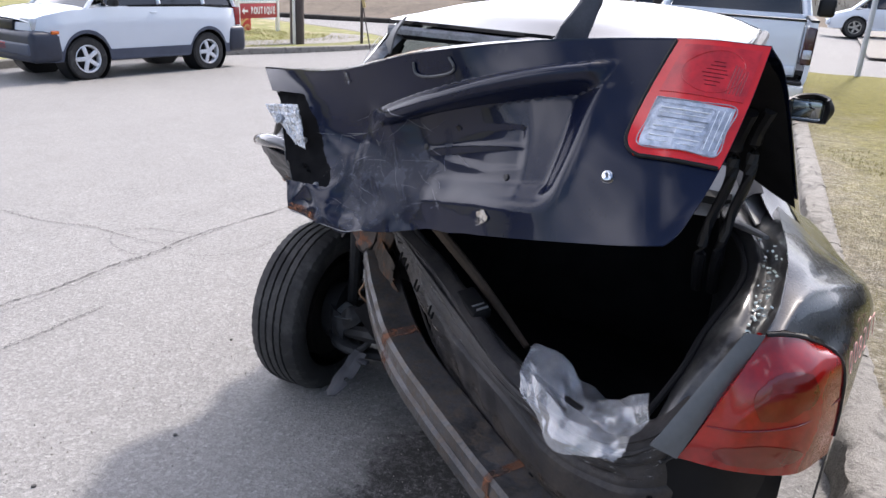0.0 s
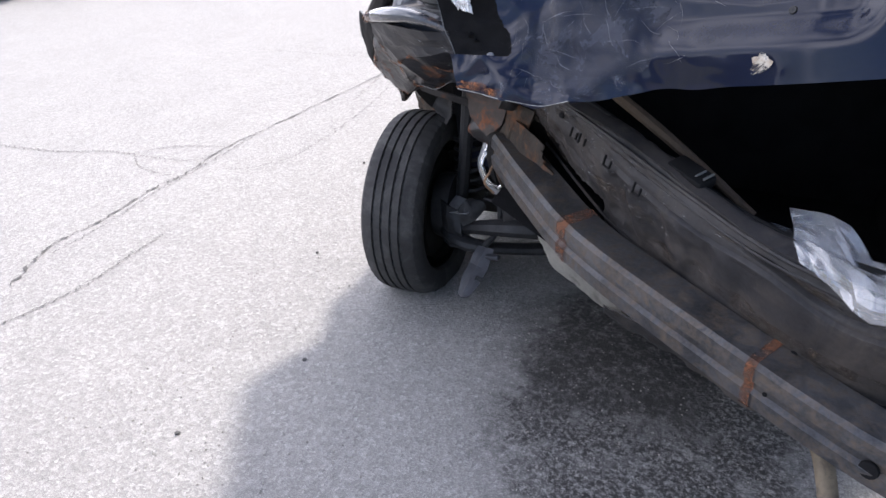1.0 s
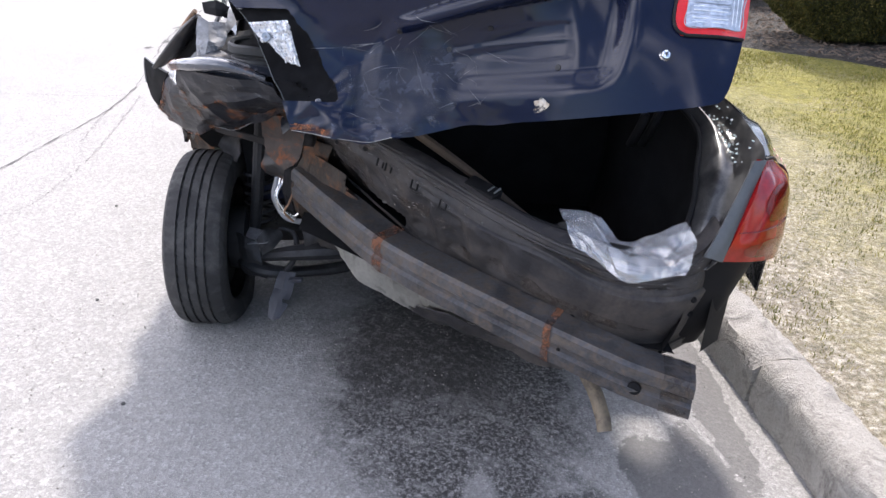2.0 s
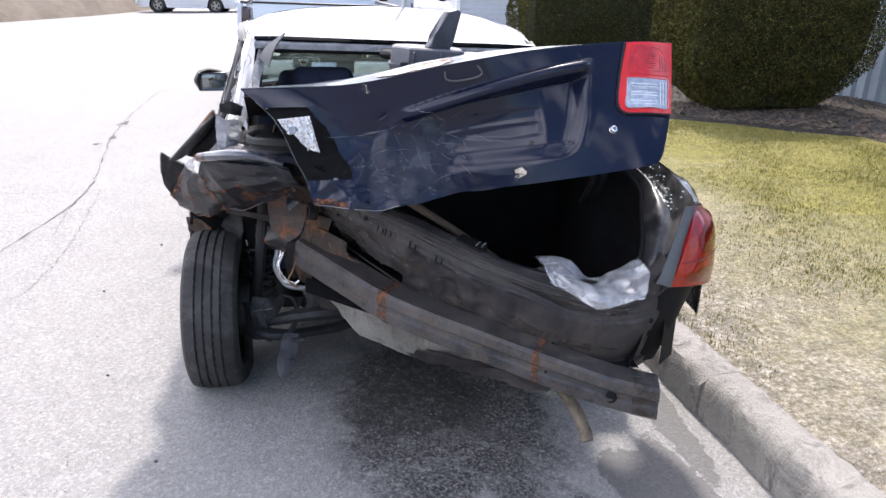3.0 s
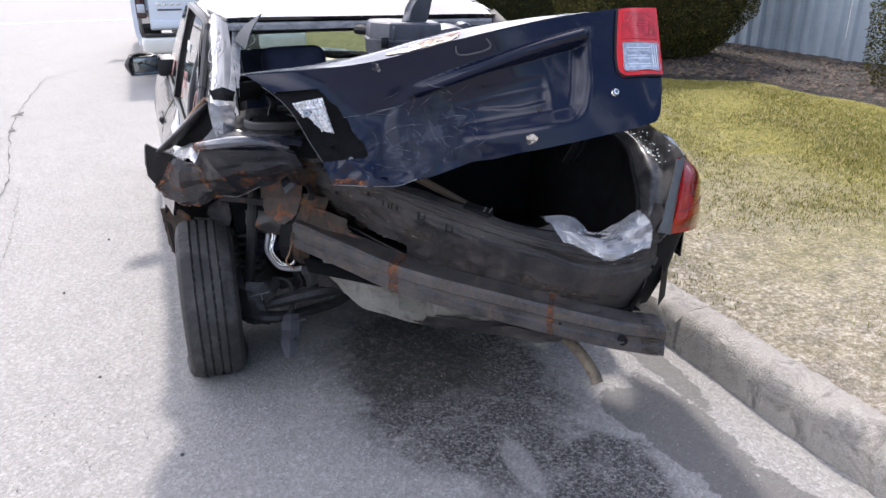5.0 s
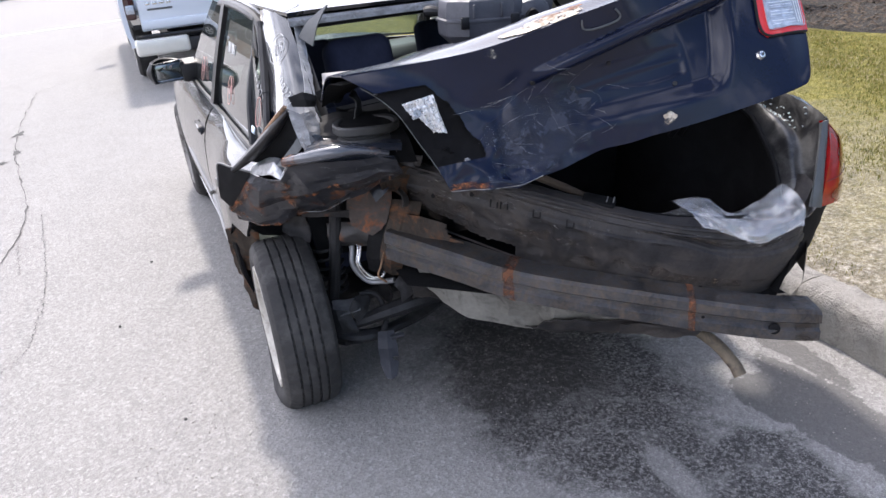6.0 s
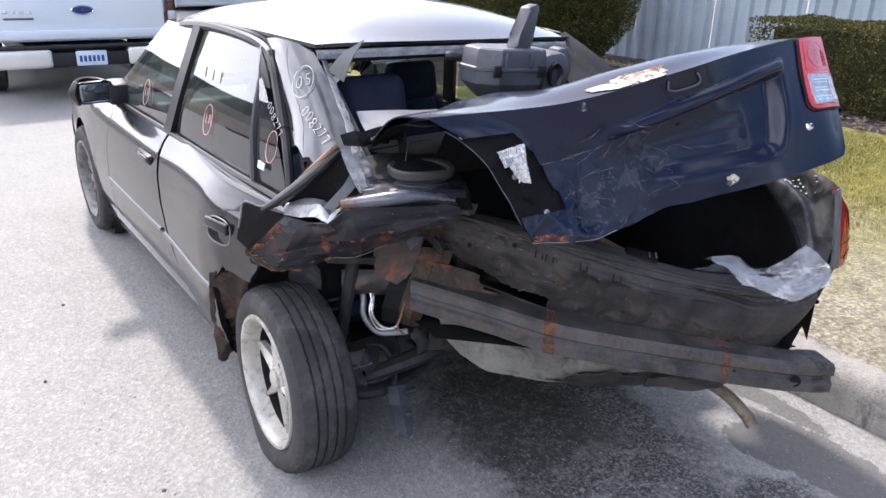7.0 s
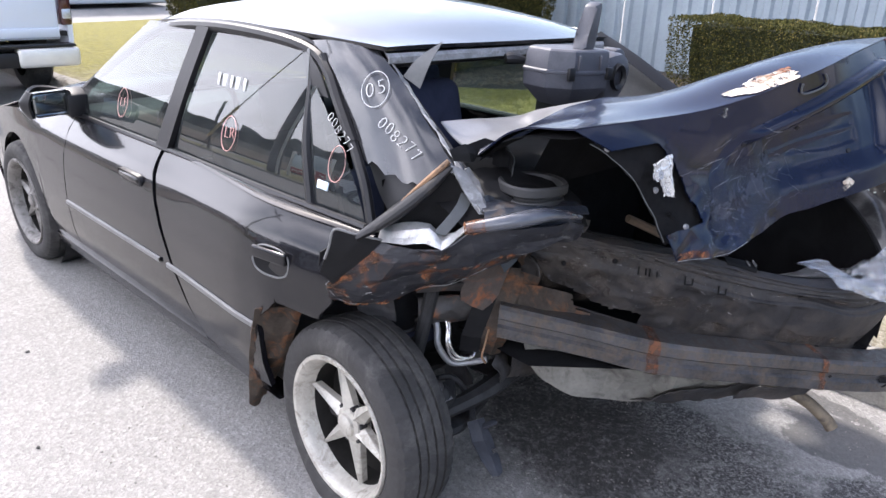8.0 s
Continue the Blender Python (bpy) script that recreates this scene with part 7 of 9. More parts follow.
# rust broken out along the folds and edges
OUT = (-0.55, -0.80, 0.05)
FOLDS = (((0.345, 0.10), (0.325, 0.30), (0.335, 0.52), (0.35, 0.76)), ((0.335, 0.42), (0.45, 0.40), (0.56, 0.40), (0.66, 0.37)), ((0.02, 0.44), (0.05, 0.60), (0.12, 0.76), (0.19, 0.82)), ((0.20, 0.80), (0.32, 0.79), (0.45, 0.78), (0.58, 0.76)),
         ((0.05, 0.12), (0.08, 0.22), (0.06, 0.33), (0.02, 0.41)), ((0.62, 0.42), (0.70, 0.62), (0.80, 0.72), (0.92, 0.74)))
for k, line in enumerate(FOLDS):
    mid = [Vector((p.x, p.y, 0)) for p in spline([(a, b, 0) for a, b in line], 9)]
    for q, p in enumerate(mid):
        wide = (0.036, 0.016, 0.032, 0.020, 0.030, 0.026)[k] * (0.6 + 0.9 * abs(noise.noise(Vector((q * 1.3, k, 0)))))
        part("rust_patch", blob_on(g, p.x, p.y, wide, wide * 2.0, 0.0030 + 0.0003 * q, 30 + 9 * k + q, 0.8, 5, 26, OUT), M["rust_flake"] if (q + k) % 3 else M["brown_flake"], torn_ob)
part("bared_fold", tube([at_grid(g, a, b, 0.0015, OUT) for a, b in ((0.0, 0.40), (0.02, 0.62), (0.10, 0.78), (0.20, 0.80), (0.34, 0.79), (0.50, 0.78), (0.66, 0.77))], 0.0012, 90, 5), M["scratch"], torn_ob, "paint scraped pale along the lower edge")
tagged(part("scratch", scrapes(g, 110, (0.02, 0.9, 0.08, 0.75), 21, 0.0012, 0.07, out=OUT), M["dust_flake"], torn_ob), "fine pale scratches", kind="stuff")
ear = patch(locs([[(-0.779, -0.053, 0.938), (-0.735, -0.095, 0.927), (-0.688, -0.128, 0.912)], [(-0.793, -0.035, 0.87), (-0.757, -0.068, 0.868), (-0.718, -0.098, 0.862)], [(-0.797, -0.005, 0.81), (-0.785, -0.018, 0.795), (-0.768, -0.02, 0.775)]]), 20, 20)
flap_ob = part("torn_flap", sheet(dent(ear, 0.008, 9, 1.1, 0.4), 0.005), M["hollow"], car, "dark folded flap behind the rear door")
# pale tube draws the highlight along the flap's rolled rim
part("flap_rim_glint", tube([ear[12][0], ear[6][0], ear[0][0], ear[0][7], ear[0][14], ear[0][19]], 0.0032, 60, 6), M["moulding"], flap_ob, "bent rim of the flap, its highlight painted pale")
bare = [[(-0.693, -0.115, 0.905), (-0.662, -0.18, 0.908), (-0.640, -0.238, 0.925), (-0.619, -0.275, 0.912), (-0.606, -0.308, 0.945), (-0.592, -0.345, 0.990)],
        [(-0.675, -0.105, 0.925), (-0.645, -0.165, 0.935), (-0.625, -0.235, 0.958), (-0.608, -0.262, 0.925), (-0.595, -0.297, 0.955), (-0.582, -0.338, 0.998)],
        [(-0.655, -0.085, 0.930), (-0.625, -0.145, 0.948), (-0.598, -0.205, 0.955), (-0.588, -0.240, 0.930), (-0.578, -0.280, 0.950), (-0.570, -0.325, 0.985)]]
part("torn_edge", sheet(crumple(bare, 4, 0.010, 14, 0.0014, 4.4), 0.003), M["bright_tear"], car, "bare torn metal edge", sharp=8)
part("rolled_skin", tube([loc(-0.600, -0.338, 0.985), loc(-0.545, -0.390, 1.000), loc(-0.49, -0.425, 1.010), loc(-0.436, -0.445, 1.013), loc(-0.38, -0.455, 1.003), loc(-0.325, -0.455, 0.985)], [0.017, 0.022, 0.024, 0.020, 0.015, 0.010], 30, 14, 0.8), M["rolled"], car, "rolled-up strip of wing skin")
part("roll_rust", tube([loc(-0.604, -0.335, 0.983), loc(-0.588, -0.352, 0.988), loc(-0.57, -0.370, 0.993)], [0.0185, 0.0215, 0.0225], 8, 12, 0.8), M["rust_flake"], car, "rust at the torn end of the roll")
under_roll = [[(-0.58, -0.345, 0.972), (-0.49, -0.415, 0.990), (-0.40, -0.447, 0.992), (-0.31, -0.452, 0.972)], [(-0.565, -0.325, 0.94), (-0.48, -0.392, 0.955), (-0.39, -0.435, 0.962), (-0.30, -0.445, 0.955)]]
part("under_roll", sheet(crumple(under_roll, 6, 0.008, 12, 0.0012, 2.0), 0.003), M["torn"], car, "dark skin tucked below the roll", sharp=10)
# pillar foot: an inverted V of folded skin with the torn flange behind it
leg = [(-0.738, -0.088, 0.918), (-0.695, -0.122, 0.952), (-0.645, -0.162, 1.000), (-0.597, -0.198, 1.052), (-0.553, -0.228, 1.102)]
part("folded_pillar_skin", tube([loc(*p) for p in leg], [0.014, 0.025, 0.030, 0.028, 0.012], 26, 14, 0.6), M["fold_black"], car, "wing skin folded along the pillar foot")
part("pillar_edge_rust", tube([loc(x - 0.006, y + 0.002, z + 0.014) for x, y, z in leg[2:]], [0.004, 0.009, 0.007], 18, 8), M["brown_edge"], car, "rusty torn pillar edge")
foot = [[(-0.553, -0.226, 1.104), (-0.520, -0.240, 1.090), (-0.480, -0.215, 1.085)], [(-0.552, -0.255, 1.068), (-0.515, -0.275, 1.055), (-0.470, -0.245, 1.050)], [(-0.548, -0.290, 1.035), (-0.515, -0.310, 1.025), (-0.475, -0.275, 1.020)], [(-0.540, -0.318, 1.002), (-0.522, -0.328, 0.998), (-0.492, -0.300, 0.998)]]
part("pillar_foot", sheet(crumple(foot, 4, 0.010, 18, 0.0025, 7.7), 0.004), M["flange"], car, "chewed grey end of the window flange", sharp=12)
# black sheet added to stand for the shade behind the fold
part("fold_shade", sheet(crumple([[(-0.70, -0.10, 0.945), (-0.60, -0.17, 1.04), (-0.545, -0.21, 1.09)], [(-0.66, -0.10, 0.93), (-0.575, -0.18, 0.99), (-0.52, -0.25, 1.03)], [(-0.62, -0.11, 0.92), (-0.56, -0.20, 0.945), (-0.51, -0.27, 0.975)]], 5, 0.012, 10, 0.002, 3.3), 0.003), M["hollow"], car, "black sheet standing for the shade in the hollow behind the fold")
part("bent_stay", sheet(strip([(-0.606, -0.25, 0.945), (-0.575, -0.258, 0.975), (-0.545, -0.262, 1.005), (-0.522, -0.255, 1.03)], 0.030, (0.6, -0.6, -0.3)), 0.003), M["pale_plastic"], car, "bent grey stay inside the fold")
flap = [[(-0.405, -0.165, 0.805), (-0.335, -0.19, 0.805), (-0.262, -0.21, 0.800)], [(-0.410, -0.135, 0.725), (-0.34, -0.158, 0.715), (-0.268, -0.18, 0.720)], [(-0.400, -0.123, 0.655), (-0.345, -0.150, 0.645), (-0.290, -0.172, 0.655)], [(-0.368, -0.142, 0.630), (-0.342, -0.160, 0.615), (-0.312, -0.168, 0.635)]]
part("rust_flap", sheet(crumple(flap, 5, 0.010, 11, 0.002, 3.4), 0.004), M["flap_rust"], car, "hanging rusted flap of metal", sharp=12)
part("crushed_side", sheet(crumple([[(-0.315, -0.415, 0.935), (-0.265, -0.35, 0.905), (-0.205, -0.285, 0.872)], [(-0.325, -0.30, 0.86), (-0.275, -0.265, 0.835), (-0.215, -0.225, 0.80)], [(-0.300, -0.22, 0.79), (-0.255, -0.205, 0.765), (-0.195, -0.19, 0.72)]], 6, 0.020, 10, 0.003, 8.1), 0.004), M["rail_brown"], car, "crushed brown metal beside the rear panel", sharp=12)
part("flap_stem", sheet(crumple([[(-0.56, -0.135, 0.742), (-0.48, -0.15, 0.735), (-0.405, -0.145, 0.715)], [(-0.56, -0.115, 0.722), (-0.48, -0.135, 0.712), (-0.405, -0.125, 0.685)]], 5, 0.006, 12, 0.002, 1.4), 0.004), M["rusty"], car, "rusty strip running to the flap", sharp=12)
deep = locs([[(-0.72, 0.10, 0.80), (-0.50, 0.0, 0.88), (-0.25, -0.2, 0.9)], [(-0.70, 0.22, 0.60), (-0.48, 0.10, 0.62), (-0.24, -0.08, 0.65)], [(-0.45, 0.25, 0.45), (-0.35, 0.15, 0.42), (-0.22, 0.0, 0.42)], [(-0.40, 0.40, 0.25), (-0.30, 0.30, 0.22), (-0.2, 0.1, 0.25)]])
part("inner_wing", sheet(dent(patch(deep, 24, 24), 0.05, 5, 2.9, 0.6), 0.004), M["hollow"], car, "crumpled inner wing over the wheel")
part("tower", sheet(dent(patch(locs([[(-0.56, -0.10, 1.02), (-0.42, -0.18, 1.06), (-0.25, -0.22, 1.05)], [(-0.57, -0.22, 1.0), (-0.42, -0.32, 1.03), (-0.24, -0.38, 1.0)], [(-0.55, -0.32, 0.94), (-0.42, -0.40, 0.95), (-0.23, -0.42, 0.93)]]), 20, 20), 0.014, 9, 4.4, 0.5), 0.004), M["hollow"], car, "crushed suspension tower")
ring = Matrix.Translation(loc(-0.345, -0.315, 1.038)) @ pose(0, 0, 0, 6, -86, 12) @ Matrix.Diagonal((1.0, 1.0, 1.2, 1))
bm = lathe([(0.004, -0.040), (0.070, -0.040), (0.074, 0.010), (0.084, 0.014), (0.088, 0.008), (0.088, -0.010), (0.084, -0.014), (0.074, -0.016), (0.074, -0.022), (0.080, -0.026), (0.083, -0.036), (0.083, -0.058), (0.076, -0.064), (0.076, -0.10)], 56, m=ring)
for v in bm.verts:
    v.co += Vector((0.3, 0.3, 1)) * 0.006 * noise.noise(v.co * 9)
part("speaker_ring", bm, M["ring_rubber"], car, "ribbed black rubber ring in the wreckage")
shelf = [[(-0.515, -0.285, 1.022), (-0.44, -0.315, 1.020), (-0.37, -0.375, 1.005), (-0.27, -0.40, 1.005)], [(-0.535, -0.33, 1.008), (-0.45, -0.385, 1.018), (-0.375, -0.42, 1.010), (-0.275, -0.435, 1.000)], [(-0.56, -0.355, 0.985), (-0.46, -0.415, 0.998), (-0.38, -0.445, 0.998), (-0.285, -0.455, 0.985)]]
part("crushed_shelf", sheet(crumple(shelf, 5, 0.018, 14, 0.003, 6.6), 0.003), M["torn"], car, "crushed metal between the roll and the ring", sharp=10)
for k, (p, size, mt) in enumerate((((-0.495, -0.30, 1.026), 0.018, "torn"), ((-0.50, -0.22, 1.125), 0.040, "hollow"), ((-0.41, -0.20, 1.12), 0.045, "hollow"), ((-0.245, -0.40, 0.93), 0.035, "rusty"))):
    part("torn_shard", sheet(crumple([[(p[0] - size, p[1] + size * 0.4, p[2] + 0.3 * size), (p[0], p[1], p[2] + 0.6 * size), (p[0] + size, p[1] - size * 0.3, p[2] + 0.2 * size)], [(p[0] - 0.8 * size, p[1] + 0.2 * size, p[2] - 0.4 * size), (p[0] + 0.1 * size, p[1] - 0.4 * size, p[2] - 0.5 * size), (p[0] + 0.7 * size, p[1], p[2] - 0.6 * size)]], 4, size * 0.4, 0.7 / size, size * 0.05, 2.0 + k), 0.003), M[mt], car, sharp=12)
rail = [[(-0.262, -0.175, 0.735), (-0.225, -0.215, 0.735), (-0.175, -0.235, 0.725)], [(-0.285, -0.170, 0.665), (-0.250, -0.215, 0.660), (-0.200, -0.230, 0.650)], [(-0.312, -0.160, 0.585), (-0.280, -0.200, 0.580), (-0.235, -0.210, 0.575)], [(-0.325, -0.145, 0.515), (-0.298, -0.178, 0.505), (-0.255, -0.185, 0.500)], [(-0.318, -0.130, 0.455), (-0.295, -0.160, 0.445), (-0.262, -0.165, 0.445)]]
part("bent_rail", sheet(crumple(rail, 5, 0.012, 9, 0.002, 5.1), 0.005), M["rail_brown"], car, "bent chassis rail", sharp=14)
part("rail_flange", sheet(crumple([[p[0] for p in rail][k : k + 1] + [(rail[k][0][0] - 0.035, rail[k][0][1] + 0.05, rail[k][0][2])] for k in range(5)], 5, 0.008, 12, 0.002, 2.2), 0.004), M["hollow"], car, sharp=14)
PIPES = (([(-0.388, 0.02, 0.580), (-0.393, -0.019, 0.522), (-0.402, -0.038, 0.466), (-0.365, -0.058, 0.404), (-0.315, -0.09, 0.400), (-0.28, -0.13, 0.415)], 0.0105, "old_steel", "dull bent steel filler pipe"),
         ([(-0.360, -0.01, 0.575), (-0.367, -0.046, 0.531), (-0.386, -0.070, 0.482), (-0.358, -0.080, 0.432), (-0.318, -0.105, 0.428), (-0.298, -0.09, 0.465), (-0.293, -0.074, 0.510)], 0.0055, "chrome_dull", "bright bent brake pipe"),
         ([(-0.374, -0.02, 0.575), (-0.378, -0.050, 0.528), (-0.393, -0.066, 0.480), (-0.368, -0.074, 0.424), (-0.32, -0.10, 0.418)], 0.0045, "chrome_dull", "bright bent brake pipe"),
         ([(-0.305, -0.16, 0.56), (-0.33, -0.165, 0.50), (-0.345, -0.17, 0.467), (-0.318, -0.16, 0.43)], 0.0035, "brown_edge", "rusty thin pipe"))
for pts, r, mt, text in PIPES:
    part("fuel_pipe", tube([loc(*p) for p in pts], r, 40, 10), M[mt], car, text)
tank = patch(locs([[(-0.47, -0.02, 0.640), (-0.41, -0.06, 0.645), (-0.33, -0.10, 0.640)], [(-0.47, -0.02, 0.585), (-0.41, -0.065, 0.580), (-0.33, -0.105, 0.575)], [(-0.45, 0.02, 0.540), (-0.40, -0.02, 0.535), (-0.33, -0.06, 0.535)]]), 14, 16)
part("filler_cup", sheet(dent(tank, 0.012, 12, 3.0, 0.5), 0.005), M["rusty"], car, "crushed filler cup above the pipes")
arm = [(-0.545, -0.02, 0.235), (-0.47, -0.10, 0.225), (-0.40, -0.12, 0.215), (-0.30, -0.085, 0.200), (-0.16, -0.02, 0.190), (0.05, 0.08, 0.21), (0.5, 0.12, 0.24)]
part("trailing_arm", tube([loc(*p) for p in arm], [0.030, 0.034, 0.030, 0.026, 0.028, 0.03, 0.03], 40, 10, 0.75), M["dark_steel"], car, "grimy lower suspension arm")
part("upright", sheet(crumple([[(-0.54, -0.06, 0.34), (-0.50, -0.09, 0.335), (-0.455, -0.10, 0.32)], [(-0.54, -0.075, 0.27), (-0.495, -0.115, 0.265), (-0.44, -0.13, 0.255)], [(-0.535, -0.07, 0.20), (-0.49, -0.105, 0.19), (-0.43, -0.12, 0.185)]], 5, 0.016, 12, 0.002, 4.0), 0.010), M["dark_steel"], car, "cast hub carrier", sharp=20)
bracket = [[(-0.375, -0.150, 0.235), (-0.345, -0.165, 0.240), (-0.318, -0.165, 0.235)], [(-0.392, -0.195, 0.195), (-0.360, -0.212, 0.195), (-0.325, -0.215, 0.185)], [(-0.402, -0.245, 0.162), (-0.372, -0.262, 0.160), (-0.340, -0.262, 0.152)], [(-0.400, -0.290, 0.132), (-0.383, -0.305, 0.128), (-0.360, -0.298, 0.130)]]
part("hanging_bracket", sheet(crumple(bracket, 4, 0.008, 18, 0.0015, 6.0), 0.005, skip=lambda v, u: 0.48 < v < 0.60 and u > 0.66), M["bracket_grey"], car, "bent hanging bracket", sharp=14)
part("bracket_tab", box((0.05, 0.018, 0.012), loc(-0.315, -0.19, 0.222), (12, -10, -20), 0.003), M["bracket_grey"], car)
part("link_rod", tube([loc(-0.355, -0.155, 0.235), loc(-0.330, -0.12, 0.265), loc(-0.325, -0.075, 0.305), loc(-0.345, -0.04, 0.335), loc(-0.395, -0.03, 0.345)], [0.012, 0.010, 0.010, 0.009, 0.008], 24, 8), M["dark_steel"], car, "bent stabiliser link")
for k in range(6):
    part("spring_turn", tube([loc(-0.47 + 0.052 * math.cos(a), 0.06 + 0.052 * math.sin(a), 0.32 + 0.036 * k + 0.036 * a / 6.283) for a in (2 * math.pi * q / 12 for q in range(13))], 0.0065, 30, 6), M["dark_steel"], car)
part("under_tank", sheet(dent(patch(locs([[(-0.24, -0.20, 0.44), (-0.10, -0.20, 0.42), (0.10, -0.22, 0.40)], [(-0.23, -0.16, 0.34), (-0.08, -0.16, 0.30), (0.10, -0.18, 0.29)], [(-0.22, 0.0, 0.30), (-0.05, 0.02, 0.27), (0.12, 0.02, 0.27)]]), 16, 20), 0.02, 8, 4.2, 0.5), 0.004), M["grime"], car, "dented underside of the boot well")
part("brake_drum", lathe([(0.01, 0.0), (0.11, 0.0), (0.115, 0.02), (0.115, 0.06), (0.03, 0.075)], 30, m=Matrix.Translation(loc(-0.576, 0.028, 0.276))), M["dark_steel"], car)
part("damper", tube([loc(-0.50, 0.02, 0.25), loc(-0.46, -0.02, 0.5), loc(-0.42, -0.06, 0.8)], 0.022, 8, 10), M["dark_steel"], car)
hang = locs([[(-0.80, 0.36, 0.56), (-0.74, 0.31, 0.57), (-0.68, 0.28, 0.56)], [(-0.79, 0.44, 0.36), (-0.735, 0.40, 0.35), (-0.69, 0.37, 0.36)], [(-0.76, 0.53, 0.12), (-0.735, 0.525, 0.105), (-0.70, 0.50, 0.16)]])
part("arch_liner", sheet(dent(patch(hang, 20, 12), 0.025, 9, 8.8, 0.6), 0.006), M["rail_brown"], car, "rusted sill end and torn arch lining")
blade = locs([[(-0.325, 0.065, 1.354), (-0.366, 0.068, 1.298), (-0.392, 0.080, 1.228)], [(-0.328, 0.067, 1.353), (-0.392, 0.095, 1.308), (-0.428, 0.110, 1.262)]])
part("hanging_trim", sheet(patch(blade, 8, 16), 0.006), M["moulding"], car, "torn leaf of grey pillar trim")


def shard(at, size, turn, seed, mat):
    """A small torn, curled piece of sheet metal."""
    g = patch([[(-size, -size * 0.6, 0), (0, -size * 0.7, size * 0.25), (size * 0.9, -size * 0.4, 0)], [(-size * 0.8, 0, size * 0.15), (0, 0, size * 0.4), (size, 0, size * 0.1)], [(-size * 0.6, size * 0.5, 0), (0, size * 0.7, size * 0.2), (size * 0.5, size * 0.6, -size * 0.1)]], 10, 12)
    g = dent(g, size * 0.22, 0.9 / size, seed, 0.5)
    m = Matrix.Translation(at) @ pose(0, 0, 0, *turn)
    return sheet([[m @ p for p in r] for r in g], 0.003)


SHARDS = [((-0.30, -0.20, 0.80), 0.05, "torn"), ((-0.25, -0.24, 0.76), 0.05, "grime"), ((-0.22, -0.20, 0.56), 0.05, "rusty"),
          ((-0.25, -0.15, 0.40), 0.06, "grime"), ((-0.30, -0.38, 0.97), 0.04, "torn"),
          ((-0.50, -0.16, 1.03), 0.05, "rusty"), ((-0.35, -0.20, 1.08), 0.06, "black"), ((-0.56, 0.05, 0.62), 0.06, "grime"), ((-0.42, -0.10, 0.33), 0.05, "dark_steel"), ((-0.30, -0.02, 0.32), 0.06, "grime")]
for k, (at, size, mt) in enumerate(SHARDS):
    part("torn_shard", shard(loc(*at), size, ((37 * k) % 90 + 40, (53 * k) % 70 - 35, (71 * k) % 180), 3.0 + k, M[mt]), M[mt], car, sharp=70)
part("cross_member", tube([loc(-0.48, -0.08, 0.25), loc(-0.30, -0.13, 0.30), loc(-0.10, -0.10, 0.30), loc(0.25, -0.05, 0.28)], [0.022, 0.035, 0.04, 0.04], 16, 8, 0.8), M["dark_steel"], car)
part("heat_shield", sheet(dent(patch(locs([[(-0.50, -0.02, 0.34), (-0.40, -0.06, 0.345)], [(-0.51, -0.10, 0.31), (-0.42, -0.13, 0.33)]]), 8, 8), 0.008, 20, 2), 0.002), M["old_steel"], car, "small pale metal shield by the wheel")
part("skirt_tear", sheet(dent(patch(locs([[(0.30, -0.68, 0.34), (0.42, -0.76, 0.34), (0.52, -0.82, 0.34)], [(0.31, -0.66, 0.29), (0.42, -0.74, 0.285), (0.50, -0.80, 0.30)]]), 8, 16), 0.015, 12, 2.2), 0.003), M["grime"], car)


# cabin
def seat(at, turn, parent, mats, wide=0.50):
    """A bucket seat with squab, backrest and headrest; its front looks along +y."""
    m = Matrix.Translation(at) @ pose(0, 0, 0, 0, 0, turn)
    bm = box((wide, 0.52, 0.16), (0, 0.22, 0.10), bevel=0.06, seg=3)
    bm.transform(m)
    s = part("car_seat", bm, mats, parent, "dark cloth car seat")
    bm = box((wide, 0.14, 0.62), (0, -0.10, 0.42), (-14, 0, 0), bevel=0.06, seg=4)
    bm.transform(m)
    part("backrest", bm, mats, s)
    bm = box((0.27, 0.09, 0.18), (0, -0.205, 0.83), (-10, 0, 0), bevel=0.04, seg=4)
    bm.transform(m)
    part("headrest", bm, mats, s)
    return s


seat((-0.34, 1.18, 0.20), 0, car, M["seat"])
seat((0.36, 1.24, 0.20), 0, car, M["seat"])
bm = box((1.25, 0.16, 0.60), (0, 0.22, 0.68), (-16, 0, 0), bevel=0.05, seg=3)
part("rear_bench", bm, M["seat"], car, "dark rear bench backrest")
for x in (-0.30,):
    part("bench_headrest", box((0.26, 0.11, 0.25), (x, 0.285, 1.085), (-12, 0, 0), bevel=0.05, seg=5), M["seat"], car)
part("steering_wheel", lathe([(0.185 + 0.014 * math.cos(a), 0.014 * math.sin(a)) for a in (2 * math.pi * k / 10 for k in range(10))], 36, m=Matrix.Translation((-0.34, 1.72, 0.86)) @ pose(0, 0, 0, 0, 0, 90) @ pose(0, 0, 0, 0, -25, 0), closed=True), M["black"], car)
part("rear_view_mirror", box((0.22, 0.03, 0.06), (0.0, 1.66, 1.235), (10, 0, 0), 0.015), M["black"], car)

# crayon marks
def ring_mark(name, m, rx, ry, mat, parent):
    pts = [m @ Vector((rx * math.cos(a), ry * math.sin(a), 0.002)) for a in (2 * math.pi * k / 30 + 0.3 for k in range(31))]
    return part(name, tube(pts, 0.0011, 60, 5), mat, parent)


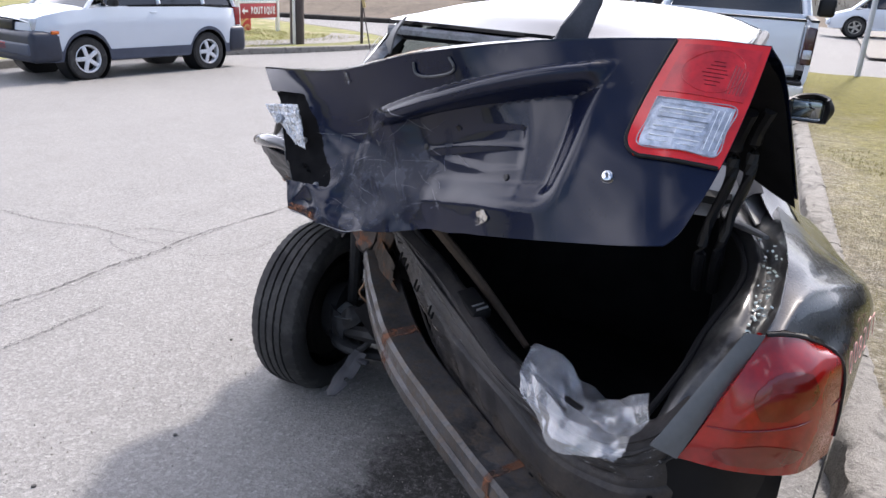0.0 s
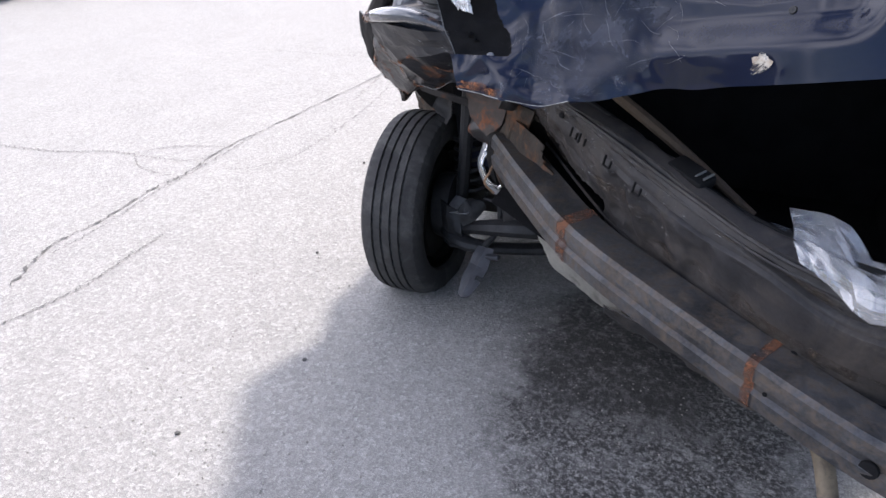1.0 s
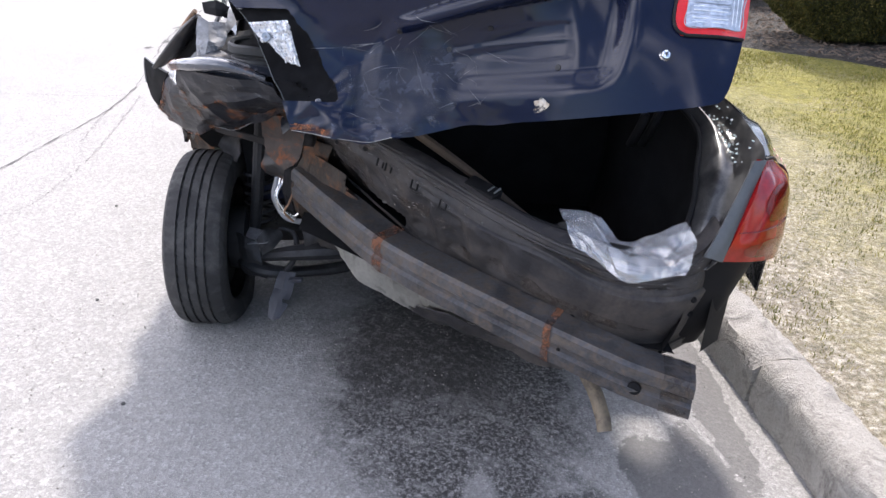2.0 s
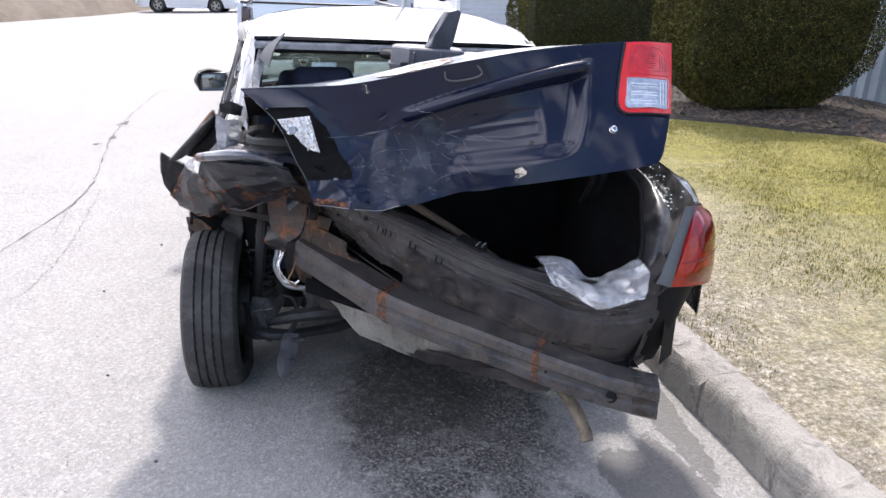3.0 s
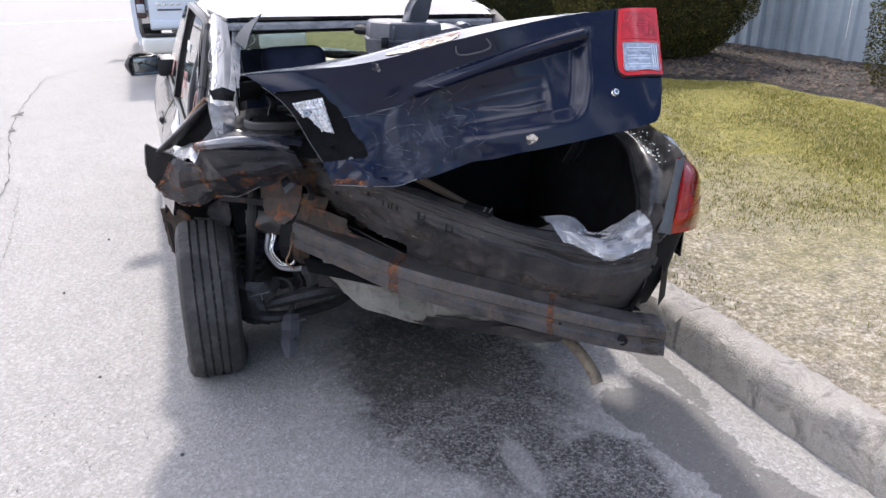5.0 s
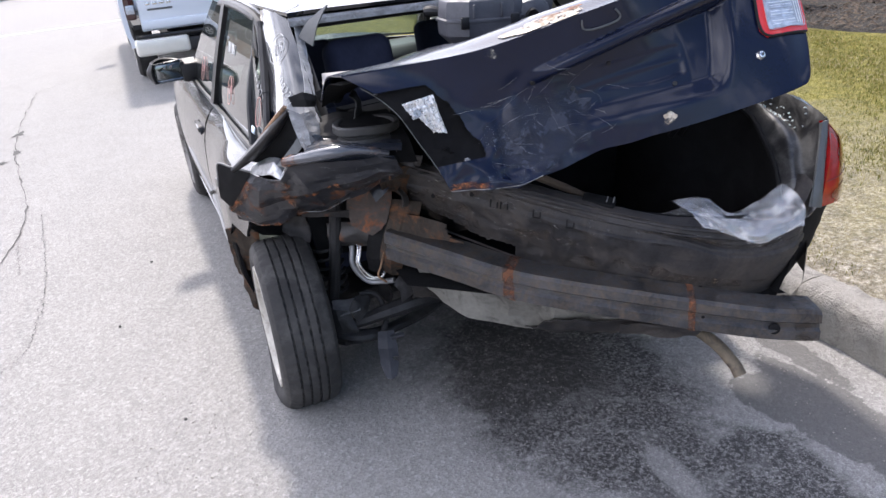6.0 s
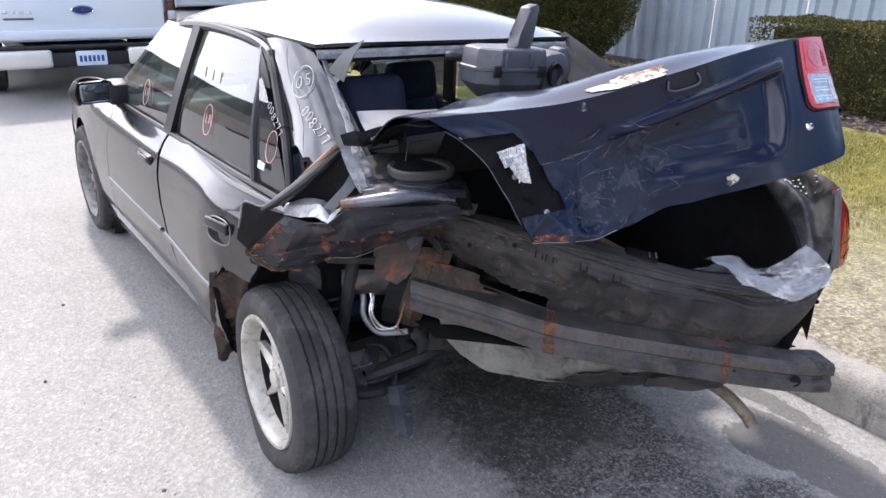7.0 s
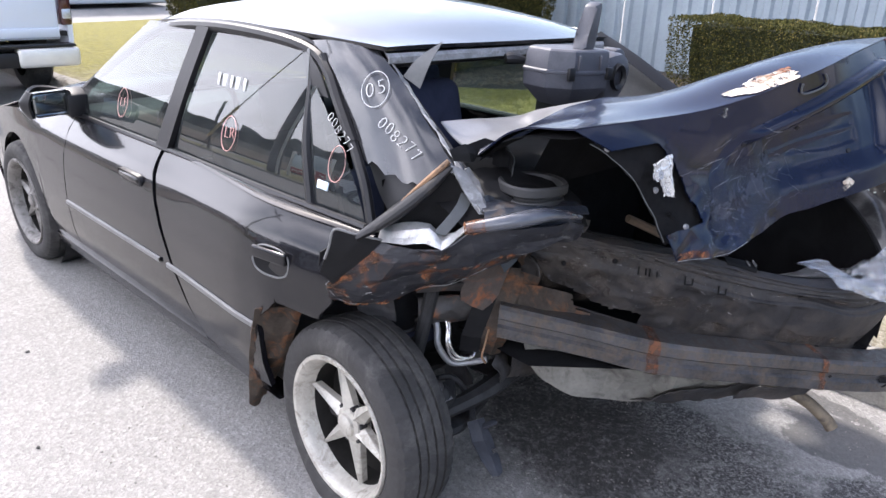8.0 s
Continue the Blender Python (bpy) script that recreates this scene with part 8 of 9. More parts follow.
def on_pillar(u, v):
    i, j = int(u * 29), int(v * 59)
    n = (pillar_grid[i + 1][j] - pillar_grid[i][j]).cross(pillar_grid[i][j + 1] - pillar_grid[i][j]).normalized()
    n = n if n.x < 0 else -n
    along = (pillar_grid[i][max(0, j - 6)] - pillar_grid[i][min(59, j + 6)]).normalized()
    return facing(pillar_grid[i][j] + n * 0.007, n, along)


m05 = on_pillar(0.50, 0.36) @ pose(0, 0, 0, 0, 0, -28)
writing("crayon_mark", "05", 0.062, m05, M["chalk"], car)
ring_mark("crayon_ring", m05, 0.044, 0.052, M["chalk"], car)
mnum = on_pillar(0.50, 0.60) @ pose(0, 0, 0, 0, 0, -66)
writing("crayon_mark", "008277", 0.050, mnum, M["chalk"], car)
for text, y, z, w in (("LF", 1.60, 0.985, 0.712), ("LR", 0.80, 1.005, 0.704)):
    mm = facing((-w - 0.012, y, z), (-0.93, 0, 0.28))
    writing("crayon_mark", text, 0.055, mm, M["chalk_red"], car)
    ring_mark("crayon_ring", mm, 0.042, 0.058, M["chalk_red"], car)
mm = facing((-0.705, 0.235, 1.02), (-0.93, -0.05, 0.28))
ring_mark("crayon_ring", mm, 0.034, 0.052, M["chalk_red"], car)
writing("crayon_mark", "008277", 0.042, facing((-0.685, 0.245, 1.105), (-0.93, -0.05, 0.28)) @ pose(0, 0, 0, 0, 0, -35), M["chalk"], car)
q0, q1, q2 = at_grid(quarter, 0.12, 0.66), at_grid(quarter, 0.24, 0.64), at_grid(quarter, 0.12, 0.76)
qn = (q1 - q0).cross(q2 - q0).normalized()
qn = qn if qn.x > 0 else -qn
writing("crayon_mark", "008277", 0.070, facing(at_grid(quarter, 0.20, 0.66) + qn * 0.006, qn, qn.cross(q1 - q0)), M["chalk_red"], car)
part("window_sticker", box((0.004, 0.05, 0.024), (-0.732, 0.27, 0.955), (0, 15, 0), 0.001), M["plate"], car, "small pale window sticker")
for k in range(5):
    part("crayon_scribble", box((0.003, 0.022, 0.04), (-0.668, 0.92 - 0.04 * k, 1.165), (0, 15, 12 if k % 2 else -12), 0.001), M["chalk"], car)
mw = facing(loc(-0.316, 2.015, 1.052), (0, -0.50, 0.86))
ring_mark("crayon_ring", mw, 0.10, 0.085, M["chalk"], car)
for k, x in enumerate((-0.045, 0.0, 0.045)):
    ring_mark("crayon_scribble", mw @ Matrix.Translation((x, 0.012 * (-1) ** k, 0)), 0.022, 0.030, M["chalk"], car)



# loose things in the wreck
def film_bag():
    rows = locs([[(0.455, -0.70, 0.735), (0.53, -0.74, 0.745), (0.60, -0.79, 0.70), (0.66, -0.83, 0.715), (0.735, -0.86, 0.775)],
                 [(0.46, -0.76, 0.728), (0.53, -0.80, 0.725), (0.60, -0.85, 0.702), (0.67, -0.89, 0.71), (0.74, -0.92, 0.755)],
                 [(0.465, -0.80, 0.715), (0.53, -0.86, 0.705), (0.59, -0.915, 0.694), (0.665, -0.945, 0.705), (0.72, -0.965, 0.728)],
                 [(0.48, -0.835, 0.69), (0.54, -0.895, 0.672), (0.59, -0.94, 0.652), (0.655, -0.965, 0.680), (0.70, -0.985, 0.705)]])
    rows = [[CAR @ p for p in r] for r in rows]
    return dent(refine(dent(dent(patch(rows, 8, 13), 0.026, 6, 3.0, 0.6), 0.020, 15, 5.0, 0.6), 5), 0.0015, 30, 1.0, 0.5)


bag = empty("plastic_bag", "crumpled clear plastic bag draped over the boot sill", "plastic bag")
part("front_film", sheet(film_bag()), M["film"], bag, sharp=9)
inner_film = [[(0.44, -0.50, 0.60), (0.57, -0.58, 0.585), (0.70, -0.64, 0.62)], [(0.47, -0.62, 0.655), (0.58, -0.69, 0.60), (0.71, -0.74, 0.66)], [(0.50, -0.74, 0.73), (0.60, -0.80, 0.69), (0.71, -0.86, 0.74)]]
part("back_film", sheet(refine(dent(patch(inner_film, 7, 9), 0.03, 8, 2.0, 0.7), 4)), M["film"], bag, sharp=9)


def box_shell(levels):
    """A box with cut corners, drawn as rings of (height, size) and closed at both ends."""
    plan = [(-0.14, -0.045), (-0.075, -0.10), (0.09, -0.10), (0.14, -0.06), (0.14, 0.06), (0.09, 0.10), (-0.085, 0.10), (-0.14, 0.055)]
    rows = [[Vector((0.01, 0, levels[0][0]))] * 9]
    rows += [[Vector((0.01 + (x - 0.01) * k, y * k, z)) for x, y in plan + plan[:1]] for z, k in levels]
    rows += [[Vector((0.01, 0, levels[-1][0]))] * 9]
    bm = sheet(rows)
    bmesh.ops.remove_doubles(bm, verts=bm.verts[:], dist=0.0004)
    return bm


def air_box():
    root = empty("plastic_box", "dusty dark plastic air box lying in the back window", "plastic box", at=Matrix.Translation((0.19, 0.04, 1.05)) @ pose(0, 0, 0, 0, 3, -4))
    part("body", box_shell([(0.085, 0.58), (0.092, 0.64), (0.138, 0.955), (0.144, 0.985), (0.188, 1.0)]), M["box_plastic"], root, sharp=20)
    part("cover", box_shell([(0.199, 0.985), (0.246, 0.965), (0.256, 0.94), (0.261, 0.88)]), M["box_plastic"], root, sharp=20)
    part("lid_flange", box_shell([(0.187, 1.0), (0.189, 1.035), (0.196, 1.035), (0.200, 0.99)]), M["box_plastic"], root, sharp=20)
    part("foot", box((0.11, 0.10, 0.13), (0.0, 0.02, 0.03), (0, 0, 0), 0.008), M["black"], root)
    for x in (-0.055, 0.045):
        part("cover_rib", box((0.008, 0.012, 0.046), (x, -0.100, 0.224), (0, 0, 0), 0.003), M["box_plastic"], root)
    for x in (-0.09, 0.09):
        part("clip", box((0.030, 0.012, 0.040), (x, -0.104, 0.190), (0, 0, 0), 0.004), M["black"], root)
    part("neck", prism([(0.12, 0.06), (0.21, 0.10), (0.25, 0.17), (0.24, 0.23), (0.20, 0.255), (0.12, 0.245)], 0.15, "y", -0.075, bevel=0.03), M["box_plastic"], root)
    part("duct_mouth", lathe([(0.020, 0.004), (0.032, 0.012), (0.036, 0.006), (0.036, -0.01), (0.02, -0.012), (0.002, -0.012)], 20, m=pose(0.165, -0.082, 0.175, 0, 0, -100) @ Matrix.Diagonal((1, 0.8, 1.25, 1))), M["black"], root)
    blade = part("handle", prism([(-0.050, 0.0), (0.048, 0.0), (0.034, 0.05), (0.040, 0.168), (0.020, 0.176), (-0.022, 0.150), (-0.030, 0.05)], 0.044, "y", -0.022, bevel=0.010), M["box_plastic"], root)
    blade.matrix_local = pose(0.03, -0.03, 0.245, 0, 18, 22)
    part("bracket", prism([(0.21, 0.19), (0.27, 0.19), (0.275, 0.245), (0.25, 0.262), (0.215, 0.258)], 0.07, "y", -0.02, bevel=0.014), M["box_plastic"], root)
    part("knob", tube([(-0.115, 0.08, 0.212), (-0.150, 0.10, 0.216), (-0.172, 0.11, 0.214)], [0.012, 0.02, 0.016], 6, 10), M["black"], root)
    return root


air_box()


# ---- other vehicles ----
def plain_wheel(parent, x, y, r, w, rim_mat, side, spokes=5):
    m = Matrix.Translation((x, y, r)) @ Matrix.Diagonal((-side, 1, 1, 1))
    k = r / 0.36
    bm = lathe([(0.23 * k, -w * 0.9), (0.26 * k, -w), (0.33 * k, -w * 0.95), (r, -w * 0.7), (r, w * 0.7), (0.33 * k, w * 0.95), (0.22 * k, w)], 40, m=m)
    wh = part("wheel", bm, M["tyre"], parent, "black tyre on an alloy wheel")
    part("rim", lathe([(0.235 * k, -w * 0.92), (0.225 * k, -w), (0.205 * k, -w * 0.8), (0.20 * k, 0.0)], 32, m=m), rim_mat, wh)
    for q in range(spokes):
        a = 2 * math.pi * q / spokes
        bm = box((0.03, 0.19 * k, 0.075 * k), (-w * 0.72, 0.115 * k, 0), bevel=0.012)
        bm.transform(m @ pose(0, 0, 0, math.degrees(a), 0, 0))
        part("spoke", bm, rim_mat, wh)
    part("hub", lathe([(0.002, -w * 0.85), (0.05 * k, -w * 0.82), (0.055 * k, -w * 0.5)], 16, m=m), rim_mat, wh)
    part("brake", lathe([(0.002, 0), (0.17 * k, 0), (0.17 * k, 0.02)], 20, m=m), M["dark_steel"], wh)


def vehicle(name, label, category, at, L, W, low, belt_line, wheels, r, roof, panes, paint, clad=None, clad_z=0.0, rim_mat=None, lamps=()):
    """A road vehicle looking along +y. belt_line: (y, z) along the waist; roof: (y, z, half width) along the roof; panes: side windows as four corners (y, z)."""
    root = empty(name, label, category, at=at)
    ys, zs = [a for a, _ in belt_line], [b for _, b in belt_line]
    up = lambda y: float(np.interp(y, ys, zs))
    y0, y1 = ys[0], ys[-1]

    def hw(y, z):
        end = 1 - 0.16 * max(0, (abs(y - (y0 + y1) / 2) / ((y1 - y0) / 2) - 0.75) / 0.25) ** 2
        t = (z - low) / max(0.1, up(y) - low)
        return W / 2 * end * (0.94 + 0.06 * math.sin(min(1, t * 1.3) * math.pi * 0.5) - 0.035 * max(0, t - 0.75) / 0.25)

    def lower(y):
        return max([low] + [arch(y, wy, r * 1.18, r, low) for wy in wheels])

    for side in (-1, 1):
        g = []
        n = 90
        for i in range(n):
            y = y0 + (y1 - y0) * i / (n - 1)
            a, b = lower(y), up(y)
            if clad:
                a = max(a, min(clad_z, b - 0.02))
            g.append([Vector((side * hw(y, a + (b - a) * k / 9), y, a + (b - a) * k / 9)) for k in range(10)])
        part("body_side", sheet(g, 0.01), paint, root)
        if clad:
            g = []
            for i in range(n):
                y = y0 + (y1 - y0) * i / (n - 1)
                a, b = min(lower(y), up(y) - 0.03), max(clad_z, lower(y) + 0.06)
                g.append([Vector((side * (hw(y, a + (b - a) * k / 4) + 0.012), y, a + (b - a) * k / 4)) for k in range(5)])
            part("cladding", sheet(g, 0.01), clad, root, "contrasting lower cladding")
        part("sill", box((0.06, wheels[1] - wheels[0] - 2.5 * r, 0.08), (side * (W / 2 - 0.06), (wheels[0] + wheels[1]) / 2, low + 0.02), bevel=0.02), clad or paint, root)
        for wy in wheels:
            plain_wheel(root, side * (W / 2 - 0.13), wy, r, 0.11, rim_mat or M["rim"], side)
            part("wheel_well", lathe([(r * 1.16, side * (W / 2 - 0.03)), (r * 1.16, side * (W / 2 - 0.35)), (0.02, side * (W / 2 - 0.35))], 28, m=Matrix.Translation((0, wy, r))), M["black"], root)
        for k, q in enumerate(panes):
            g = patch([[(side * (hw(q[0][0], q[0][1]) - 0.02), *q[0]), (side * (hw(q[1][0], q[1][1]) - 0.02), *q[1])], [(side * (float(np.interp(q[3][0], [p[0] for p in roof], [p[2] for p in roof])) + 0.015), *q[3]), (side * (float(np.interp(q[2][0], [p[0] for p in roof], [p[2] for p in roof])) + 0.015), *q[2])]], 6, 8)
            part("side_window", sheet(g, 0.008), M["dark_glass"], root)
        mir = part("door_mirror", box((0.22, 0.12, 0.17), (side * (W / 2 + 0.12), panes[-1][1][0] - 0.12, panes[-1][1][1] + 0.08), bevel=0.04, seg=3), M["black"], root)
        part("door_handle", box((0.02, 0.16, 0.03), (side * (W / 2 + 0.005), panes[-1][0][0] + 0.12, panes[-1][0][1] - 0.14), bevel=0.008), paint, root)
    g = [[Vector((x * hw(y, up(y)), y, up(y) + 0.05 * (1 - x * x))) for x in (-1, -0.6, -0.2, 0.2, 0.6, 1)] for y in (y0 + (y1 - y0) * i / 40 for i in range(41))]
    ry0, ry1 = roof[0][0], roof[-1][0]
    hood_rows = [row for row in g if row[0].y >= ry1 - 0.15]
    tail_rows = [row for row in g if row[0].y <= ry0 + 0.15]
    if len(hood_rows) > 1:
        part("bonnet", sheet(hood_rows, 0.01), paint, root)
    if len(tail_rows) > 1:
        part("tail_deck", sheet(tail_rows, 0.01), paint, root)
    part("roof", sheet(patch([[(x * w, y, z + 0.05 * (1 - x * x)) for x in (-1, -0.5, 0, 0.5, 1)] for y, z, w in roof], 14, 14), 0.02), paint, root)
    for end, (ey, ez, ew) in ((1, roof[-1]), (-1, roof[0])):
        base_y = panes[-1][1][0] + 0.30 if end > 0 else panes[0][0][0] - 0.22
        base_y = min(base_y, y1 - 0.05) if end > 0 else max(base_y, y0 + 0.02)
        g = patch([[(x * (ew - 0.02), ey, ez + 0.04 * (1 - x * x) - 0.01) for x in (-1, 0, 1)], [(x * (hw(base_y, up(base_y)) - 0.06), base_y + end * 0.06 * (1 - x * x), up(base_y) + 0.04 * (1 - x * x)) for x in (-1, 0, 1)]], 6, 8)
        part("windscreen" if end > 0 else "back_window", sheet(g, 0.008), M["dark_glass"], root)
        for side in (-1, 1):
            part("pillar", tube([(side * ew, ey, ez), (side * (hw(base_y, up(base_y)) - 0.03), base_y, up(base_y))], 0.035, 6, 8), paint, root)
    for k in range(len(panes) - 1):
        a, b = panes[k], panes[k + 1]
        for side in (-1, 1):
            part("pillar", tube([(side * (W / 2 - 0.06), (a[1][0] + b[0][0]) / 2, a[1][1]), (side * roof[len(roof) // 2][2], (a[2][0] + b[3][0]) / 2, a[2][1])], 0.04, 5, 8), paint, root)
    for end, yy in ((1, y1), (-1, y0)):
        g = [[Vector((x * hw(yy, z), yy + end * 0.06 * (1 - x * x) * math.sin(math.pi * (z - low) / (up(yy) - low + 0.01)), z)) for x in (-1, -0.66, -0.33, 0, 0.33, 0.66, 1)] for z in (low + (up(yy) - low) * k / 8 for k in range(9))]
        part("front_end" if end > 0 else "rear_end", sheet(g, 0.01), paint, root)
        part("bumper", box((W * 0.94, 0.14, 0.22), (0, yy + end * 0.05, low + 0.22), bevel=0.05, seg=3), clad or paint, root)
    for nm, size, pos, mt in lamps:
        for side in (-1, 1):
            part(nm, box(size, (side * pos[0], pos[1], pos[2]), bevel=0.02, seg=2), mt, root)
    part("underbody", box((W * 0.8, (y1 - y0) * 0.92, 0.2), (0, (y0 + y1) / 2, low + 0.08)), M["black"], root)
    part("cabin", box((W * 0.72, (ry1 - ry0) * 1.0, 0.5), (0, (ry0 + ry1) / 2, up((ry0 + ry1) / 2) - 0.2), bevel=0.1), M["black"], root)
    return root


suv = vehicle("parked_suv", "tall white estate car with dark slate bumpers by the far kerb", "suv", pose(-9.24, 6.56, -0.158, 0, 0, 173) @ Matrix.Scale(0.83, 4), 4.5, 1.86, 0.34,
              [(-2.2, 1.18), (-1.2, 1.24), (0.6, 1.24), (1.0, 1.22), (1.6, 1.17), (2.05, 1.08), (2.20, 0.98)], (-1.31, 1.31), 0.37,
              [(-2.0, 1.80, 0.60), (-1.2, 1.88, 0.65), (0.0, 1.90, 0.66), (0.55, 1.84, 0.63)],
              [((-1.95, 1.26), (-1.30, 1.28), (-1.30, 1.82), (-1.78, 1.79)), ((-1.20, 1.28), (-0.28, 1.28), (-0.28, 1.84), (-1.20, 1.82)), ((-0.18, 1.28), (0.95, 1.26), (0.42, 1.79), (-0.18, 1.84))],
              M["white_paint"], M["blue_grey"], 0.52, M["silver"],
              (("head_lamp", (0.36, 0.22, 0.20), (0.64, 2.08, 0.96), M["clear_lens"]), ("tail_lamp", (0.1, 0.14, 0.36), (0.82, -2.12, 1.05), M["red_lens"]), ("side_lamp", (0.06, 0.14, 0.06), (0.905, 1.86, 0.83), M["amber"])))
for y, deep in ((2.02, 0.56), (-2.06, 0.46)):
    part("bumper_cover", box((1.86, deep, 0.52), (0, y, 0.60), bevel=0.10, seg=4), M["bumper_navy"], suv, "dark slate bumper wrapping the corner")
part("grille", box((0.70, 0.08, 0.16), (0, 2.22, 0.93), bevel=0.02), M["black"], suv, "black grille")
part("front_plate", box((0.32, 0.02, 0.12), (0, 2.31, 0.58), bevel=0.01), M["sign_red"], suv)
for side in (-1, 1):
    part("roof_rail", tube([(side * 0.62, -1.7, 1.90), (side * 0.64, -0.6, 1.95), (side * 0.62, 0.4, 1.90)], 0.018, 12, 6), M["black"], suv)

far_suv = vehicle("far_suv", "dark navy estate car parked across the junction", "suv", pose(6.1, 30.5, 0.0, 0, 0, 65), 4.6, 1.85, 0.30,
                  [(-2.25, 1.0), (-1.2, 1.05), (1.0, 1.03), (1.7, 0.98), (2.25, 0.80)], (-1.33, 1.33), 0.36,
                  [(-1.9, 1.62, 0.6), (-1.0, 1.72, 0.64), (0.0, 1.72, 0.64), (0.5, 1.65, 0.6)],
                  [((-1.9, 1.06), (-0.4, 1.07), (-0.4, 1.64), (-1.7, 1.60)), ((-0.3, 1.07), (0.95, 1.06), (0.4, 1.6), (-0.3, 1.64))], M["navy"])
far_car = vehicle("far_car", "silver saloon parked beyond the junction", "car", pose(4.2, 22.0, 0.0, 0, 0, 195), 4.5, 1.75, 0.22,
                  [(-2.2, 0.92), (-1.2, 0.95), (0.9, 0.95), (1.6, 0.88), (2.25, 0.65)], (-1.3, 1.35), 0.32,
                  [(-1.0, 1.36, 0.55), (-0.4, 1.44, 0.6), (0.2, 1.43, 0.6), (0.55, 1.36, 0.56)],
                  [((-1.3, 0.96), (-0.3, 0.97), (-0.3, 1.38), (-0.9, 1.34)), ((-0.2, 0.97), (1.0, 0.95), (0.5, 1.33), (-0.2, 1.38))], M["silver"])
van = vehicle("far_van", "white people carrier parked in the far lot", "van", pose(3.3, 33.5, 0.0, 0, 0, 92), 5.0, 1.95, 0.32,
              [(-2.45, 1.1), (-1.2, 1.12), (1.2, 1.1), (1.8, 1.0), (2.45, 0.8)], (-1.5, 1.5), 0.38,
              [(-2.3, 1.78, 0.65), (-1.0, 1.86, 0.68), (0.3, 1.86, 0.68), (0.9, 1.76, 0.64)],
              [((-2.2, 1.15), (-0.9, 1.16), (-0.9, 1.74), (-2.1, 1.72)), ((-0.8, 1.16), (0.2, 1.16), (0.2, 1.74), (-0.8, 1.74)), ((0.3, 1.16), (1.4, 1.12), (0.8, 1.68), (0.3, 1.74))], M["white_paint"])
far_sedan = vehicle("far_car", "grey saloon parked beyond the traffic island", "car", pose(-6.4, 35.5, -0.10, 0, 0, 85), 4.5, 1.75, 0.22,
                    [(-2.2, 0.92), (-1.2, 0.95), (0.9, 0.95), (1.6, 0.88), (2.25, 0.65)], (-1.3, 1.35), 0.32,
                    [(-1.0, 1.36, 0.55), (-0.4, 1.44, 0.6), (0.2, 1.43, 0.6), (0.55, 1.36, 0.56)],
                    [((-1.3, 0.96), (-0.3, 0.97), (-0.3, 1.38), (-0.9, 1.34)), ((-0.2, 0.97), (1.0, 0.95), (0.5, 1.33), (-0.2, 1.38))], M["silver"])


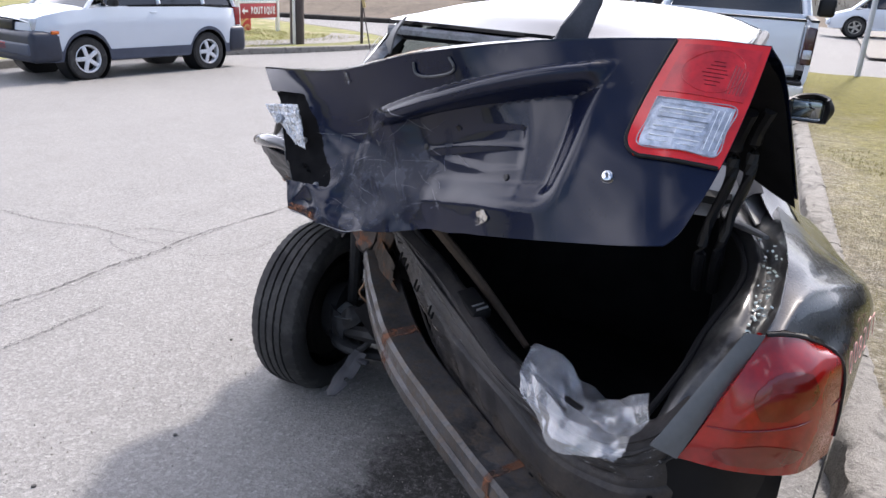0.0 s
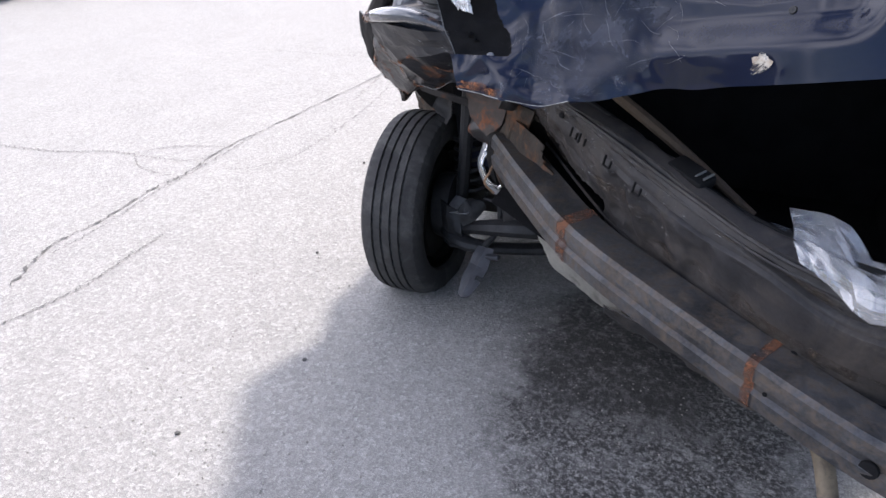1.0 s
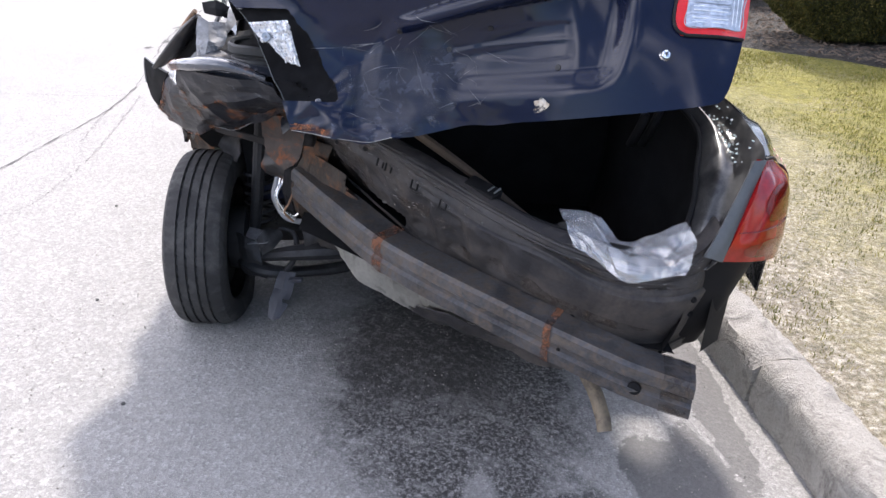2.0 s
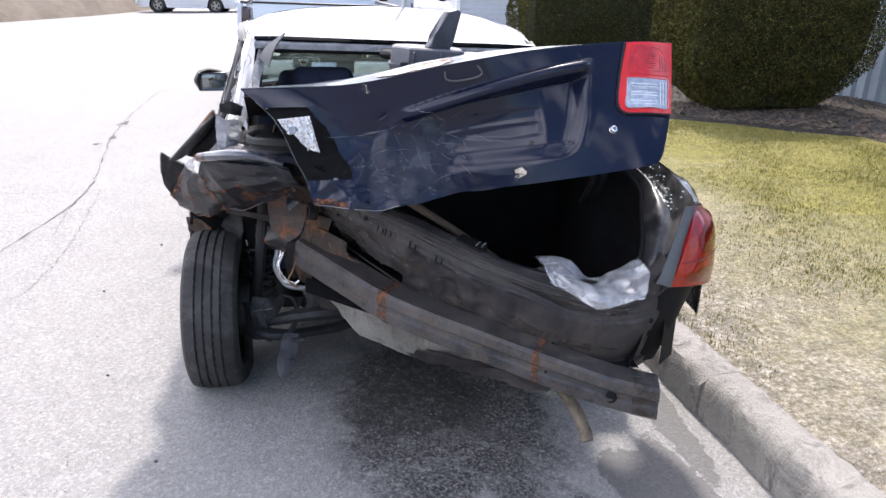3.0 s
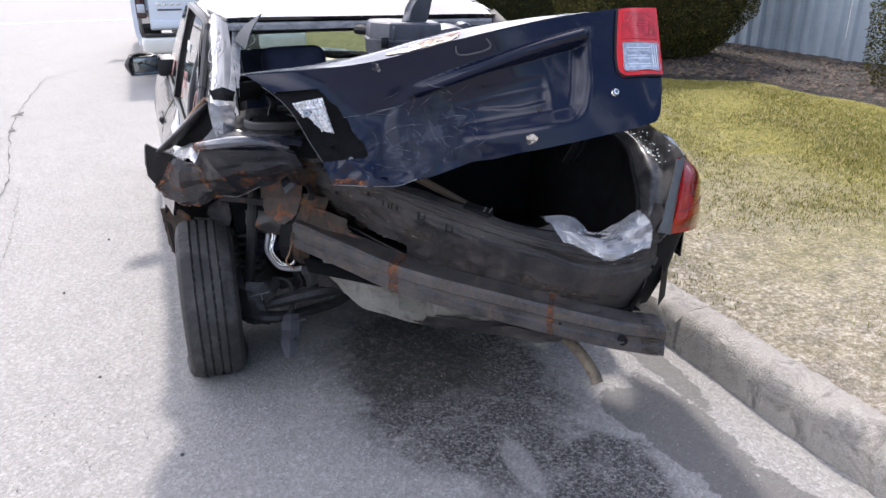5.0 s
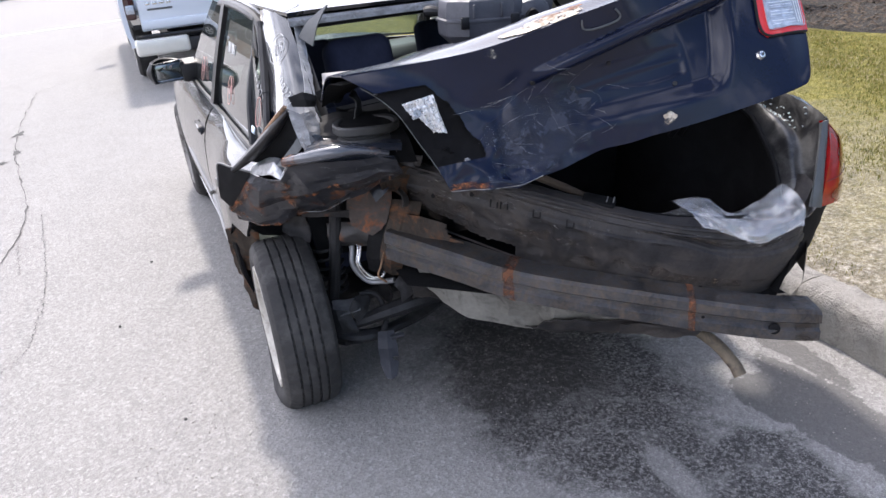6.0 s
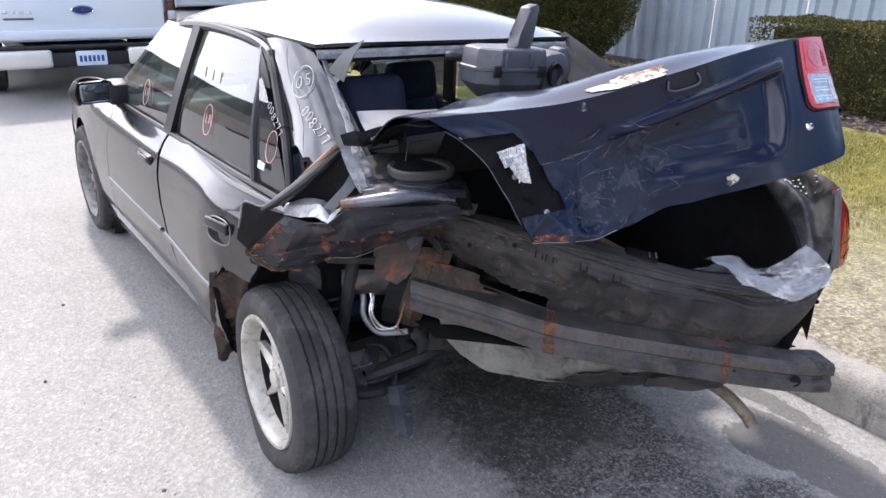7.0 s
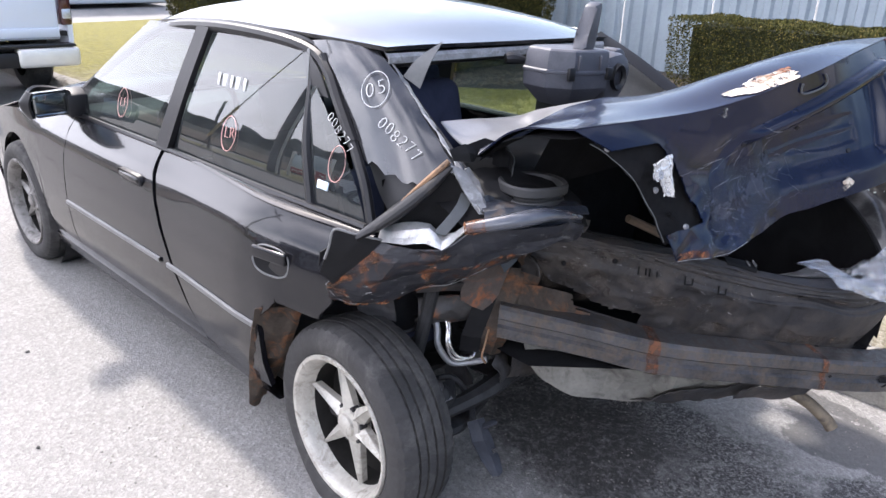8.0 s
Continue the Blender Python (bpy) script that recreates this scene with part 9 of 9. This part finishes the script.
def pickup():
    """A long white pickup seen from its tail; its own +y is forwards."""
    root = empty("pickup_truck", "white pickup truck with a pale bumper parked ahead at the kerb", "pickup", at=pose(-0.215, 7.05, -0.015, 0, 1.0, 3.0))
    W, BED = 1.0, 2.05
    part("bed_floor", box((1.9, 2.0, 0.05), (0, 1.03, 0.70)), M["black"], root)
    for side in (-1, 1):
        low = lambda y: max(0.48, arch(y, 1.05, 0.46, 0.37, 0.48))
        g = [[Vector((side * (W - 0.03 * abs(z - 0.9) - (0.02 if z < 0.6 else 0)), y, z)) for z in (low(y) + (1.235 - low(y)) * k / 10 for k in range(11))] for y in (0.0 + BED * i / 50 for i in range(51))]
        part("bed_side", sheet(g, 0.05), M["white_paint"], root)
        part("bed_rail", box((0.09, BED, 0.03), (side * (W - 0.045), BED / 2, 1.25), bevel=0.012), M["black"], root, "black rail cap")
        lamp = part("tail_lamp", box((0.115, 0.16, 0.40), (side * (W - 0.058), 0.062, 0.985), bevel=0.025, seg=3), M["lamp_dark"], root, "tall dark red tail lamp")
        part("lamp_clear", box((0.09, 0.02, 0.10), (side * (W - 0.058), -0.022, 0.90), bevel=0.01), M["clear_lens"], lamp)
        g = [[Vector((side * (W - 0.02), y, z)) for z in (arch(y, 4.25, 0.46, 0.37, 0.45) + (zt - arch(y, 4.25, 0.46, 0.37, 0.45)) * k / 8 for k in range(9))] for y, zt in ((BED + 0.02 + 3.3 * i / 50, 1.25 - 0.22 * max(0, (i - 32) / 18) ** 1.5) for i in range(51))]
        part("cab_side", sheet(g, 0.05), M["white_paint"], root)
        plain_wheel(root, side * 0.86, 1.05, 0.37, 0.13, M["rim"], side)
        plain_wheel(root, side * 0.86, 4.25, 0.37, 0.13, M["rim"], side)
        part("door_mirror", box((0.24, 0.14, 0.27), (side * 1.20, 3.55, 1.36), bevel=0.05, seg=3), M["black"], root)
        part("cab_pillar", tube([(side * 0.93, BED + 0.06, 1.24), (side * 0.76, BED + 0.22, 1.84)], 0.06, 6, 8), M["white_paint"], root)
        part("screen_pillar", tube([(side * 0.90, 3.95, 1.22), (side * 0.74, 3.2, 1.84)], 0.05, 6, 8), M["white_paint"], root)
        part("side_window", sheet(patch([[(side * 0.93, 2.25, 1.27), (side * 0.93, 3.8, 1.24)], [(side * 0.77, 2.35, 1.80), (side * 0.76, 3.2, 1.80)]], 5, 8), 0.01), M["dark_glass"], root)
    gate = part("tailgate", box((1.72, 0.06, 0.60), (0, 0.02, 0.945), bevel=0.02, seg=3), M["white_paint"], root, "white tailgate")
    part("gate_cap", box((1.74, 0.075, 0.025), (0, 0.02, 1.252), bevel=0.01), M["black"], gate)
    part("gate_handle", box((0.24, 0.03, 0.085), (0, -0.018, 1.165), bevel=0.02, seg=3), M["black"], gate, "black tailgate handle")
    part("gate_step", box((1.70, 0.03, 0.10), (0, -0.020, 0.715), bevel=0.012, seg=2), M["white_paint"], gate)
    badge = lathe([(0.002, 0.012), (0.05, 0.011), (0.056, 0.006), (0.057, 0.0)], 36, m=Matrix.Translation((0, -0.012, 0.965)) @ Matrix.Diagonal((2.0, 1, 0.85, 1)) @ pose(0, 0, 0, 0, 0, -90))
    part("oval_badge", badge, M["badge_blue"], gate, "blue oval badge without lettering")
    ring = tube([(0.108 * math.cos(a), -0.022, 0.965 + 0.044 * math.sin(a)) for a in (2 * math.pi * k / 32 for k in range(33))], 0.006, 64, 6)
    part("badge_rim", ring, M["chrome"], gate)
    for k in range(4):
        part("script_badge", box((0.05, 0.008, 0.03), (-0.74 + 0.075 * k, -0.014, 0.945), bevel=0.006), M["chrome"], gate)
    part("script_badge", box((0.28, 0.006, 0.022), (-0.62, -0.013, 0.88), bevel=0.004), M["pale_plastic"], gate)
    for side in (-1, 1):
        part("bumper_end", box((0.60, 0.18, 0.19), (side * 0.68, -0.10, 0.485), bevel=0.04, seg=3), M["bumper"], root, "pale steel bumper end")
    part("bumper_step", box((0.80, 0.17, 0.15), (0, -0.08, 0.47), bevel=0.02, seg=2), M["black"], root, "black bumper step")
    part("bumper_pad", box((1.9, 0.16, 0.03), (0, -0.09, 0.600), bevel=0.01), M["black"], root)
    plate = part("number_plate", box((0.31, 0.012, 0.155), (0, -0.172, 0.480), bevel=0.012), M["plate"], root, "blue and white number plate")
    for k in range(6):
        part("plate_bar", box((0.028, 0.006, 0.065), (-0.11 + 0.044 * k, -0.179, 0.475), bevel=0.004), M["plate_ink"], plate)
    part("cab_back", box((1.84, 0.06, 0.55), (0, BED + 0.05, 1.0), bevel=0.02), M["white_paint"], root)
    part("back_window", sheet(patch([[(-0.84, BED + 0.06, 1.27), (0.84, BED + 0.06, 1.27)], [(-0.72, BED + 0.2, 1.80), (0.72, BED + 0.2, 1.80)]], 5, 8), 0.012), M["dark_glass"], root)
    part("cab_roof", sheet(patch([[(x, y, z - 0.06 * (x / 0.76) ** 2) for x in (-0.78, 0, 0.78)] for y, z in ((BED + 0.16, 1.88), (2.8, 1.93), (3.25, 1.89))], 8, 10), 0.03), M["white_paint"], root)
    part("windscreen", sheet(patch([[(-0.72, 3.25, 1.83), (0.72, 3.25, 1.83)], [(-0.88, 3.98, 1.24), (0.88, 3.98, 1.24)]], 5, 8), 0.012), M["dark_glass"], root)
    part("bonnet", sheet(patch([[(-0.95, 3.95, 1.20), (0, 4.0, 1.26), (0.95, 3.95, 1.20)], [(-0.93, 5.25, 1.02), (0, 5.35, 1.08), (0.93, 5.25, 1.02)]], 8, 10), 0.03), M["white_paint"], root)
    part("nose", box((1.86, 0.12, 0.55), (0, 5.33, 0.76), bevel=0.05), M["white_paint"], root)
    part("chassis", box((1.1, 5.0, 0.2), (0, 2.7, 0.46)), M["black"], root)
    part("axle", tube([(-0.8, 1.05, 0.37), (0.8, 1.05, 0.37)], 0.07, 4, 10), M["dark_steel"], root)
    part("spare_wheel", lathe([(0.2, -0.08), (0.34, -0.09), (0.36, -0.05), (0.36, 0.05), (0.34, 0.09), (0.2, 0.08)], 28, m=pose(0, 0.55, 0.50, 0, 90, 0)), M["tyre"], root)
    part("cab_lining", box((1.6, 1.2, 0.5), (0, 2.8, 1.0), bevel=0.1), M["black"], root)
    return root


M["lamp_dark"] = stuff_mat("smoked_red_lens", (0.04, 0.008, 0.010), 0.15, var=0.2, bump=0.02, coat=0.8)
M["bumper"] = stuff_mat("pale_painted_steel", (0.68, 0.67, 0.62), 0.35, metal=0.3, var=0.08, bump=0.02)
pickup()


# ---- the far side of the street ----
def outline_slab(pts, z0, z1, n=5):
    """A raised island with an outline of (x, y)."""
    bm = bmesh.new()
    line = [(p.x, p.y) for p in spline([(x, y, 0) for x, y in pts], 60)]
    top = [bm.verts.new((x, y, z1)) for x, y in line]
    low = [bm.verts.new((x, y, z0)) for x, y in line]
    bm.faces.new(top)
    for k in range(len(line)):
        q = (k + 1) % len(line)
        bm.faces.new((top[k], top[q], low[q], low[k]))
    return bm


def kerb_line(pts, z):
    bm = bmesh.new()
    line = spline([(x, y, 0) for x, y in pts], 60)
    return sweep([p + Vector((0, 0, z)) for p in line], [(-0.08, -0.2), (-0.08, 0.0), (-0.05, 0.02), (0.06, 0.02), (0.08, 0.0), (0.08, -0.2)], 60)


FAR = [(-10.7, -30), (-10.7, -10), (-10.7, 3), (-10.55, 7.2), (-9.9, 9.6), (-9.0, 11.6), (-8.6, 13.4), (-9.4, 15.2), (-12, 16.8), (-16, 18.2), (-24, 20.5), (-40, 25)]
M["far_grass"] = stuff_mat("spring_turf", (0.19, 0.19, 0.055), 0.9, var=0.4, scale=0.9, grain=14, bump=0.5, dist=0.03, over=(0.36, 0.30, 0.17), over_at=(0.5, 0.65), over_scale=1.1)
tagged(part("far_verge", outline_slab(FAR + [(-60, 10), (-60, -30)], -0.3, -0.05), M["far_grass"], smooth=False), "green spring verge across the road", "grass verge", kind="structure")
tagged(part("far_kerb", kerb_line(FAR, -0.055), M["kerb"]), "pale kerb round the far corner", "kerb", kind="structure")
tagged(part("far_pavement", sheet([[Vector((p.x - 1.25 + dx, p.y, -0.044)) for dx in (-0.55, 0.55)] for p in spline([(x, y, 0) for x, y in FAR[2:8]], 30)], 0), M["kerb"]), "narrow concrete footpath across the verge", "footpath", kind="structure")
far_blades = blades(9000, lambda r: (-9.8 - 6 * r.random(), 6.5 + 8 * r.random(), -0.05), 9, h=(0.02, 0.07))
far_blades.materials.append(M["grass"])
tagged(new("far_grass", far_blades), "short green grass across the road", "grass", kind="stuff")
tagged(part("stop_line", sheet([[Vector((x, 17.30 - 0.27 * (x + 4.3) + dy, road_z(x, 17) + 0.006)) for dy in (-0.075, 0.075)] for x in (-4.9, -4.5, -3.5, -2.5, -1.5, 0.5)]), M["white_line"]), "worn white line across the junction", "road line", kind="structure")
tagged(part("traffic_island", box((8, 0.6, 0.22), (-15.6, 22.1, -0.12), (0, 0, 17), 0.03), M["mulch"]), "dark low island beyond the junction", "traffic island", kind="structure")
tagged(part("far_lot", box((50, 30, 0.02), (27, 36, 0.006)), M["kerb"]), "pale concrete car park beyond the corner", "car park", kind="structure")
def bank_shift(x):
    """The bank comes nearer where the side street bends away."""
    return 0.10 * abs(x + 10) - (16.8 - 0.2 * (x + 13)) * (1 - smooth(-11.5, -8.0, x))


def bank(profile):
    return sheet([[Vector((x, y + bank_shift(x), z + 0.3 * noise.noise(Vector((x * 0.1, y * 0.1, 0))) * (z > 0.2))) for y, z in profile] for x in range(-90, 60, 2)])


tagged(part("far_bank", bank(((40, -0.4), (43, 0.3), (44.5, 0.6))), M["brush"]), "brown bank of dry grass behind the junction", "bank", kind="structure")
tagged(part("wooded_bank", bank(((44.5, 0.6), (47, 0.95), (52, 1.3), (60, 1.4), (70, 1.4))), M["brush_dark"]), "dark undergrowth above the brown bank", "bank", kind="structure")


def thicket(n, place, h, seed, name, label):
    """Leafless stems and dry stalks, each forked."""
    rng = random.Random(seed)
    verts, faces = [], []

    def twig(a, b, w):
        d = (b - a).normalized()
        s = d.cross(Vector((rng.gauss(0, 1), rng.gauss(0, 1), 0.2))).normalized() * w
        k = len(verts)
        verts.extend([tuple(a - s), tuple(a + s), tuple(b)])
        faces.append((k, k + 1, k + 2))

    for _ in range(n):
        base = Vector(place(rng))
        hh = rng.uniform(*h)
        top = base + Vector((rng.gauss(0, 0.12) * hh, rng.gauss(0, 0.12) * hh, hh))
        twig(base, top, 0.012 * hh + 0.01)
        for _ in range(5):
            t = rng.uniform(0.25, 0.9)
            a = base.lerp(top, t)
            twig(a, a + Vector((rng.gauss(0, 0.22) * hh, rng.gauss(0, 0.22) * hh, rng.uniform(0.1, 0.35) * hh)), 0.006 * hh + 0.006)
    me = bpy.data.meshes.new(name)
    me.from_pydata(verts, [], faces)
    me.materials.append(M["twig"])
    return tagged(new(name, me), label, "brush", kind="stuff")


thicket(2200, lambda r: ((x := r.uniform(-80, 45)), 46 + bank_shift(x) + 14 * r.random(), 0.6), (0.5, 1.3), 11, "far_woods", "brown leafless woods behind the junction")
tagged(part("woods_depth", sheet([[Vector((x, 62 + bank_shift(x), z)) for z in (0.5, 1.8, 2.9 + 1.0 * noise.noise(Vector((x * 0.13, 4, 0))) + 0.5 * noise.noise(Vector((x * 0.6, 1, 0))))] for x in range(-110, 80)]), M["brush_dark"]), "dim massed trunks of the far woods", "backdrop", kind="structure")
tagged(part("roadside_depth", sheet([[Vector((-42, y, z)) for z in (-1, 2.5, 4.6 + 2.0 * noise.noise(Vector((y * 0.25, 2, 0))))] for y in range(-70, 60, 2)]), M["evergreen"]), "dim massed trees across the street", "backdrop", kind="structure")


def sign():
    root = empty("shop_sign", "white-framed street sign with a red arrow panel", "sign", at=pose(-12.35, 13.53, -0.05, 0, 0, 92))
    for x in (-0.80, 0.80):
        part("post", box((0.09, 0.09, 1.7), (x, 0, 0.85), bevel=0.01), M["sign_white"], root)
    part("red_panel", box((1.50, 0.05, 0.36), (0, 0, 0.54), bevel=0.01), M["sign_red"], root)
    part("white_panel", box((1.50, 0.05, 0.78), (0, 0, 1.17), bevel=0.01), M["sign_pale"], root)
    part("panel_frame", box((1.52, 0.06, 0.05), (0, 0, 0.75), bevel=0.01), M["sign_white"], root)
    for k, ch in enumerate("BOUTIQUE"):
        cu = bpy.data.curves.new("letter", "FONT")
        cu.body, cu.size, cu.extrude, cu.offset, cu.align_x, cu.align_y = ch, 0.24, 0.003, 0.010, "CENTER", "CENTER"
        tmp = bpy.data.objects.new("letter_src", cu)
        scene.collection.objects.link(tmp)
        me = bpy.data.meshes.new_from_object(tmp)
        bpy.data.objects.remove(tmp)
        me.transform(pose(0.17 + (k - 3.5) * 0.128, -0.034, 0.54, 90, 0, 0) @ Matrix.Diagonal((0.62 if ch != "I" else 1.0, 1.0, 1.0, 1)))
        me.materials.append(M["sign_white"])
        new("letter", me).parent = root
    part("arrow", prism([(-0.68, 0.54), (-0.58, 0.62), (-0.58, 0.565), (-0.45, 0.565), (-0.45, 0.515), (-0.58, 0.515), (-0.58, 0.46)], 0.008, "y", -0.034), M["sign_white"], root)
    part("lower_board", box((0.9, 0.05, 0.5), (-0.35, 0.35, 0.28), bevel=0.01), M["sign_low"], root, "red and yellow board behind the sign")


M["sign_pale"] = stuff_mat("pale_blue_panel", (0.55, 0.68, 0.75), 0.5, var=0.1, bump=0)
M["sign_low"] = stuff_mat("poster_board", (0.62, 0.50, 0.22), 0.6, var=0.3, over=(0.5, 0.05, 0.05), over_at=(0.45, 0.55), over_scale=3)
sign()
pole = empty("utility_pole", "dark timber utility pole on the far verge", "pole", at=Matrix.Translation((-9.75, 11.75, -0.05)))
part("shaft", tube([(0, 0, -0.2), (0.05, 0, 4), (0.08, 0, 9)], [0.16, 0.14, 0.11], 8, 14), M["pole_wood"], pole)
part("conduit", tube([(0.05, -0.17, -0.1), (0.07, -0.16, 4), (0.1, -0.14, 8)], 0.035, 5, 8), M["bumper"], pole, "pale conduit on the pole")
part("crossarm", box((2.2, 0.1, 0.12), (0.08, 0, 8.5), bevel=0.01), M["pole_wood"], pole)
sp = empty("sign_post", "thin dark post by the side street", "post", at=Matrix.Translation((-8.9, 13.1, -0.05)))
part("shaft", tube([(0, 0, -0.1), (0.02, 0, 2.6)], 0.035, 4, 8), M["pole_wood"], sp)
guy = empty("guy_wire", "yellow-sleeved guy wire of the pole", "guy wire", at=Matrix.Translation((-8.15, 12.3, -0.1)))
part("wire", tube([(0, 0, 0), (-0.75, 0.1, 3.2), (-1.5, -0.4, 8.2)], 0.014, 8, 6), M["pole_wood"], guy)
part("sleeve", tube([(-0.18, 0.03, 0.9), (-0.60, 0.08, 2.6)], 0.035, 5, 8), M["guard"], guy)
tall = empty("street_lamp", "grey street lamp post on the verge corner", "street lamp", at=Matrix.Translation((1.55, 13.9, 0.08)))
part("shaft", tube([(0, 0, -0.1), (0.03, 0, 3), (0.08, 0, 7)], [0.05, 0.045, 0.04], 6, 12), M["siding"], tall)
part("lamp_arm", tube([(0.08, 0, 6.9), (-0.5, 0, 7.3), (-1.4, 0, 7.35)], 0.035, 8, 8), M["siding"], tall)
part("lamp_head", box((0.55, 0.2, 0.1), (-1.6, 0, 7.33), bevel=0.04), M["siding"], tall)
hut = empty("grey_shed", "small grey shed with horizontal siding", "shed", at=pose(5.4, 19.5, 0.05, 0, 0, 0))
for k in range(16):
    part("siding_board", box((3.4, 0.03, 0.145), (0, 0.0, 0.10 + 0.14 * k), (-6, 0, 0), 0.005), M["siding"], hut)
part("wall", box((3.4, 2.4, 2.3), (0, 1.25, 1.15)), M["siding"], hut)
part("corner_board", box((0.12, 0.06, 2.35), (-1.68, -0.02, 1.17), bevel=0.01), M["sign_white"], hut)
part("roof", prism([(-0.25, 2.3), (1.25, 3.0), (2.75, 2.3), (2.75, 2.2), (-0.25, 2.2)], 3.8, "x", -1.9), M["siding"], hut)
big = empty("white_building", "long white building behind the car park", "building", at=pose(26, 48, 0, 0, 0, -6))
part("wall", box((44, 12, 5.0), (0, 6, 2.5), bevel=0.05), M["sign_white"], big)
part("roof", box((44.6, 12.6, 0.3), (0, 6, 5.1), bevel=0.05), M["siding"], big)
for k in range(10):
    win = part("window", box((2.2, 0.1, 1.4), (-19 + 4.2 * k, -0.04, 2.0), bevel=0.02), M["dark_glass"], big)
    part("frame", box((2.4, 0.06, 0.12), (-19 + 4.2 * k, -0.06, 2.76)), M["siding"], win)
